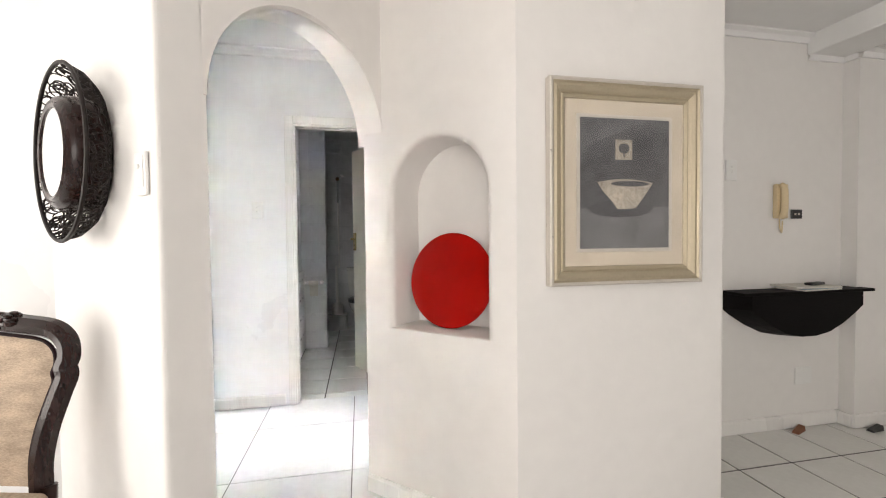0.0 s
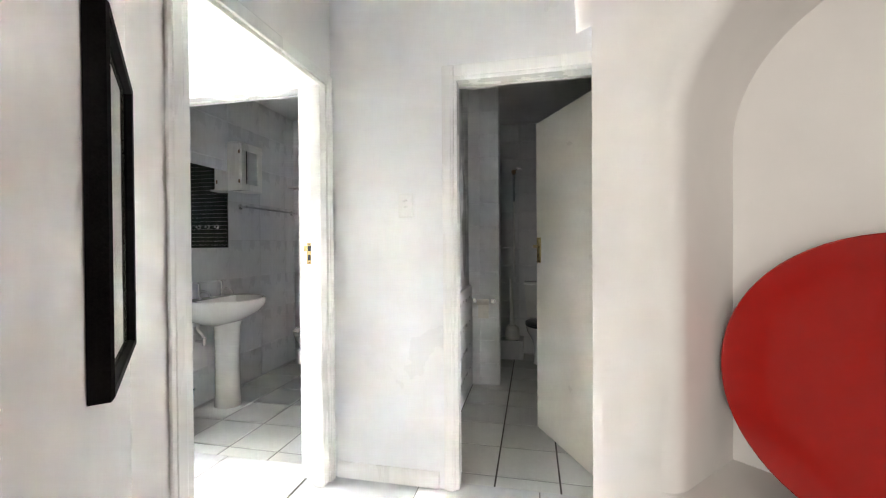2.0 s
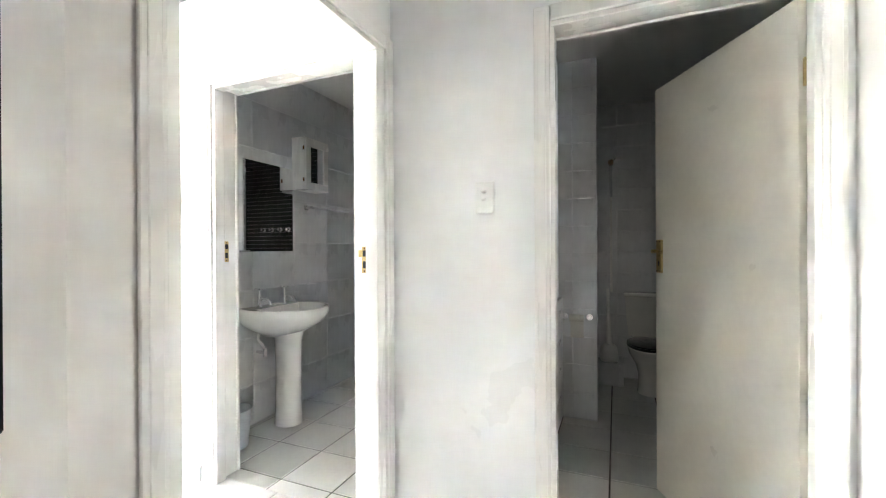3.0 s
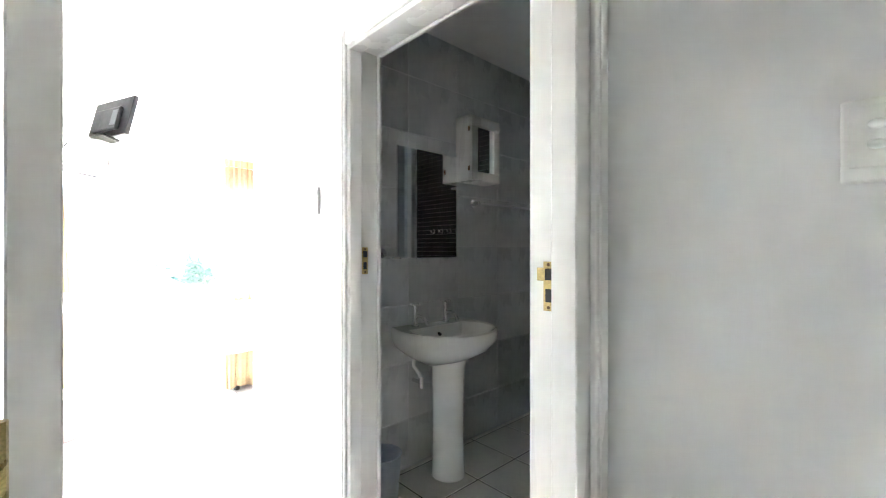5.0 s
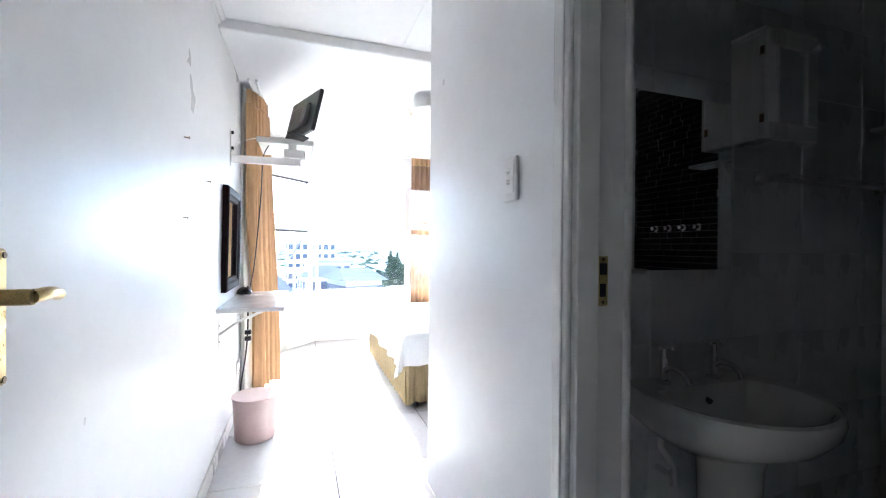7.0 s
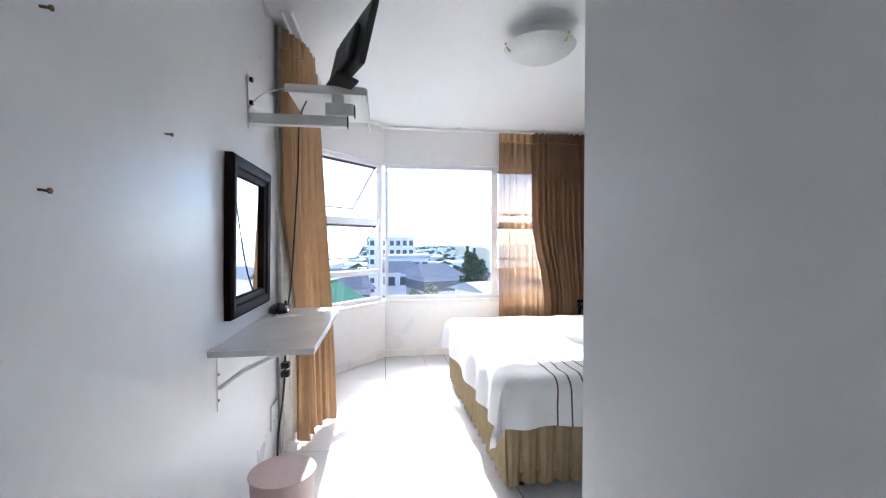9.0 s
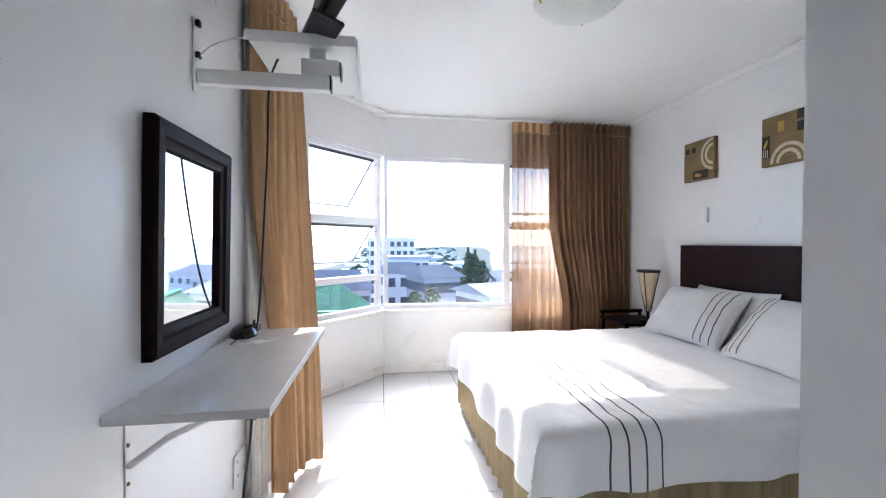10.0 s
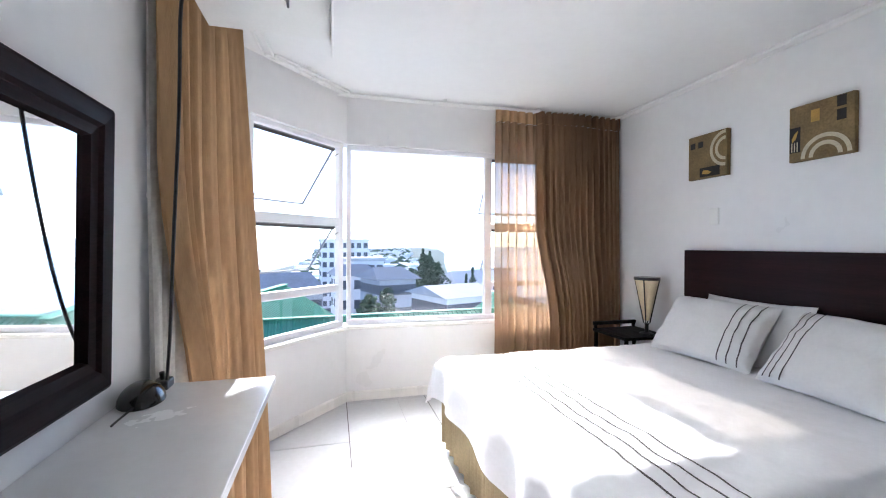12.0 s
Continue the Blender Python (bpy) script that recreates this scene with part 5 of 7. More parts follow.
def toilet(m, seat_mat, label, lid_label):
    """A close-coupled toilet: foot, bowl, seat, lid, cistern with its lid and lever. Local -y is the front."""
    ob = thing("toilet", m, label, "toilet")

    def oval(w, f, b, z, n=28):
        return [(w * math.cos(2 * math.pi * i / n), (f if math.sin(2 * math.pi * i / n) < 0 else b) * math.sin(2 * math.pi * i / n) - 0.34, z) for i in range(n)]
    part("bowl", loft(bmesh.new(), [oval(0.105, 0.13, 0.20, 0.001), oval(0.10, 0.12, 0.20, 0.03), oval(0.095, 0.11, 0.20, 0.16), oval(0.12, 0.15, 0.21, 0.25), oval(0.168, 0.225, 0.22, 0.33), oval(0.182, 0.25, 0.22, 0.385), oval(0.176, 0.244, 0.215, 0.395)]), CERAMIC, ob, "white ceramic bowl", smooth=True)
    part("seat", loft(bmesh.new(), [oval(0.184, 0.255, 0.215, 0.397), oval(0.188, 0.26, 0.218, 0.406), oval(0.184, 0.255, 0.215, 0.416)]), seat_mat, ob, smooth=True)
    part("lid", loft(bmesh.new(), [oval(0.184, 0.253, 0.215, 0.418), oval(0.187, 0.257, 0.217, 0.428), oval(0.17, 0.235, 0.20, 0.438), oval(0.06, 0.08, 0.07, 0.442)]), seat_mat, ob, lid_label, smooth=True)
    part("cistern", loft(bmesh.new(), [[(sx * 0.165, y, 0.44) for sx, y in ((-1, -0.16), (1, -0.16), (1, 0), (-1, 0))], [(sx * 0.185, y, 0.62) for sx, y in ((-1, -0.175), (1, -0.175), (1, 0), (-1, 0))], [(sx * 0.195, y, 0.795) for sx, y in ((-1, -0.18), (1, -0.18), (1, 0), (-1, 0))]]), CERAMIC, ob, "white ceramic cistern")
    part("cistern_lid", box(-0.205, 0.205, -0.195, 0.0, 0.796, 0.83, bevel=0.012, segs=3), CERAMIC, ob, smooth=True)
    part("shelf", box(-0.14, 0.14, -0.20, 0.0, 0.36, 0.4395, bevel=0.01, segs=2), CERAMIC, ob)
    part("flush_lever", tube(rod(bmesh.new(), (0.15, -0.18, 0.73), (0.15, -0.20, 0.73), 0.013, n=12), [(0.15, -0.198, 0.73), (0.12, -0.205, 0.728), (0.08, -0.205, 0.72)], 0.007, 8), CHROME, ob, "chrome flush lever", smooth=True)
    return ob


toilet(pose(-1.985, 5.495, 0), CERAMIC, "white close-coupled toilet with its lid down", "white lid, closed")
br = thing("toilet_brush", pose(-2.27, 5.38, 0), "white toilet brush in its holder", "brush")
part("holder", lathe(bmesh.new(), [(0.0, 0.001), (0.05, 0.001), (0.055, 0.02), (0.045, 0.14), (0.038, 0.14), (0.04, 0.02), (0.0, 0.01)], 20), WHITE, br, smooth=True)
part("handle", rod(bmesh.new(), (0, 0, 0.02), (0.02, 0, 0.42), 0.009, n=8), CREAM, br)
bk = thing("bath_bin", pose(-2.26, 3.80, 0.001), "pale blue plastic waste bin under the soap dish", "bin")
part("body", lathe(bmesh.new(), [(0.0, 0.0), (0.075, 0.0), (0.080, 0.008), (0.098, 0.235), (0.102, 0.24), (0.095, 0.24), (0.078, 0.014), (0.0, 0.012)], 30), mat("pale_blue_plastic", (0.42, 0.47, 0.52), 0.4, vary=0.05), bk, smooth=True)


# wall tiles, proud of their bed by two millimetres, with dull joints
def wall_tiles(parent, m, w, h, tw, th, x0, z0, joint=0.003):
    """Tiles on a wall face: local x along the wall, -y towards the room."""
    cache = {}
    for i in range(math.floor(-x0 / tw), math.ceil((w - x0) / tw)):
        for j in range(math.floor(-z0 / th), math.ceil((h - z0) / th)):
            a, b = max(0, x0 + i * tw + joint / 2), min(w, x0 + (i + 1) * tw - joint / 2)
            c, d = max(0.01, z0 + j * th + joint / 2), min(h, z0 + (j + 1) * th - joint / 2)
            if b - a < 0.015 or d - c < 0.015:
                continue
            key = (round(b - a, 3), round(d - c, 3))
            if key not in cache:
                bm = bmesh.new()
                e = 0.0016
                p = [(-key[0] / 2, -key[1] / 2), (key[0] / 2, -key[1] / 2), (key[0] / 2, key[1] / 2), (-key[0] / 2, key[1] / 2)]
                lo = [bm.verts.new((x, 0.0, z)) for x, z in p]
                hi = [bm.verts.new((x - e * (1 if x > 0 else -1), -0.0025, z - e * (1 if z > 0 else -1))) for x, z in p]
                for q in range(4):
                    bm.faces.new((lo[q], lo[(q + 1) % 4], hi[(q + 1) % 4], hi[q]))
                bm.faces.new(hi)
                cache[key] = mesh("tile", bm, WALL_TILE)
            t = new("tile", cache[key])
            t.parent = parent
            t.matrix_local = m @ Matrix.Translation(((a + b) / 2, -0.0005, (c + d) / 2))


for nm in ("wall_bath_back", "wall_bath_far", "wall_wc_duct", "wall_wc_far", "wall_wc_low"):
    bpy.data.objects[nm].data.materials[0] = GROUT_TILE = bpy.data.materials.get("tile_bed") or mat("tile_bed", (0.60, 0.61, 0.62), 0.9, vary=0.05, scale=9)
wall_tiles(bpy.data.objects["wall_bath_back"], pose(-2.42, 3.595, 0, 0, 0, 90), 1.905, 2.598, 0.41, 0.335, 0.09, -0.05)
wall_tiles(bpy.data.objects["wall_bath_far"], pose(-2.42, 5.50, 0), 1.85, 2.598, 0.41, 0.335, 0.0, -0.05)
wall_tiles(bpy.data.objects["wall_wc_duct"], pose(-0.43, 5.05, 0), 0.265, 2.598, 0.30, 0.20, 0.10, 0.0)
wall_tiles(bpy.data.objects["wall_wc_far"], pose(-0.43, 6.20, 0), 1.33, 2.598, 0.30, 0.20, 0.10, 0.0)
wall_tiles(bpy.data.objects["wall_wc_low"], pose(-0.405, 3.95, 0, 0, 0, 90), 1.10, 0.88, 0.30, 0.20, 0.10, 0.0)

# shower corner behind the toilet: dark green mosaic, chrome taps, white screen post
MOSAIC = mat("dark_green_mosaic", (0.012, 0.020, 0.014), 0.35, vary=0.5, scale=14, bump=0.05, bscale=30, spec=0.3)
sp = thing("wall_shower_panel", pose(-1.58, 5.497, 0.0), "dark green mosaic panel in the shower corner", "tiled panel", kind="structure")
bm = bmesh.new()
rnd = random.Random(17)
for j in range(58):
    x = -rnd.uniform(0.0, 0.1)
    while x < 0.78:
        w = rnd.uniform(0.07, 0.16)
        a, b = max(0.0, x), min(0.78, x + w - 0.003)
        if b - a > 0.01:
            bx(bm, a, b, -0.008 - rnd.uniform(0, 0.004), 0.0, 0.01 + 0.0445 * j, 0.01 + 0.0445 * j + 0.042)
        x += w
part("mosaic", bm, MOSAIC, sp, "dark green mosaic strips", kind="stuff")
sx = thing("shower_taps", pose(-1.28, 5.483, 1.46), "row of small chrome shower taps on dark mosaic", "taps")
for k in range(4):
    x = -0.18 + 0.12 * k
    part("tap", rod(rod(bmesh.new(), (x, 0.0, 0), (x, -0.012, 0), 0.024, n=14), (x, -0.012, 0), (x, -0.05, 0), 0.014, n=12), CHROME, sx, smooth=True)
pp = thing("shower_post", pose(-0.74, 5.46, 0.0), "white upright post of the shower screen", "post")
part("post", box(-0.035, 0.035, -0.03, 0.03, 0.001, 2.595, bevel=0.008, segs=2), GLOSS, pp)

# ---- second washroom ----
wd = thing("door_3", pose(0.522, 3.565, 0.008, 0, 0, 116.5), "flat cream washroom door standing half open inwards", "door", kind="structure")
part("leaf", box(0.006, 0.80, -0.019, 0.019, 0, 2.035, bevel=0.002), DOORPAINT, wd)
lever(wd, 0.755, 0.0192, 1.215, 1, -1, BRASS)
for z in (0.25, 1.75):
    part("hinge", rod(bmesh.new(), (0.0, 0.0, z), (0.0, 0.0, z + 0.09), 0.0065, n=8), BRASS, wd)
toilet(pose(0.23, 6.195, 0), BLACK, "white toilet with a black seat and lid in the dark washroom", "black lid, closed")
ph_ = thing("paper_holder", pose(-0.30, 5.046, 0.745), "chrome toilet paper holder with a roll", "paper holder")
for x in (-0.085, 0.085):
    part("mount", rod(rod(bmesh.new(), (x, 0, 0), (x, -0.01, 0), 0.022, n=16), (x, -0.01, 0), (x, -0.055, 0), 0.013, n=12), CHROME, ph_, smooth=True)
part("roll", rod(bmesh.new(), (-0.05, -0.05, -0.005), (0.05, -0.05, -0.005), 0.026, n=20), PAPER, ph_, "white paper roll", smooth=True)
part("loose_sheet", box(-0.045, 0.045, -0.027, -0.025, -0.15, -0.008), PAPER, ph_, "hanging sheet of paper")
walls("wall_wc_ledge", [(-0.43, 0.02, 5.92, 6.195, 0, 0.20)], WALL_TILE, "low tiled pipe ledge along the washroom wall")
pb = thing("toilet_brush", pose(-0.10, 6.03, 0.201), "tall white toilet brush standing on the tiled ledge", "brush")
part("holder", lathe(bmesh.new(), [(0.0, 0.0), (0.075, 0.0), (0.080, 0.02), (0.070, 0.12), (0.045, 0.15), (0.03, 0.15), (0.0, 0.14)], 22), WHITE, pb, smooth=True)
part("handle", rod(bmesh.new(), (0, 0, 0.14), (-0.01, 0, 0.66), 0.024, 0.012, n=12), WHITE, pb, smooth=True)
wf = thing("wall_fitting", pose(-0.08, 6.19, 2.02), "small dark pipe fitting high on the washroom wall", "pipe")
part("pipe", tube(bmesh.new(), smooth_line([(0, -0.02, -0.30), (0, -0.03, 0.0), (0.03, -0.05, 0.06), (0.08, -0.05, 0.06)], 5), 0.014, 8), CHROME, wf, smooth=True)
part("valve", rod(bmesh.new(), (0.0, -0.03, 0.02), (0.0, -0.11, 0.02), 0.024, n=14), BRONZE, wf)
part("drop_pipe", rod(bmesh.new(), (0.0, -0.02, -0.30), (0.0, -0.02, -1.2), 0.010, n=8), WHITE, wf)

# ---- hall and living room ----
nd = (Vector(D) - Vector(C)).normalized()
nang = math.degrees(math.atan2(nd.y, nd.x))
# red plate leaning in the niche: local x along the niche wall, y into the niche
pc = Vector(C) + nd * 0.405
plate = thing("red_plate", Matrix.Translation((pc.x, pc.y, 0.8165)) @ pose(0, 0, 0, 0, 0, nang) @ Matrix.Translation((-0.010, 0.098, 0.0)) @ pose(0, 0, 0, -8.5, 0, 0) @ Matrix.Scale(1.03, 4), "large round red lacquered plate leaning in the niche", "plate")
bm = lathe(bmesh.new(), [(0.0, 0.006), (0.09, 0.006), (0.15, 0.010), (0.185, 0.017), (0.208, 0.026), (0.213, 0.030), (0.210, 0.034), (0.180, 0.023), (0.14, 0.016), (0.08, 0.013), (0.0, 0.0125)], 64)
part("dish", bm, RED, plate, "glossy red lacquer", smooth=True, at=Matrix.Translation((0, 0.03, 0.213)) @ pose(0, 0, 0, 90, 0, 0))
part("foot_ring", lathe(bmesh.new(), [(0.075, 0.0), (0.085, 0.0), (0.085, 0.0055), (0.075, 0.0055)], 40), RED, plate, at=Matrix.Translation((0, 0.03, 0.213)) @ pose(0, 0, 0, 90, 0, 0))


def moulded_frame(ob, W, H, fw, prof, material, names=("frame_side", "frame_rail")):
    """Four mitred frame pieces. Local x along the wall, z up, -y to the room. prof: (share of the width, height)."""
    quads = ((names[0], [(-W, -H), (-W + fw, -H + fw), (-W + fw, H - fw), (-W, H)]), (names[0], [(W, H), (W - fw, H - fw), (W - fw, -H + fw), (W, -H)]),
             (names[1], [(-W, H), (-W + fw, H - fw), (W - fw, H - fw), (W, H)]), (names[1], [(W, -H), (W - fw, -H + fw), (-W + fw, -H + fw), (-W, -H)]))
    for nm, pts in quads:
        bm = bmesh.new()
        o1, i1, i2, o2 = [Vector(p) for p in pts]
        rows = [[bm.verts.new((p.x, -d, p.y)) for p in (o1.lerp(i1, t), o2.lerp(i2, t))] for t, d in prof]
        for a, b in zip(rows, rows[1:]):
            bm.faces.new((a[0], a[1], b[1], b[0]))
        part(nm, bm, material, ob)


fp = thing("framed_print", pose(1.257, 1.741, 1.437), "framed still life of a pale bowl in a silver-gold frame", "picture")
moulded_frame(fp, 0.335, 0.398, 0.072, [(0, 0.0), (0, 0.030), (0.16, 0.036), (0.26, 0.030), (0.40, 0.033), (0.60, 0.026), (0.72, 0.018), (0.80, 0.022), (0.95, 0.017), (1.0, 0.008)], SILVERGOLD)
moulded_frame(fp, 0.3375, 0.4005, 0.014, [(0.0, 0.001), (0.0, 0.038), (0.4, 0.042), (1.0, 0.039), (1.0, 0.02)], SILVER, ("outer_bead", "outer_bead"))
part("mount", box(-0.264, 0.264, -0.009, -0.002, -0.327, 0.327), MAT_CREAM, fp, "cream mount board")
moulded_frame(fp, 0.213, 0.272, 0.014, [(0.0, 0.0085), (0.05, 0.0125), (1.0, 0.0122), (1.0, 0.009)], SILVER, ("slip", "slip"))
part("painting", box(-0.199, 0.199, -0.0105, -0.0092, -0.258, 0.258), PICGREY, fp, "dark grey painted ground")


def patch(ob, nm, pts, ma, y, k=0):
    bm = bmesh.new()
    flatpoly(bm, pts, y - 0.0004 * k)
    bmesh.ops.triangulate(bm, faces=bm.faces)
    return part(nm, bm, ma, ob)


patch(fp, "painted_table", [(-0.198, -0.257), (0.198, -0.257), (0.198, -0.09), (-0.198, -0.10)], PICTABLE, -0.0108)
patch(fp, "painted_jar", disc_pts(0.075, 0.115, 0.058, 0.085), PICDARK, -0.0108)
patch(fp, "painted_shadow", disc_pts(-0.02, -0.10, 0.145, 0.035), PICDARK, -0.0108, 1)
patch(fp, "painted_bowl", [(-0.125, 0.005)] + [(-0.125 + 0.0156 * i, 0.005 + 0.014 * math.sin(math.pi * i / 16)) for i in range(1, 16)] + [(0.125, 0.005), (0.10, -0.03), (0.065, -0.075), (0.045, -0.098), (-0.035, -0.102), (-0.055, -0.075), (-0.10, -0.03)], PICPALE, -0.0108, 2)
patch(fp, "painted_bowl_inside", disc_pts(0.02, 0.000, 0.085, 0.011), PICDARK, -0.0108, 3)
patch(fp, "painted_stamp", [(-0.045, 0.095), (0.03, 0.095), (0.03, 0.175), (-0.045, 0.175)], PICPALE, -0.0108, 3)
patch(fp, "painted_tree", disc_pts(-0.007, 0.14, 0.024, 0.02), PICDARK, -0.0108, 4)
patch(fp, "painted_trunk", [(-0.010, 0.105), (-0.004, 0.105), (-0.004, 0.13), (-0.010, 0.13)], PICDARK, -0.0108, 4)
g = part("glass", box(-0.264, 0.264, -0.0155, -0.0135, -0.327, 0.327), PICGLASS, fp)
g.visible_shadow = False

# botanical print on the slanting hall wall
wd_ = Vector((-0.69, 0.69)).normalized()
c0 = Vector(B) + wd_ * 0.523
bp = thing("botanical_print", Matrix.Translation((c0.x + 0.001, c0.y + 0.001, 1.30)) @ pose(0, 0, 0, 0, 0, 135), "framed botanical print with a terracotta jar in a black frame", "picture")
moulded_frame(bp, 0.200, 0.278, 0.016, [(0, 0.0), (0, 0.026), (0.3, 0.030), (0.8, 0.028), (1.0, 0.016)], BLACKWOOD)
part("paper", box(-0.186, 0.186, -0.012, -0.004, -0.264, 0.264), BOT_PAPER, bp, "pale green print paper")
for z, w in ((0.20, 0.15), (0.185, 0.14), (-0.19, 0.15), (-0.215, 0.155)):
    patch(bp, "printed_line", [(-w, z), (w, z), (w, z + 0.005), (-w, z + 0.005)], BOT_GREY, -0.0126)
patch(bp, "printed_jar", [(-0.09, -0.10), (0.0, -0.12), (0.055, -0.07), (0.065, 0.02), (0.045, 0.075), (0.01, 0.10), (0.01, 0.125), (-0.06, 0.125), (-0.06, 0.10), (-0.10, 0.06), (-0.115, -0.02)], BOT_RED, -0.0126)
patch(bp, "printed_mouth", disc_pts(-0.025, 0.125, 0.036, 0.010), BOT_DARK, -0.0126, 1)
patch(bp, "printed_bowl", [(0.02, -0.10), (0.12, -0.085), (0.115, -0.125), (0.09, -0.15), (0.05, -0.155), (0.025, -0.13)], BOT_DARK, -0.0126, 1)
patch(bp, "printed_seal", [(0.105, 0.02), (0.12, 0.02), (0.12, 0.07), (0.105, 0.07)], BOT_GREY, -0.0126)
patch(bp, "printed_shadow", [(-0.13, -0.17), (0.10, -0.155), (0.10, -0.165), (-0.13, -0.185)], BOT_DARK, -0.0126)
rnd = random.Random(4)
for cx, cz, n in ((0.085, 0.165, 9), (0.115, -0.03, 7), (-0.06, 0.17, 8), (-0.02, -0.03, 8)):
    for k in range(n):
        a, r = rnd.uniform(0, 6.28), rnd.uniform(0.008, 0.026)
        x, z = cx + r * math.cos(a), cz + r * math.sin(a)
        patch(bp, "printed_petal", disc_pts(x, z, 0.010, 0.006, n=8), BOT_RED if k % 3 else BOT_DARK, -0.0126, 2 + k % 3)
for x0, z0, x1, z1 in ((0.03, 0.12, 0.08, 0.165), (0.04, -0.06, 0.11, -0.03), (-0.04, 0.12, -0.06, 0.16), (0.05, -0.07, 0.09, 0.01)):
    patch(bp, "printed_stem", [(x0, z0), (x1, z1), (x1 + 0.003, z1 - 0.003), (x0 + 0.004, z0 - 0.002)], BOT_GREY, -0.0126, 2)
g = part("glass", box(-0.186, 0.186, -0.0185, -0.0165, -0.264, 0.264), PICGLASS, bp)
g.visible_shadow = False

# round woven mirror: local x along the wall, -y to the room
md = Vector((-0.69, 0.727)).normalized()
mc = Vector(A) + md * 0.512
mn = Vector((-md.y, md.x))
wm2 = thing("round_mirror", Matrix.Translation((mc.x, mc.y, 1.518)) @ Matrix(((-md.x, mn.x * -1, 0, 0), (-md.y, mn.y * -1, 0, 0), (0, 0, 1, 0), (0, 0, 0, 1))) @ Matrix.Scale(0.94, 4), "round mirror in a deep dark woven rattan surround", "mirror")
PROF = [(0.205, -0.004), (0.255, -0.020), (0.290, -0.055), (0.305, -0.095)]


def ring_at(r, y, tr, n=72, k=8):
    bm = bmesh.new()
    rings = []
    for i in range(n):
        a = 2 * math.pi * i / n
        rings.append([bm.verts.new(((r + tr * math.cos(2 * math.pi * j / k)) * math.cos(a), y + tr * math.sin(2 * math.pi * j / k), (r + tr * math.cos(2 * math.pi * j / k)) * math.sin(a))) for j in range(k)])
    for i in range(n):
        for j in range(k):
            bm.faces.new((rings[i][j], rings[(i + 1) % n][j], rings[(i + 1) % n][(j + 1) % k], rings[i][(j + 1) % k]))
    return bm


part("front_rim", ring_at(0.306, -0.098, 0.007), RATTAN, wm2, "dark front rim", smooth=True)
part("back_rim", ring_at(0.205, -0.008, 0.007), RATTAN, wm2, "dark back rim", smooth=True)
bm = bmesh.new()
rnd = random.Random(12)


def bowl_pt(a, t):
    t = max(0.0, min(1.0, t)) * (len(PROF) - 1)
    i = min(int(t), len(PROF) - 2)
    f = t - i
    r, y = PROF[i][0] + (PROF[i + 1][0] - PROF[i][0]) * f, PROF[i][1] + (PROF[i + 1][1] - PROF[i][1]) * f
    return Vector((r * math.cos(a), y, r * math.sin(a)))


for k in range(250):  # loops of cane wound over the bowl
    a0, t0 = rnd.uniform(0, 6.283), rnd.uniform(0.1, 0.95)
    ra, rt = rnd.uniform(0.05, 0.17), rnd.uniform(0.12, 0.38)
    ph0, turns = rnd.uniform(0, 6.283), rnd.uniform(0.6, 1.1)
    pts = [bowl_pt(a0 + ra * math.cos(ph0 + 6.283 * turns * i / 11), t0 + rt * math.sin(ph0 + 6.283 * turns * i / 11)) for i in range(12)]
    tube(bm, pts, rnd.uniform(0.0022, 0.0036), 4)
part("woven_cane", bm, RATTAN, wm2, "tangled dark cane weave", kind="stuff")
bm = bmesh.new()
prof = [(0.148, -0.112), (0.152, -0.118), (0.163, -0.121), (0.171, -0.113), (0.177, -0.117), (0.190, -0.108), (0.200, -0.084), (0.205, -0.040), (0.200, -0.004)]
n = 64
rings = [[bm.verts.new((r * math.cos(2 * math.pi * i / n), y, r * math.sin(2 * math.pi * i / n))) for i in range(n)] for r, y in prof]
for a, b in zip(rings, rings[1:]):
    for i in range(n):
        bm.faces.new((a[i], a[(i + 1) % n], b[(i + 1) % n], b[i]))
part("inner_frame", bm, CHAIRWOOD, wm2, "turned dark wooden ring", smooth=True)
part("mirror_glass", rod(bmesh.new(), (0, -0.110, 0), (0, -0.1135, 0), 0.150, n=64), MIRROR, wm2, "round mirror glass")

# carved chair whose back stands near the slanting wall
ch = thing("carved_chair", pose(-1.01, 1.545, 0, 0, 0, -14), "dark carved wooden chair with beige upholstered back", "chair")
PAIRS = [(0.185, 0.45), (0.178, 0.54), (0.192, 0.64), (0.226, 0.75), (0.245, 0.805), (0.238, 0.835), (0.248, 0.87), (0.236, 0.915), (0.19, 0.948), (0.10, 0.962), (0.0, 0.972)]
right = [Vector((x, 0.0, z)) for x, z in PAIRS]
outline = smooth_line(right, 6)
full = outline + [Vector((-p.x, p.y, p.z)) for p in reversed(outline[:-1])]
lean = 0.10


def back_pt(p):
    return Vector((p.x, 0.235 + lean * (p.z - 0.45) + 0.0, p.z))


bm = bmesh.new()
sec = [(-0.024, -0.016), (-0.030, 0.006), (-0.016, 0.026), (0.006, 0.030), (0.026, 0.014), (0.030, -0.010), (0.010, -0.022)]
rings = []
cen = Vector((0, 0, 0.68))
for i, p in enumerate(full):
    q = full[min(i + 1, len(full) - 1)] - full[max(i - 1, 0)]
    q.normalize()
    o = Vector((q.z, 0, -q.x))
    if o.dot(p - cen) < 0:
        o = -o
    rings.append([bm.verts.new(back_pt(p + o * a) + Vector((0, -b, 0))) for a, b in sec])
for a, b in zip(rings, rings[1:]):
    for j in range(len(sec)):
        bm.faces.new((a[j], a[(j + 1) % len(sec)], b[(j + 1) % len(sec)], b[j]))
bm.faces.new(rings[0])
bm.faces.new(rings[-1][::-1])
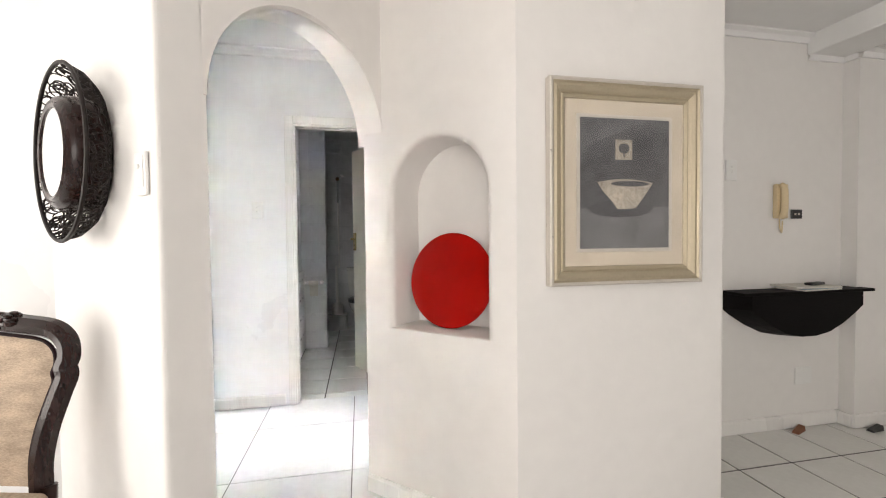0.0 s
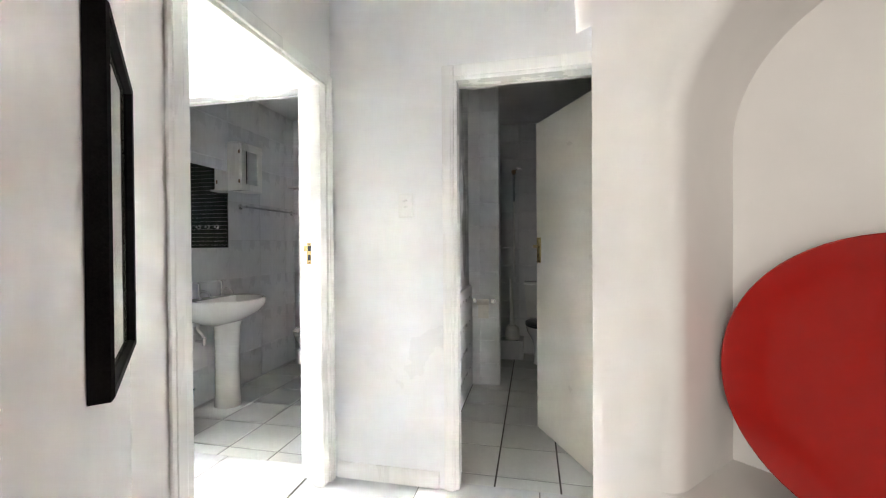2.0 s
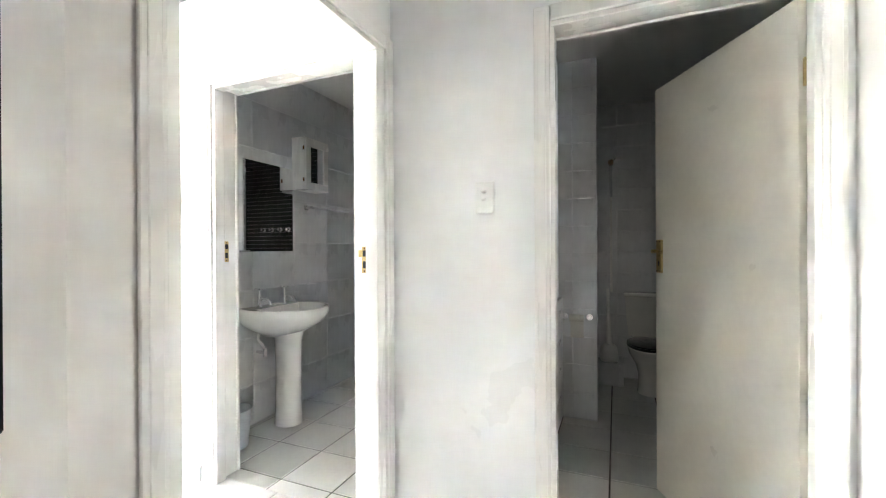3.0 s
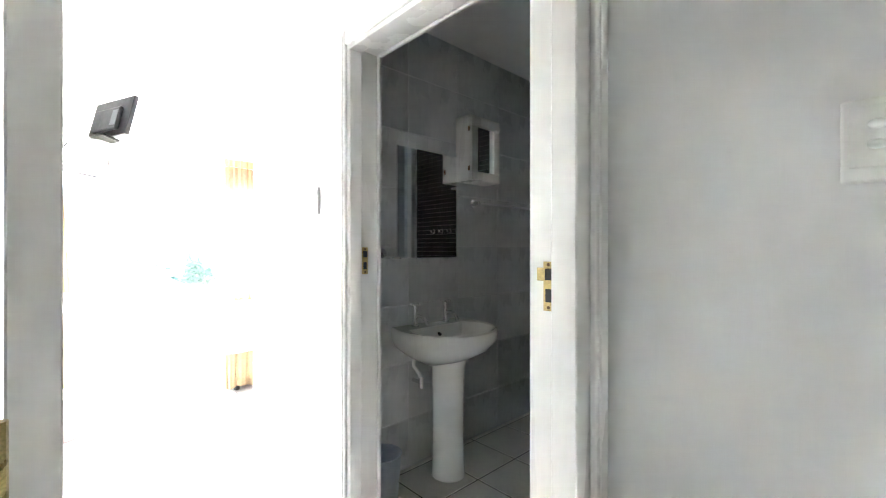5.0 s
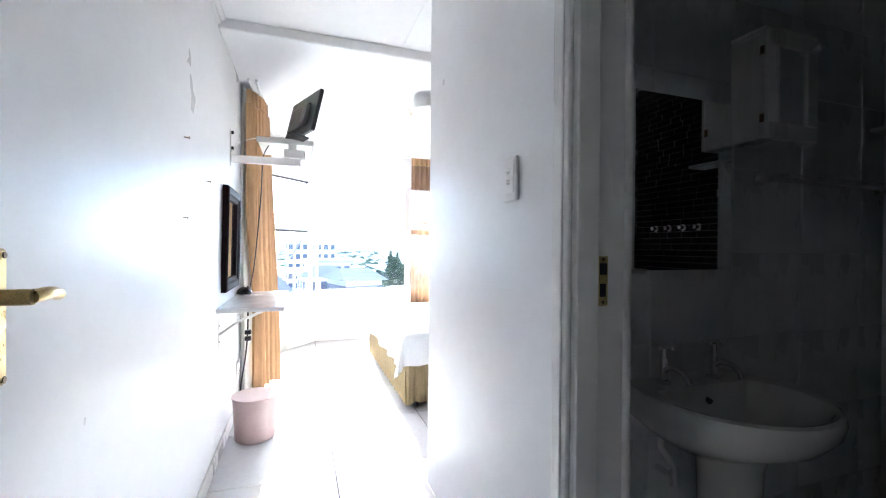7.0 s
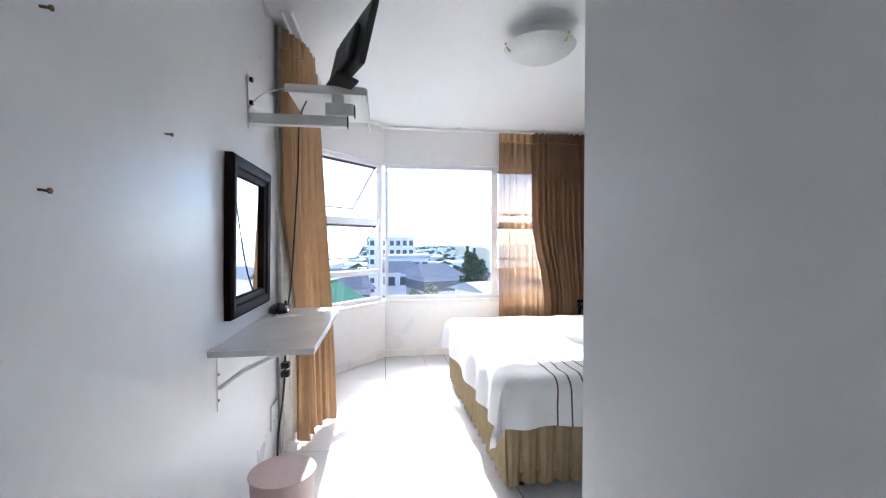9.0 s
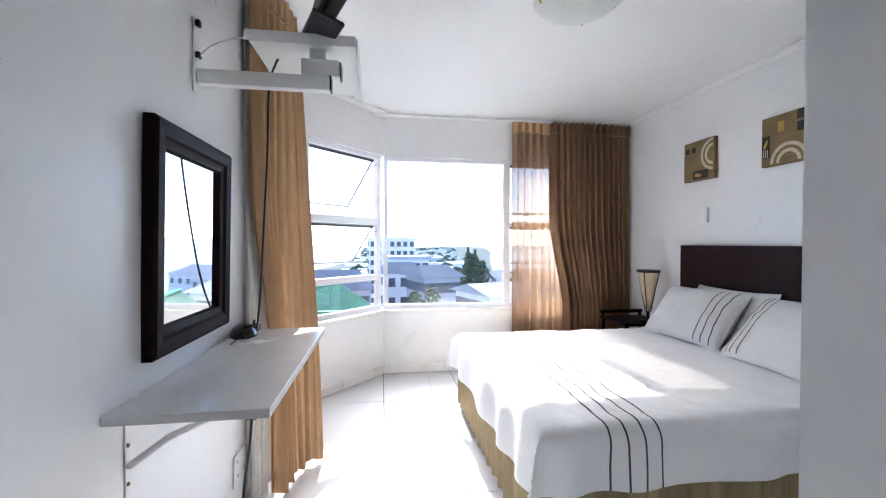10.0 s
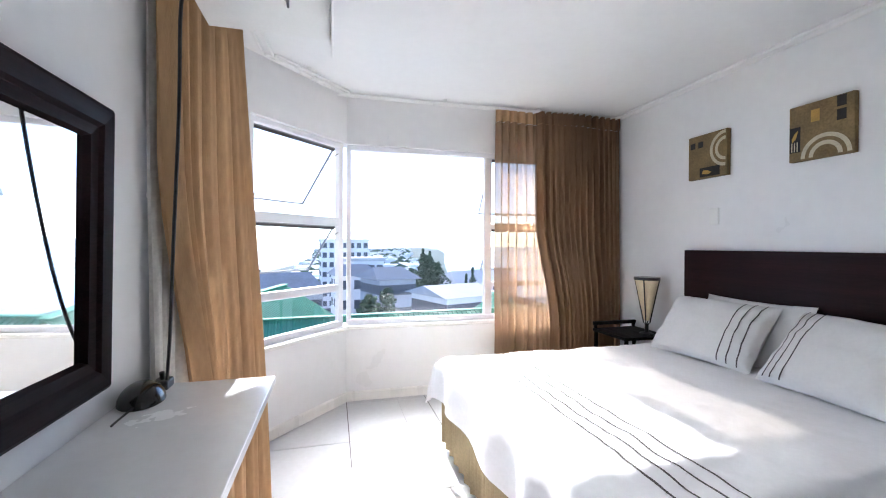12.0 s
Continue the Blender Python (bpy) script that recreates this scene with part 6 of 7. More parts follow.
part("back_frame", bm, CHAIRWOOD, ch, "polished dark carved frame", smooth=True)
bm = bmesh.new()
N = 14
inn = full + [full[-1].lerp(full[0], k / 6) for k in range(1, 6)] + [full[0]]
cols = []
for k in range(N + 1):
    s = k / N
    cols.append([bm.verts.new(back_pt(cen + (p - cen) * (0.90 * (1 - s))) + Vector((0, -0.014 - 0.024 * (1 - (1 - s) ** 2.2), 0))) for p in inn])
for a, b in zip(cols, cols[1:]):
    for i in range(len(inn) - 1):
        bm.faces.new((a[i], a[i + 1], b[i + 1], b[i]))
part("backrest", bm, UPHOLSTERY, ch, "beige chenille backrest", smooth=True)
bm = bmesh.new()
tube(bm, [back_pt(cen + (p - cen) * 0.895) + Vector((0, -0.018, 0)) for p in full], 0.006, 6)
part("piping", bm, DARKWOOD, ch, "dark gimp edging", smooth=True)
bm = bmesh.new()
rnd = random.Random(2)
for k in range(26):
    x = rnd.uniform(-0.075, 0.075)
    bmesh.ops.create_uvsphere(bm, u_segments=8, v_segments=5, radius=rnd.uniform(0.009, 0.017), matrix=Matrix.Translation(back_pt(Vector((x, 0, 0.985 + rnd.uniform(-0.010, 0.020) - 0.9 * x * x))) + Vector((0, rnd.uniform(-0.03, 0.0), 0))) @ Matrix.Diagonal((1.6, 1, 0.7, 1)))
part("carved_crest", bm, CHAIRWOOD, ch, "carved leaf crest", smooth=True)
part("seat", box(-0.25, 0.25, -0.26, 0.215, 0.40, 0.475, bevel=0.035, segs=4), UPHOLSTERY, ch, smooth=True)
part("seat_frame", box(-0.262, 0.262, -0.27, 0.235, 0.335, 0.3995, bevel=0.012, segs=2), CHAIRWOOD, ch)
for x in (-0.205, 0.205):
    part("stile", tube(bmesh.new(), [(x, 0.215, 0.33), (x, 0.232, 0.42), (x * 0.98, 0.238, 0.47)], 0.024, 10), CHAIRWOOD, ch, smooth=True)
    part("leg", tube(bmesh.new(), smooth_line([(x, 0.215, 0.335), (x, 0.25, 0.18), (x, 0.31, 0.002)], 5), 0.02, 10), CHAIRWOOD, ch, smooth=True)
    part("leg", tube(bmesh.new(), smooth_line([(x, -0.225, 0.335), (x * 1.08, -0.26, 0.22), (x, -0.235, 0.09), (x * 1.04, -0.255, 0.002)], 5), 0.022, 10), CHAIRWOOD, ch, smooth=True)

# ---- entrance ----
sf = thing("half_moon_shelf", pose(2.81, 2.358, 0.0), "black half-moon wall shelf in the entrance", "shelf")
bm = bmesh.new()
pts = [(-0.47, 0.875), (-0.47, 0.785), (-0.40, 0.735), (-0.30, 0.675), (-0.18, 0.622), (-0.06, 0.600), (0.06, 0.600), (0.18, 0.622), (0.30, 0.675), (0.40, 0.735), (0.47, 0.785), (0.47, 0.875)]
vs0, vs1 = [bm.verts.new((x, -0.002, z)) for x, z in pts], [bm.verts.new((x * 0.86, -0.15, 0.875 - (0.875 - z) * 0.92)) for x, z in pts]
for i in range(len(pts)):
    j = (i + 1) % len(pts)
    bm.faces.new((vs0[i], vs0[j], vs1[j], vs1[i]))
bm.faces.new(vs0)
bm.faces.new(vs1[::-1])
part("bowl", bm, BLACKWOOD, sf, "black curved apron")
part("top", box(-0.475, 0.475, -0.165, -0.001, 0.8755, 0.893, bevel=0.003), BLACKWOOD, sf)
for k, (x, y, r, w, ma, lb) in enumerate(((2.87, 2.265, 4, 0.15, BLUEPAPER, "blue-edged magazine lying on the shelf"), (2.85, 2.265, -3, 0.155, PAPER, "pale magazine on top of the pile"))):
    mg = thing("magazine", pose(x, y, 0.8945 + 0.013 * k, 0, 0, r), lb, "magazine", "magazines on the shelf")
    part("pages", box(-w, w, -0.085, 0.085, 0.0008, 0.0105), PAPER, mg)
    part("cover", box(-w - 0.002, w + 0.002, -0.087, 0.087, 0.0107, 0.0122), ma, mg)
rc = thing("remote_control", pose(2.90, 2.25, 0.9205, 0, 0, 10), "small dark remote control on the magazines", "remote")
part("casing", box(-0.07, 0.07, -0.02, 0.02, 0, 0.016, bevel=0.006, segs=2), BLACK, rc, smooth=True)
ic = thing("intercom_phone", pose(2.755, 2.358, 1.43), "cream intercom handset on the entrance wall", "phone")
part("base", box(-0.045, 0.045, -0.028, 0.0, -0.105, 0.105, bevel=0.008, segs=2), CREAM, ic, smooth=True)
part("handset", tube(bmesh.new(), smooth_line([(-0.018, -0.034, 0.098), (-0.018, -0.052, 0.075), (-0.018, -0.056, 0.0), (-0.018, -0.052, -0.075), (-0.018, -0.034, -0.10)], 6), 0.018, 10), CREAM, ic, "cream handset", smooth=True)
part("cord", tube(bmesh.new(), smooth_line([(-0.015, -0.02, -0.105), (-0.01, -0.02, -0.16), (0.01, -0.015, -0.19), (0.015, -0.015, -0.12)], 6), 0.004, 6), CREAM, ic)
bxp = thing("intercom_plate", pose(2.888, 2.359, 1.352), "small black plate beside the intercom", "plate")
part("face_plate", box(-0.040, 0.040, -0.010, 0.0, -0.028, 0.028, bevel=0.002), BLACK, bxp)
for x in (-0.015, 0.012):
    part("button", box(x - 0.006, x + 0.006, -0.0125, -0.0103, -0.006, 0.006), SILVER, bxp)
switch_plate("light_switch", pose(2.402, 2.359, 1.615), (0.02, -0.01), "white double switch on the entrance wall")
dbd = thing("distribution_board", pose(3.63, 2.269, 1.80), "white electrical board on the entrance pier", "electrical board")
part("box", box(-0.15, 0.15, -0.075, 0.0, -0.13, 0.20, bevel=0.006, segs=2), WHITE, dbd)
part("cover", box(-0.13, 0.13, -0.082, -0.0755, -0.11, 0.18, bevel=0.003), mat("grey_cover", (0.45, 0.46, 0.46), 0.3), dbd, "grey hinged cover")
nb = thing("notice_card", pose(3.60, 2.268, 1.44), "white notice card with dark bars on the pier", "notice")
part("card", box(-0.12, 0.12, -0.004, 0.0, -0.17, 0.17), PAPER, nb)
part("dark_bar", box(-0.05, 0.06, -0.0055, -0.0042, 0.03, 0.12), BLACK, nb)
part("orange_patch", box(-0.10, -0.02, -0.0055, -0.0042, -0.05, 0.03), mat("orange_print", (0.45, 0.17, 0.05), 0.7), nb)
ap = thing("access_cover", pose(2.96, 2.359, 0.33), "white blank cover plate low on the entrance wall", "cover plate")
part("plate", box(-0.065, 0.065, -0.006, 0.0, -0.055, 0.055, bevel=0.002), WHITE, ap)
for x, y, rz, ma, lb, nm in ((2.86, 2.30, 20, mat("brown_wood_scrap", (0.20, 0.08, 0.04), 0.7), "small brown wooden door wedge on the entrance floor", "door_wedge"), (3.33, 2.21, 5, BLACK, "small black object on the entrance floor", "door_stop"), (3.52, 2.20, 30, bpy.data.materials["brown_wood_scrap"], "small dark brown wedge on the entrance floor", "door_wedge")):
    ob = thing(nm, pose(x, y, 0.0015, 0, 0, rz), lb, "door stop")
    bm = bmesh.new()
    vs = [bm.verts.new(v) for v in ((-0.05, -0.018, 0), (0.05, -0.018, 0), (0.05, 0.018, 0), (-0.05, 0.018, 0), (0.045, -0.016, 0.032), (0.045, 0.016, 0.032), (-0.045, -0.016, 0.012), (-0.045, 0.016, 0.012))]
    for q in ((0, 3, 2, 1), (0, 1, 4, 6), (3, 7, 5, 2), (1, 2, 5, 4), (0, 6, 7, 3), (6, 4, 5, 7)):
        bm.faces.new([vs[i] for i in q])
    part("body", bm, ma, ob)

# ---- outside: a steep seaside town seen from an upper floor ----
GZ = -19.0  # street level below this storey
SEA = mat("bright_sea", (0.34, 0.44, 0.50), 0.25, vary=0.06, scale=0.02)
LAND = mat("hazy_land", (0.10, 0.135, 0.13), 0.9, vary=0.4, scale=0.03, spec=0.05)
ASPHALT = mat("town_ground", (0.12, 0.125, 0.12), 0.9, vary=0.4, scale=0.05, spec=0.05)
# walls and slate lifted and tinted blue: distant haze put into their colour
RENDER_W = mat("white_render_hazed", (0.74, 0.75, 0.78), 0.9, vary=0.10, scale=0.4, spec=0.1)
RENDER_G = mat("grey_render_hazed", (0.42, 0.45, 0.50), 0.9, vary=0.10, scale=0.4, spec=0.1)
SLATE = mat("blue_grey_roof_hazed", (0.16, 0.19, 0.24), 0.9, vary=0.2, scale=0.6, spec=0.05)
PALE_ROOF = mat("pale_sheet_roof", (0.45, 0.46, 0.49), 0.8, vary=0.12, scale=0.5, spec=0.1)
GREEN_ROOF = mat("green_painted_sheet", (0.10, 0.30, 0.20), 0.7, vary=0.15, scale=0.8, spec=0.1)
WINDOWS = mat("far_window_glass", (0.06, 0.075, 0.10), 0.45, vary=0.2, scale=1)
LEAF = mat("dull_leaves", (0.075, 0.115, 0.065), 0.9, vary=0.4, scale=0.8)
BARK = mat("dull_bark", (0.09, 0.07, 0.05), 0.9, vary=0.3, scale=3)

setting("ground", box(-260, 60, -140, 74, GZ - 1, GZ), ASPHALT, "town ground far below the window", "ground")
bm = bmesh.new()
pts = [(-4600, -3500), (-4600, 4200), (60, 4200), (60, -3500)]
vs = [bm.verts.new((x, y, GZ - 1.2)) for x, y in pts]
bm.faces.new(vs)
setting("water", bm, SEA, "bright sea reaching to the horizon", "sea")
bm = bmesh.new()
coast = [(-250, -60), (-420, -40), (-700, -20), (-1500, 60), (-2600, 300), (-2900, 650), (-1900, 480), (-1000, 270), (-500, 135), (-250, 72)]
prism(bm, coast, GZ - 1.1, GZ - 0.6)
setting("ground_headland", bm, LAND, "hazy green headland running out along the bay", "land")
bm = bmesh.new()
rnd = random.Random(31)
for k in range(420):
    t = rnd.random()
    x = -200 - 1500 * t ** 1.3
    y = abs(x) * (-0.05 + 0.29 * rnd.random() ** 1.6) * (1.0 if x > -500 else 0.75)
    w, h = rnd.uniform(4, 12), rnd.uniform(2.5, 6)
    bx(bm, x - w / 2, x + w / 2, y - w * 0.7, y + w * 0.7, GZ - 0.6, GZ + h)
tagged(new("far_houses", mesh("far_houses", bm, RENDER_W)), "many small pale houses of the far town", "houses", kind="stuff")
bm = bmesh.new()
for k in range(700):
    t = rnd.random()
    x = -150 - 1500 * t ** 1.3
    y = abs(x) * (-0.05 + 0.29 * rnd.random() ** 1.6) * (1.0 if x > -500 else 0.75)
    r = rnd.uniform(2, 5)
    bmesh.ops.create_icosphere(bm, subdivisions=1, radius=r, matrix=Matrix.Translation((x, y, GZ + r * 0.5)) @ Matrix.Diagonal((1, 1.3, rnd.uniform(0.6, 1.1), 1)))
for v in bm.verts:
    v.co += Vector((noise.noise(v.co * 0.7), noise.noise(v.co * 0.7 + Vector((9, 0, 0))), noise.noise(v.co * 0.7 + Vector((0, 9, 0))))) * 1.2
tagged(new("far_trees", mesh("far_trees", bm, LEAF)), "dark tree clumps among the far houses", "trees", kind="stuff")


def building(m, w, d, h, floors, bays, wall_mat, roof, roof_mat, label, win_w=1.3, win_h=1.5):
    """A block with recessed-looking window panes, each a mesh of its own, and a flat, hipped or gabled roof. Local +x faces the bedroom."""
    ob = thing("apartment_building", m, label, "building", "town buildings")
    part("wall", box(-w / 2, w / 2, -d / 2, d / 2, 0, h), wall_mat, ob)
    if roof == "flat":
        part("roof", box(-w / 2 - 0.3, w / 2 + 0.3, -d / 2 - 0.3, d / 2 + 0.3, h + 0.01, h + 0.7), roof_mat, ob)
    else:
        bm = bmesh.new()
        o, rz = 0.8, min(w, d) * (0.28 if roof == "hip" else 0.16)
        inset = d * 0.22 if roof == "hip" else 0.0
        b = [bm.verts.new(v) for v in ((-w / 2 - o, -d / 2 - o, h), (w / 2 + o, -d / 2 - o, h), (w / 2 + o, d / 2 + o, h), (-w / 2 - o, d / 2 + o, h), (0, -d / 2 - o + inset, h + rz), (0, d / 2 + o - inset, h + rz))]
        for q in ((0, 1, 4), (1, 2, 5, 4), (2, 3, 5), (3, 0, 4, 5), (0, 3, 2, 1)):
            bm.faces.new([b[i] for i in q])
        part("roof", bm, roof_mat, ob)
    fh = h / floors
    me = mesh("window", bx(box(-0.04, 0.03, -win_w / 2, win_w / 2, -win_h / 2, win_h / 2), -0.05, 0.10, -win_w / 2 - 0.12, win_w / 2 + 0.12, -win_h / 2 - 0.16, -win_h / 2 - 0.02), WINDOWS)
    for f in range(floors):
        for k in range(bays):
            y = -d / 2 + d * (k + 0.5) / bays
            wv = new("window", me)
            wv.parent = ob
            wv.location = (w / 2 + 0.02, y, fh * (f + 0.55))
    nb = max(2, int(bays * w / d))
    me2 = mesh("window", box(-win_w / 2, win_w / 2, -0.04, 0.03, -win_h / 2, win_h / 2), WINDOWS)
    for f in range(floors):
        for k in range(nb):
            wv = new("window", me2)
            wv.parent = ob
            wv.location = (-w / 2 + w * (k + 0.5) / nb, -d / 2 - 0.001, fh * (f + 0.55))
    return ob


building(pose(-150, 6.0, GZ, 0, 0, 4), 18, 15, 21.5, 7, 7, RENDER_W, "flat", RENDER_W, "tall white apartment block with rows of windows")
building(pose(-98, 8.6, GZ, 0, 0, 4), 10, 9, 16.8, 5, 5, RENDER_W, "flat", PALE_ROOF, "white office block with a flat roof")
building(pose(-64, -3.8, GZ, 0, 0, 6), 9, 10, 14.0, 4, 6, RENDER_G, "hip", SLATE, "long grey building with a slate hipped roof")
building(pose(-74, 11.8, GZ, 0, 0, 18), 8, 6.5, 14.8, 4, 5, RENDER_G, "hip", SLATE, "grey apartment house with a blue-grey hipped roof")
building(pose(-55, 17.6, GZ, 0, 0, 20), 8, 7, 14.2, 4, 6, RENDER_W, "gable", PALE_ROOF, "pale building with a wide sheet-metal roof")
building(pose(-86, 6.6, GZ, 0, 0, 12), 7, 7, 14.6, 4, 3, RENDER_W, "hip", SLATE, "small white house with a grey roof")
building(pose(-120, 40, GZ, 0, 0, 25), 12, 16, 9.5, 3, 6, RENDER_W, "hip", PALE_ROOF, "pale house with a sheet roof by the bay")
building(pose(-150, 58, GZ, 0, 0, 25), 12, 20, 8.0, 2, 6, RENDER_W, "hip", PALE_ROOF, "pale long house by the bay")
building(pose(-95, -22, GZ, 0, 0, 0), 16, 14, 13.0, 4, 5, RENDER_W, "hip", SLATE, "pale building with a grey roof near the sea")
building(pose(-44, -30, GZ, 0, 0, -20), 18, 30, 9.0, 3, 8, RENDER_G, "flat", SLATE, "low flat-roofed blue-grey building near the sea")


def sheet_roof(m, length, half, pitch, label, gable_mat=RENDER_W):
    """A ribbed green sheet-metal gable roof: local y along the ridge."""
    ob = thing("green_roof", m, label, "roof", "green roofs")
    drop = half * math.tan(radians(pitch))
    for s in (-1, 1):
        bm = bmesh.new()
        n = int(length / 0.22)
        for i in range(n):
            y0 = -length / 2 + length * i / n
            e = length / n
            prof = [(y0, 0), (y0 + e * 0.55, 0), (y0 + e * 0.65, 0.05), (y0 + e * 0.9, 0.05), (y0 + e, 0)]
            rows = [[bm.verts.new((s * t * half, y, -t * drop + z)) for y, z in prof] for t in (0, 1)]
            for k in range(4):
                bm.faces.new((rows[0][k], rows[0][k + 1], rows[1][k + 1], rows[1][k]))
        part("roof_slope", bm, GREEN_ROOF, ob, "ribbed green sheets")
    part("ridge_cap", bx(bmesh.new(), -0.18, 0.18, -length / 2, length / 2, 0.03, 0.09, bevel=0.02), GREEN_ROOF, ob)
    bm = bmesh.new()
    for y in (-length / 2 + 0.3, length / 2 - 0.3):
        vs = [bm.verts.new(v) for v in ((-half + 0.3, y, -drop), (half - 0.3, y, -drop), (0, y, -0.1))]
        bm.faces.new(vs)
    part("gable", bm, gable_mat, ob)
    part("wall", box(-half + 0.35, half - 0.35, -length / 2 + 0.31, length / 2 - 0.31, GZ - m.translation.z, -drop - 0.02), gable_mat, ob)
    return ob


sheet_roof(pose(-21.5, 9.5, -1.62, 0, 0, 4), 20.0, 4.2, 26, "long ribbed green metal roof just below the window")
sheet_roof(pose(-24.0, -0.6, -0.95, 0, 0, 78), 9.0, 3.2, 32, "ribbed green metal gable across the long roof")
sheet_roof(pose(-15.0, -8.5, -1.2, 0, 0, 95), 16.0, 3.8, 24, "ribbed green metal roof towards the sea")
sheet_roof(pose(-22.0, 11.0, -1.3, 0, 0, 80), 6.0, 1.6, 38, "small green metal gable roof")


def tree(m, h, r, conifer, label, seed):
    """A tapered trunk with limbs and a crown of many small leaf clumps."""
    rnd = random.Random(seed)
    ob = thing("tree", m, label, "tree", "town trees")
    bm = rod(bmesh.new(), (0, 0, 0), (0, 0, h * 0.8), r * 0.09, r * 0.03, n=7)
    for k in range(7):
        a, z = rnd.uniform(0, 6.28), h * rnd.uniform(0.35, 0.7)
        rod(bm, (0, 0, z), (r * 0.7 * math.cos(a), r * 0.7 * math.sin(a), z + h * 0.12), r * 0.04, r * 0.012, n=5)
    part("trunk", bm, BARK, ob)
    verts, faces = [], []
    for k in range(1500):
        t = rnd.random()
        z = h * (0.22 + 0.78 * t)
        rr = r * ((1 - t) ** 0.8 * (0.75 + 0.35 * math.sin(t * 40))) if conifer else r * math.sqrt(max(0.02, 1 - (2 * t - 1) ** 2)) * (0.7 + 0.3 * math.sin(9 * t + 3))
        a, q = rnd.uniform(0, 6.28), rr * math.sqrt(rnd.random())
        c = Vector((q * math.cos(a), q * math.sin(a), z))
        s = r * rnd.uniform(0.05, 0.13)
        i = len(verts)
        for _ in range(4):
            verts.append(c + Vector((rnd.uniform(-s, s), rnd.uniform(-s, s), rnd.uniform(-s, s) * 0.7)))
        faces += [(i, i + 1, i + 2), (i, i + 2, i + 3), (i + 1, i + 2, i + 3)]
    me = bpy.data.meshes.new("crown")
    me.from_pydata(verts, [], faces)
    me.materials.append(LEAF)
    cr = new("crown", me)
    cr.parent = ob
    return ob


for k, (x, y, h, r, con, lb) in enumerate(((-96, 22.5, 15.8, 2.6, True, "tall dark pine in the town"), (-98, 25.5, 16.6, 2.6, True, "tall dark pine in the town"), (-104, 28, 16.0, 4.0, False, "dark round tree among the houses"), (-70, 24.5, 15.5, 2.0, True, "dark pine beside the pale building"), (-72, 26.3, 16.5, 2.2, True, "dark pine beside the pale building"),
                                          (-46, 6.4, 15.2, 3.8, False, "round green tree below the grey house"), (-52, 9.0, 15.2, 3.6, False, "round green tree below the grey house"), (-46, 1.2, 14.6, 2.6, False, "round green tree between the roofs"), (-60, 14.2, 14.4, 2.0, False, "round tree beside the pale building"), (-110, 26.5, 17.5, 5.0, False, "dark round tree among the houses"), (-88, 18.5, 15.5, 3.4, False, "dark round tree behind the grey house"), (-80, 19.5, 14.8, 3.0, False, "dark round tree behind the grey house"), (-92, 15.5, 15.5, 3.0, False, "dark round tree behind the grey house"), (-150, 34, 19, 4.0, True, "far dark pine on the slope"), (-152, 37, 18, 4.0, True, "far dark pine on the slope"))):
    tree(pose(x, y, GZ), h, r, con, lb, k + 50)

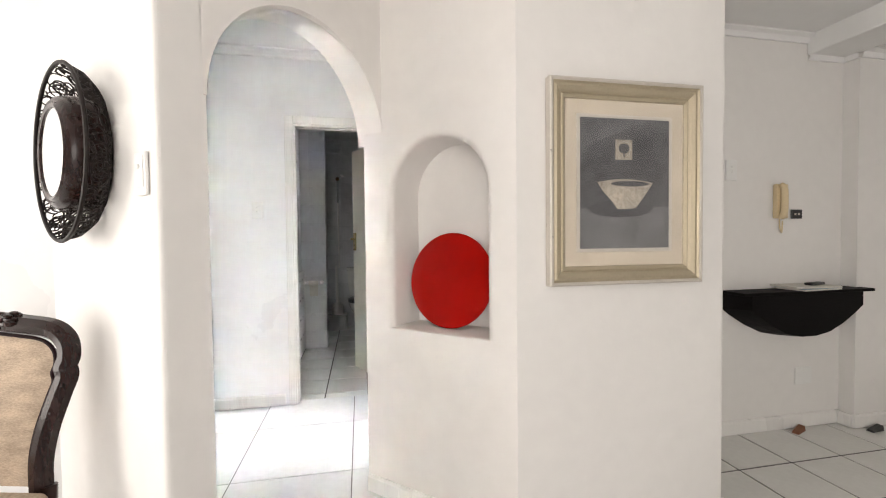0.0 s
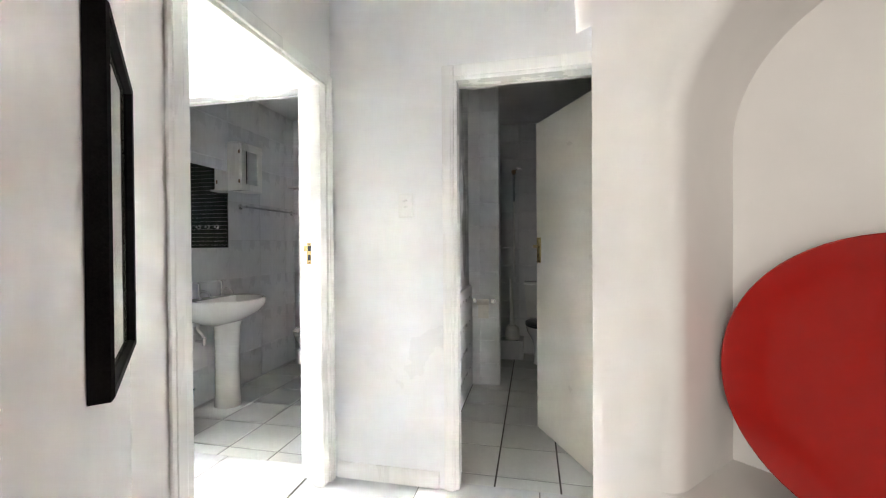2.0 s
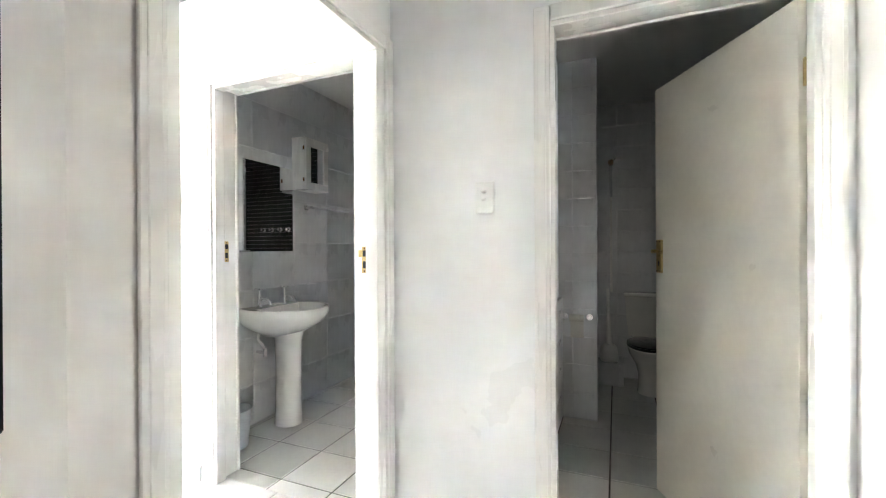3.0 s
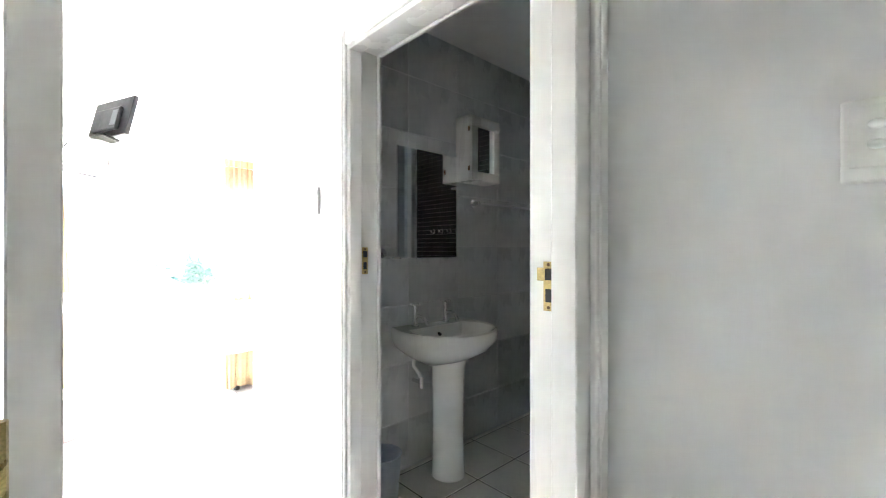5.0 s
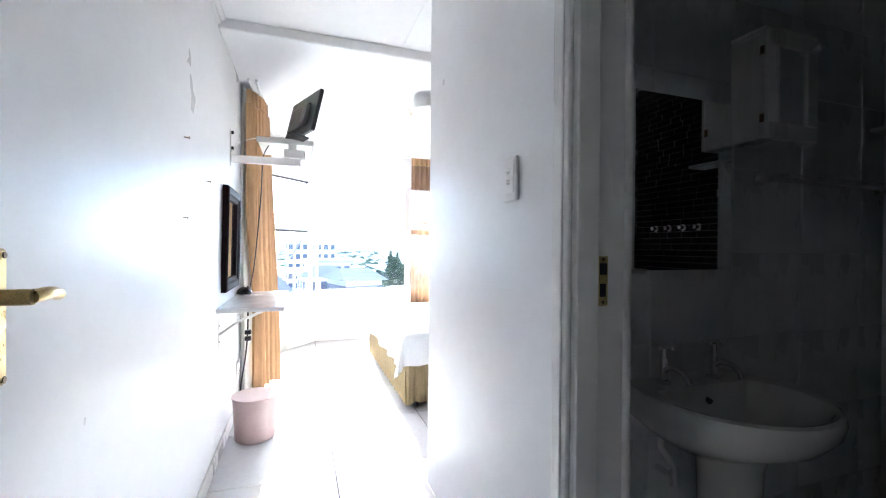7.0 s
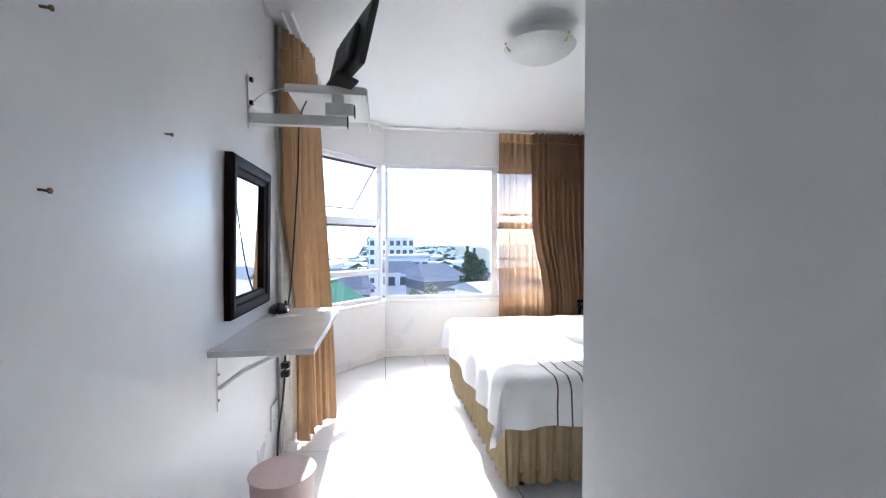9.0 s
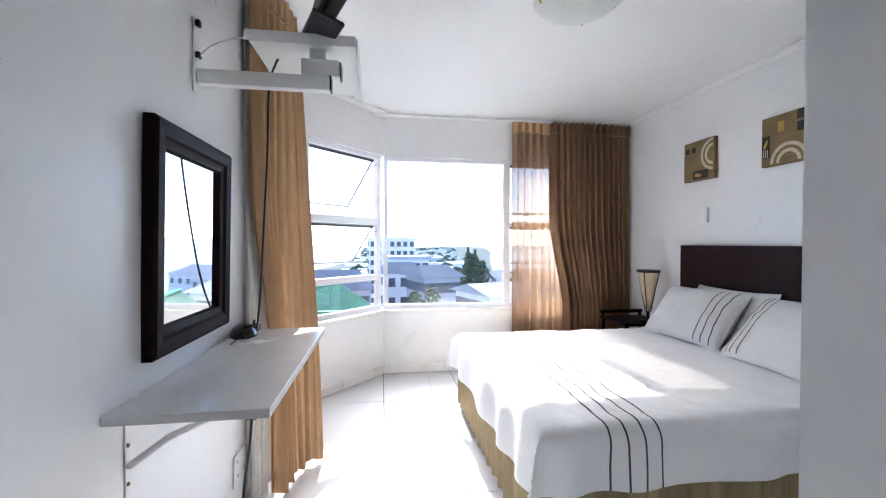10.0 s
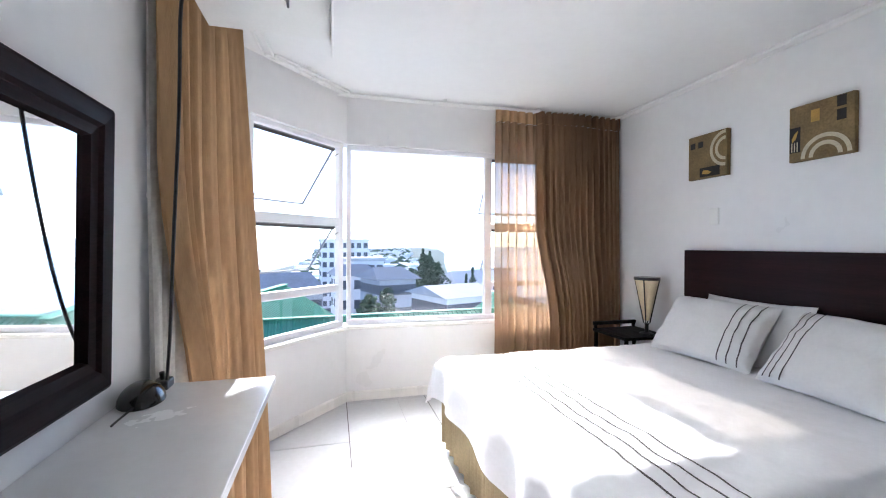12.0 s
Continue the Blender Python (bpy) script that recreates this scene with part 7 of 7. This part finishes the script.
# ---- floors: a bed of grout with every tile laid on it ----
def tiled(name, rect, pitch, x0, y0, joint, tile_mat, grout, label):
    ax, bx_, ay, by = rect
    ob = tagged(new(name, mesh(name, box(ax, bx_, ay, by, -0.12, -0.004), grout)), label, "floor", kind="structure")
    cache = {}
    i0, i1 = math.floor((ax - x0) / pitch), math.ceil((bx_ - x0) / pitch)
    j0, j1 = math.floor((ay - y0) / pitch), math.ceil((by - y0) / pitch)
    h = joint / 2
    for i in range(i0, i1):
        for j in range(j0, j1):
            a, b = max(ax, x0 + i * pitch + h), min(bx_, x0 + (i + 1) * pitch - h)
            c, d = max(ay, y0 + j * pitch + h), min(by, y0 + (j + 1) * pitch - h)
            if b - a < 0.02 or d - c < 0.02:
                continue
            key = (round(b - a, 3), round(d - c, 3))
            if key not in cache:
                bm = bmesh.new()
                w, l, e = key[0] / 2, key[1] / 2, 0.0015
                lo = [bm.verts.new((s * w, t * l, -0.006)) for s, t in ((-1, -1), (1, -1), (1, 1), (-1, 1))]
                mi = [bm.verts.new((s * w, t * l, -e)) for s, t in ((-1, -1), (1, -1), (1, 1), (-1, 1))]
                hi = [bm.verts.new((s * (w - e), t * (l - e), 0)) for s, t in ((-1, -1), (1, -1), (1, 1), (-1, 1))]
                for q in range(4):
                    bm.faces.new((lo[q], lo[(q + 1) % 4], mi[(q + 1) % 4], mi[q]))
                    bm.faces.new((mi[q], mi[(q + 1) % 4], hi[(q + 1) % 4], hi[q]))
                bm.faces.new(hi)
                cache[key] = mesh("tile", bm, tile_mat)
            t = new("tile", cache[key])
            t.parent = ob
            t.location = ((a + b) / 2, (c + d) / 2, 0)
    return ob


tiled("floor_hall", (-1.07, 1.60, 1.0, 3.525), 0.605, -0.455, 3.07, 0.005, FLOOR_TILE, GROUT_MID, "large white polished floor tiles of the hall")
tiled("floor_bedroom", (-7.35, -1.071, 2.30, 3.525), 0.685, -6.44, 3.09, 0.006, FLOOR_TILE, GROUT_MID, "large white polished bedroom floor tiles")
tiled("floor_bedroom_bay", (-7.35, -3.10, 3.526, 5.72), 0.685, -6.44, 3.09, 0.006, FLOOR_TILE, GROUT_MID, "large white polished bedroom floor tiles")
tiled("floor_washroom", (-2.43, -0.56, 3.526, 5.52), 0.335, -1.72, 3.965, 0.009, SMALL_TILE, GROUT_DARK, "white square washroom tiles with dark joints")
tiled("floor_wc", (-0.43, 0.91, 3.526, 6.21), 0.33, -0.075, 3.955, 0.009, SMALL_TILE, GROUT_DARK, "white square washroom tiles with dark joints")
tiled("floor_entrance", (1.601, 4.31, 0.9, 2.37), 0.335, 2.47, 2.03, 0.011, SMALL_TILE, GROUT_DARK, "white square entrance tiles with dark joints")
setting("floor_living", box(-3.74, 1.60, -3.34, 0.999, -0.12, -0.001), FLOOR_TILE, "white living room floor", "floor")
setting("floor_living_corner", box(-3.74, -1.071, 1.0, 2.299, -0.12, -0.001), FLOOR_TILE, "white living room floor by the slanting wall", "floor")
setting("floor_living_rear", box(1.601, 4.44, -3.34, 0.899, -0.12, -0.001), FLOOR_TILE, "white entrance floor", "floor")
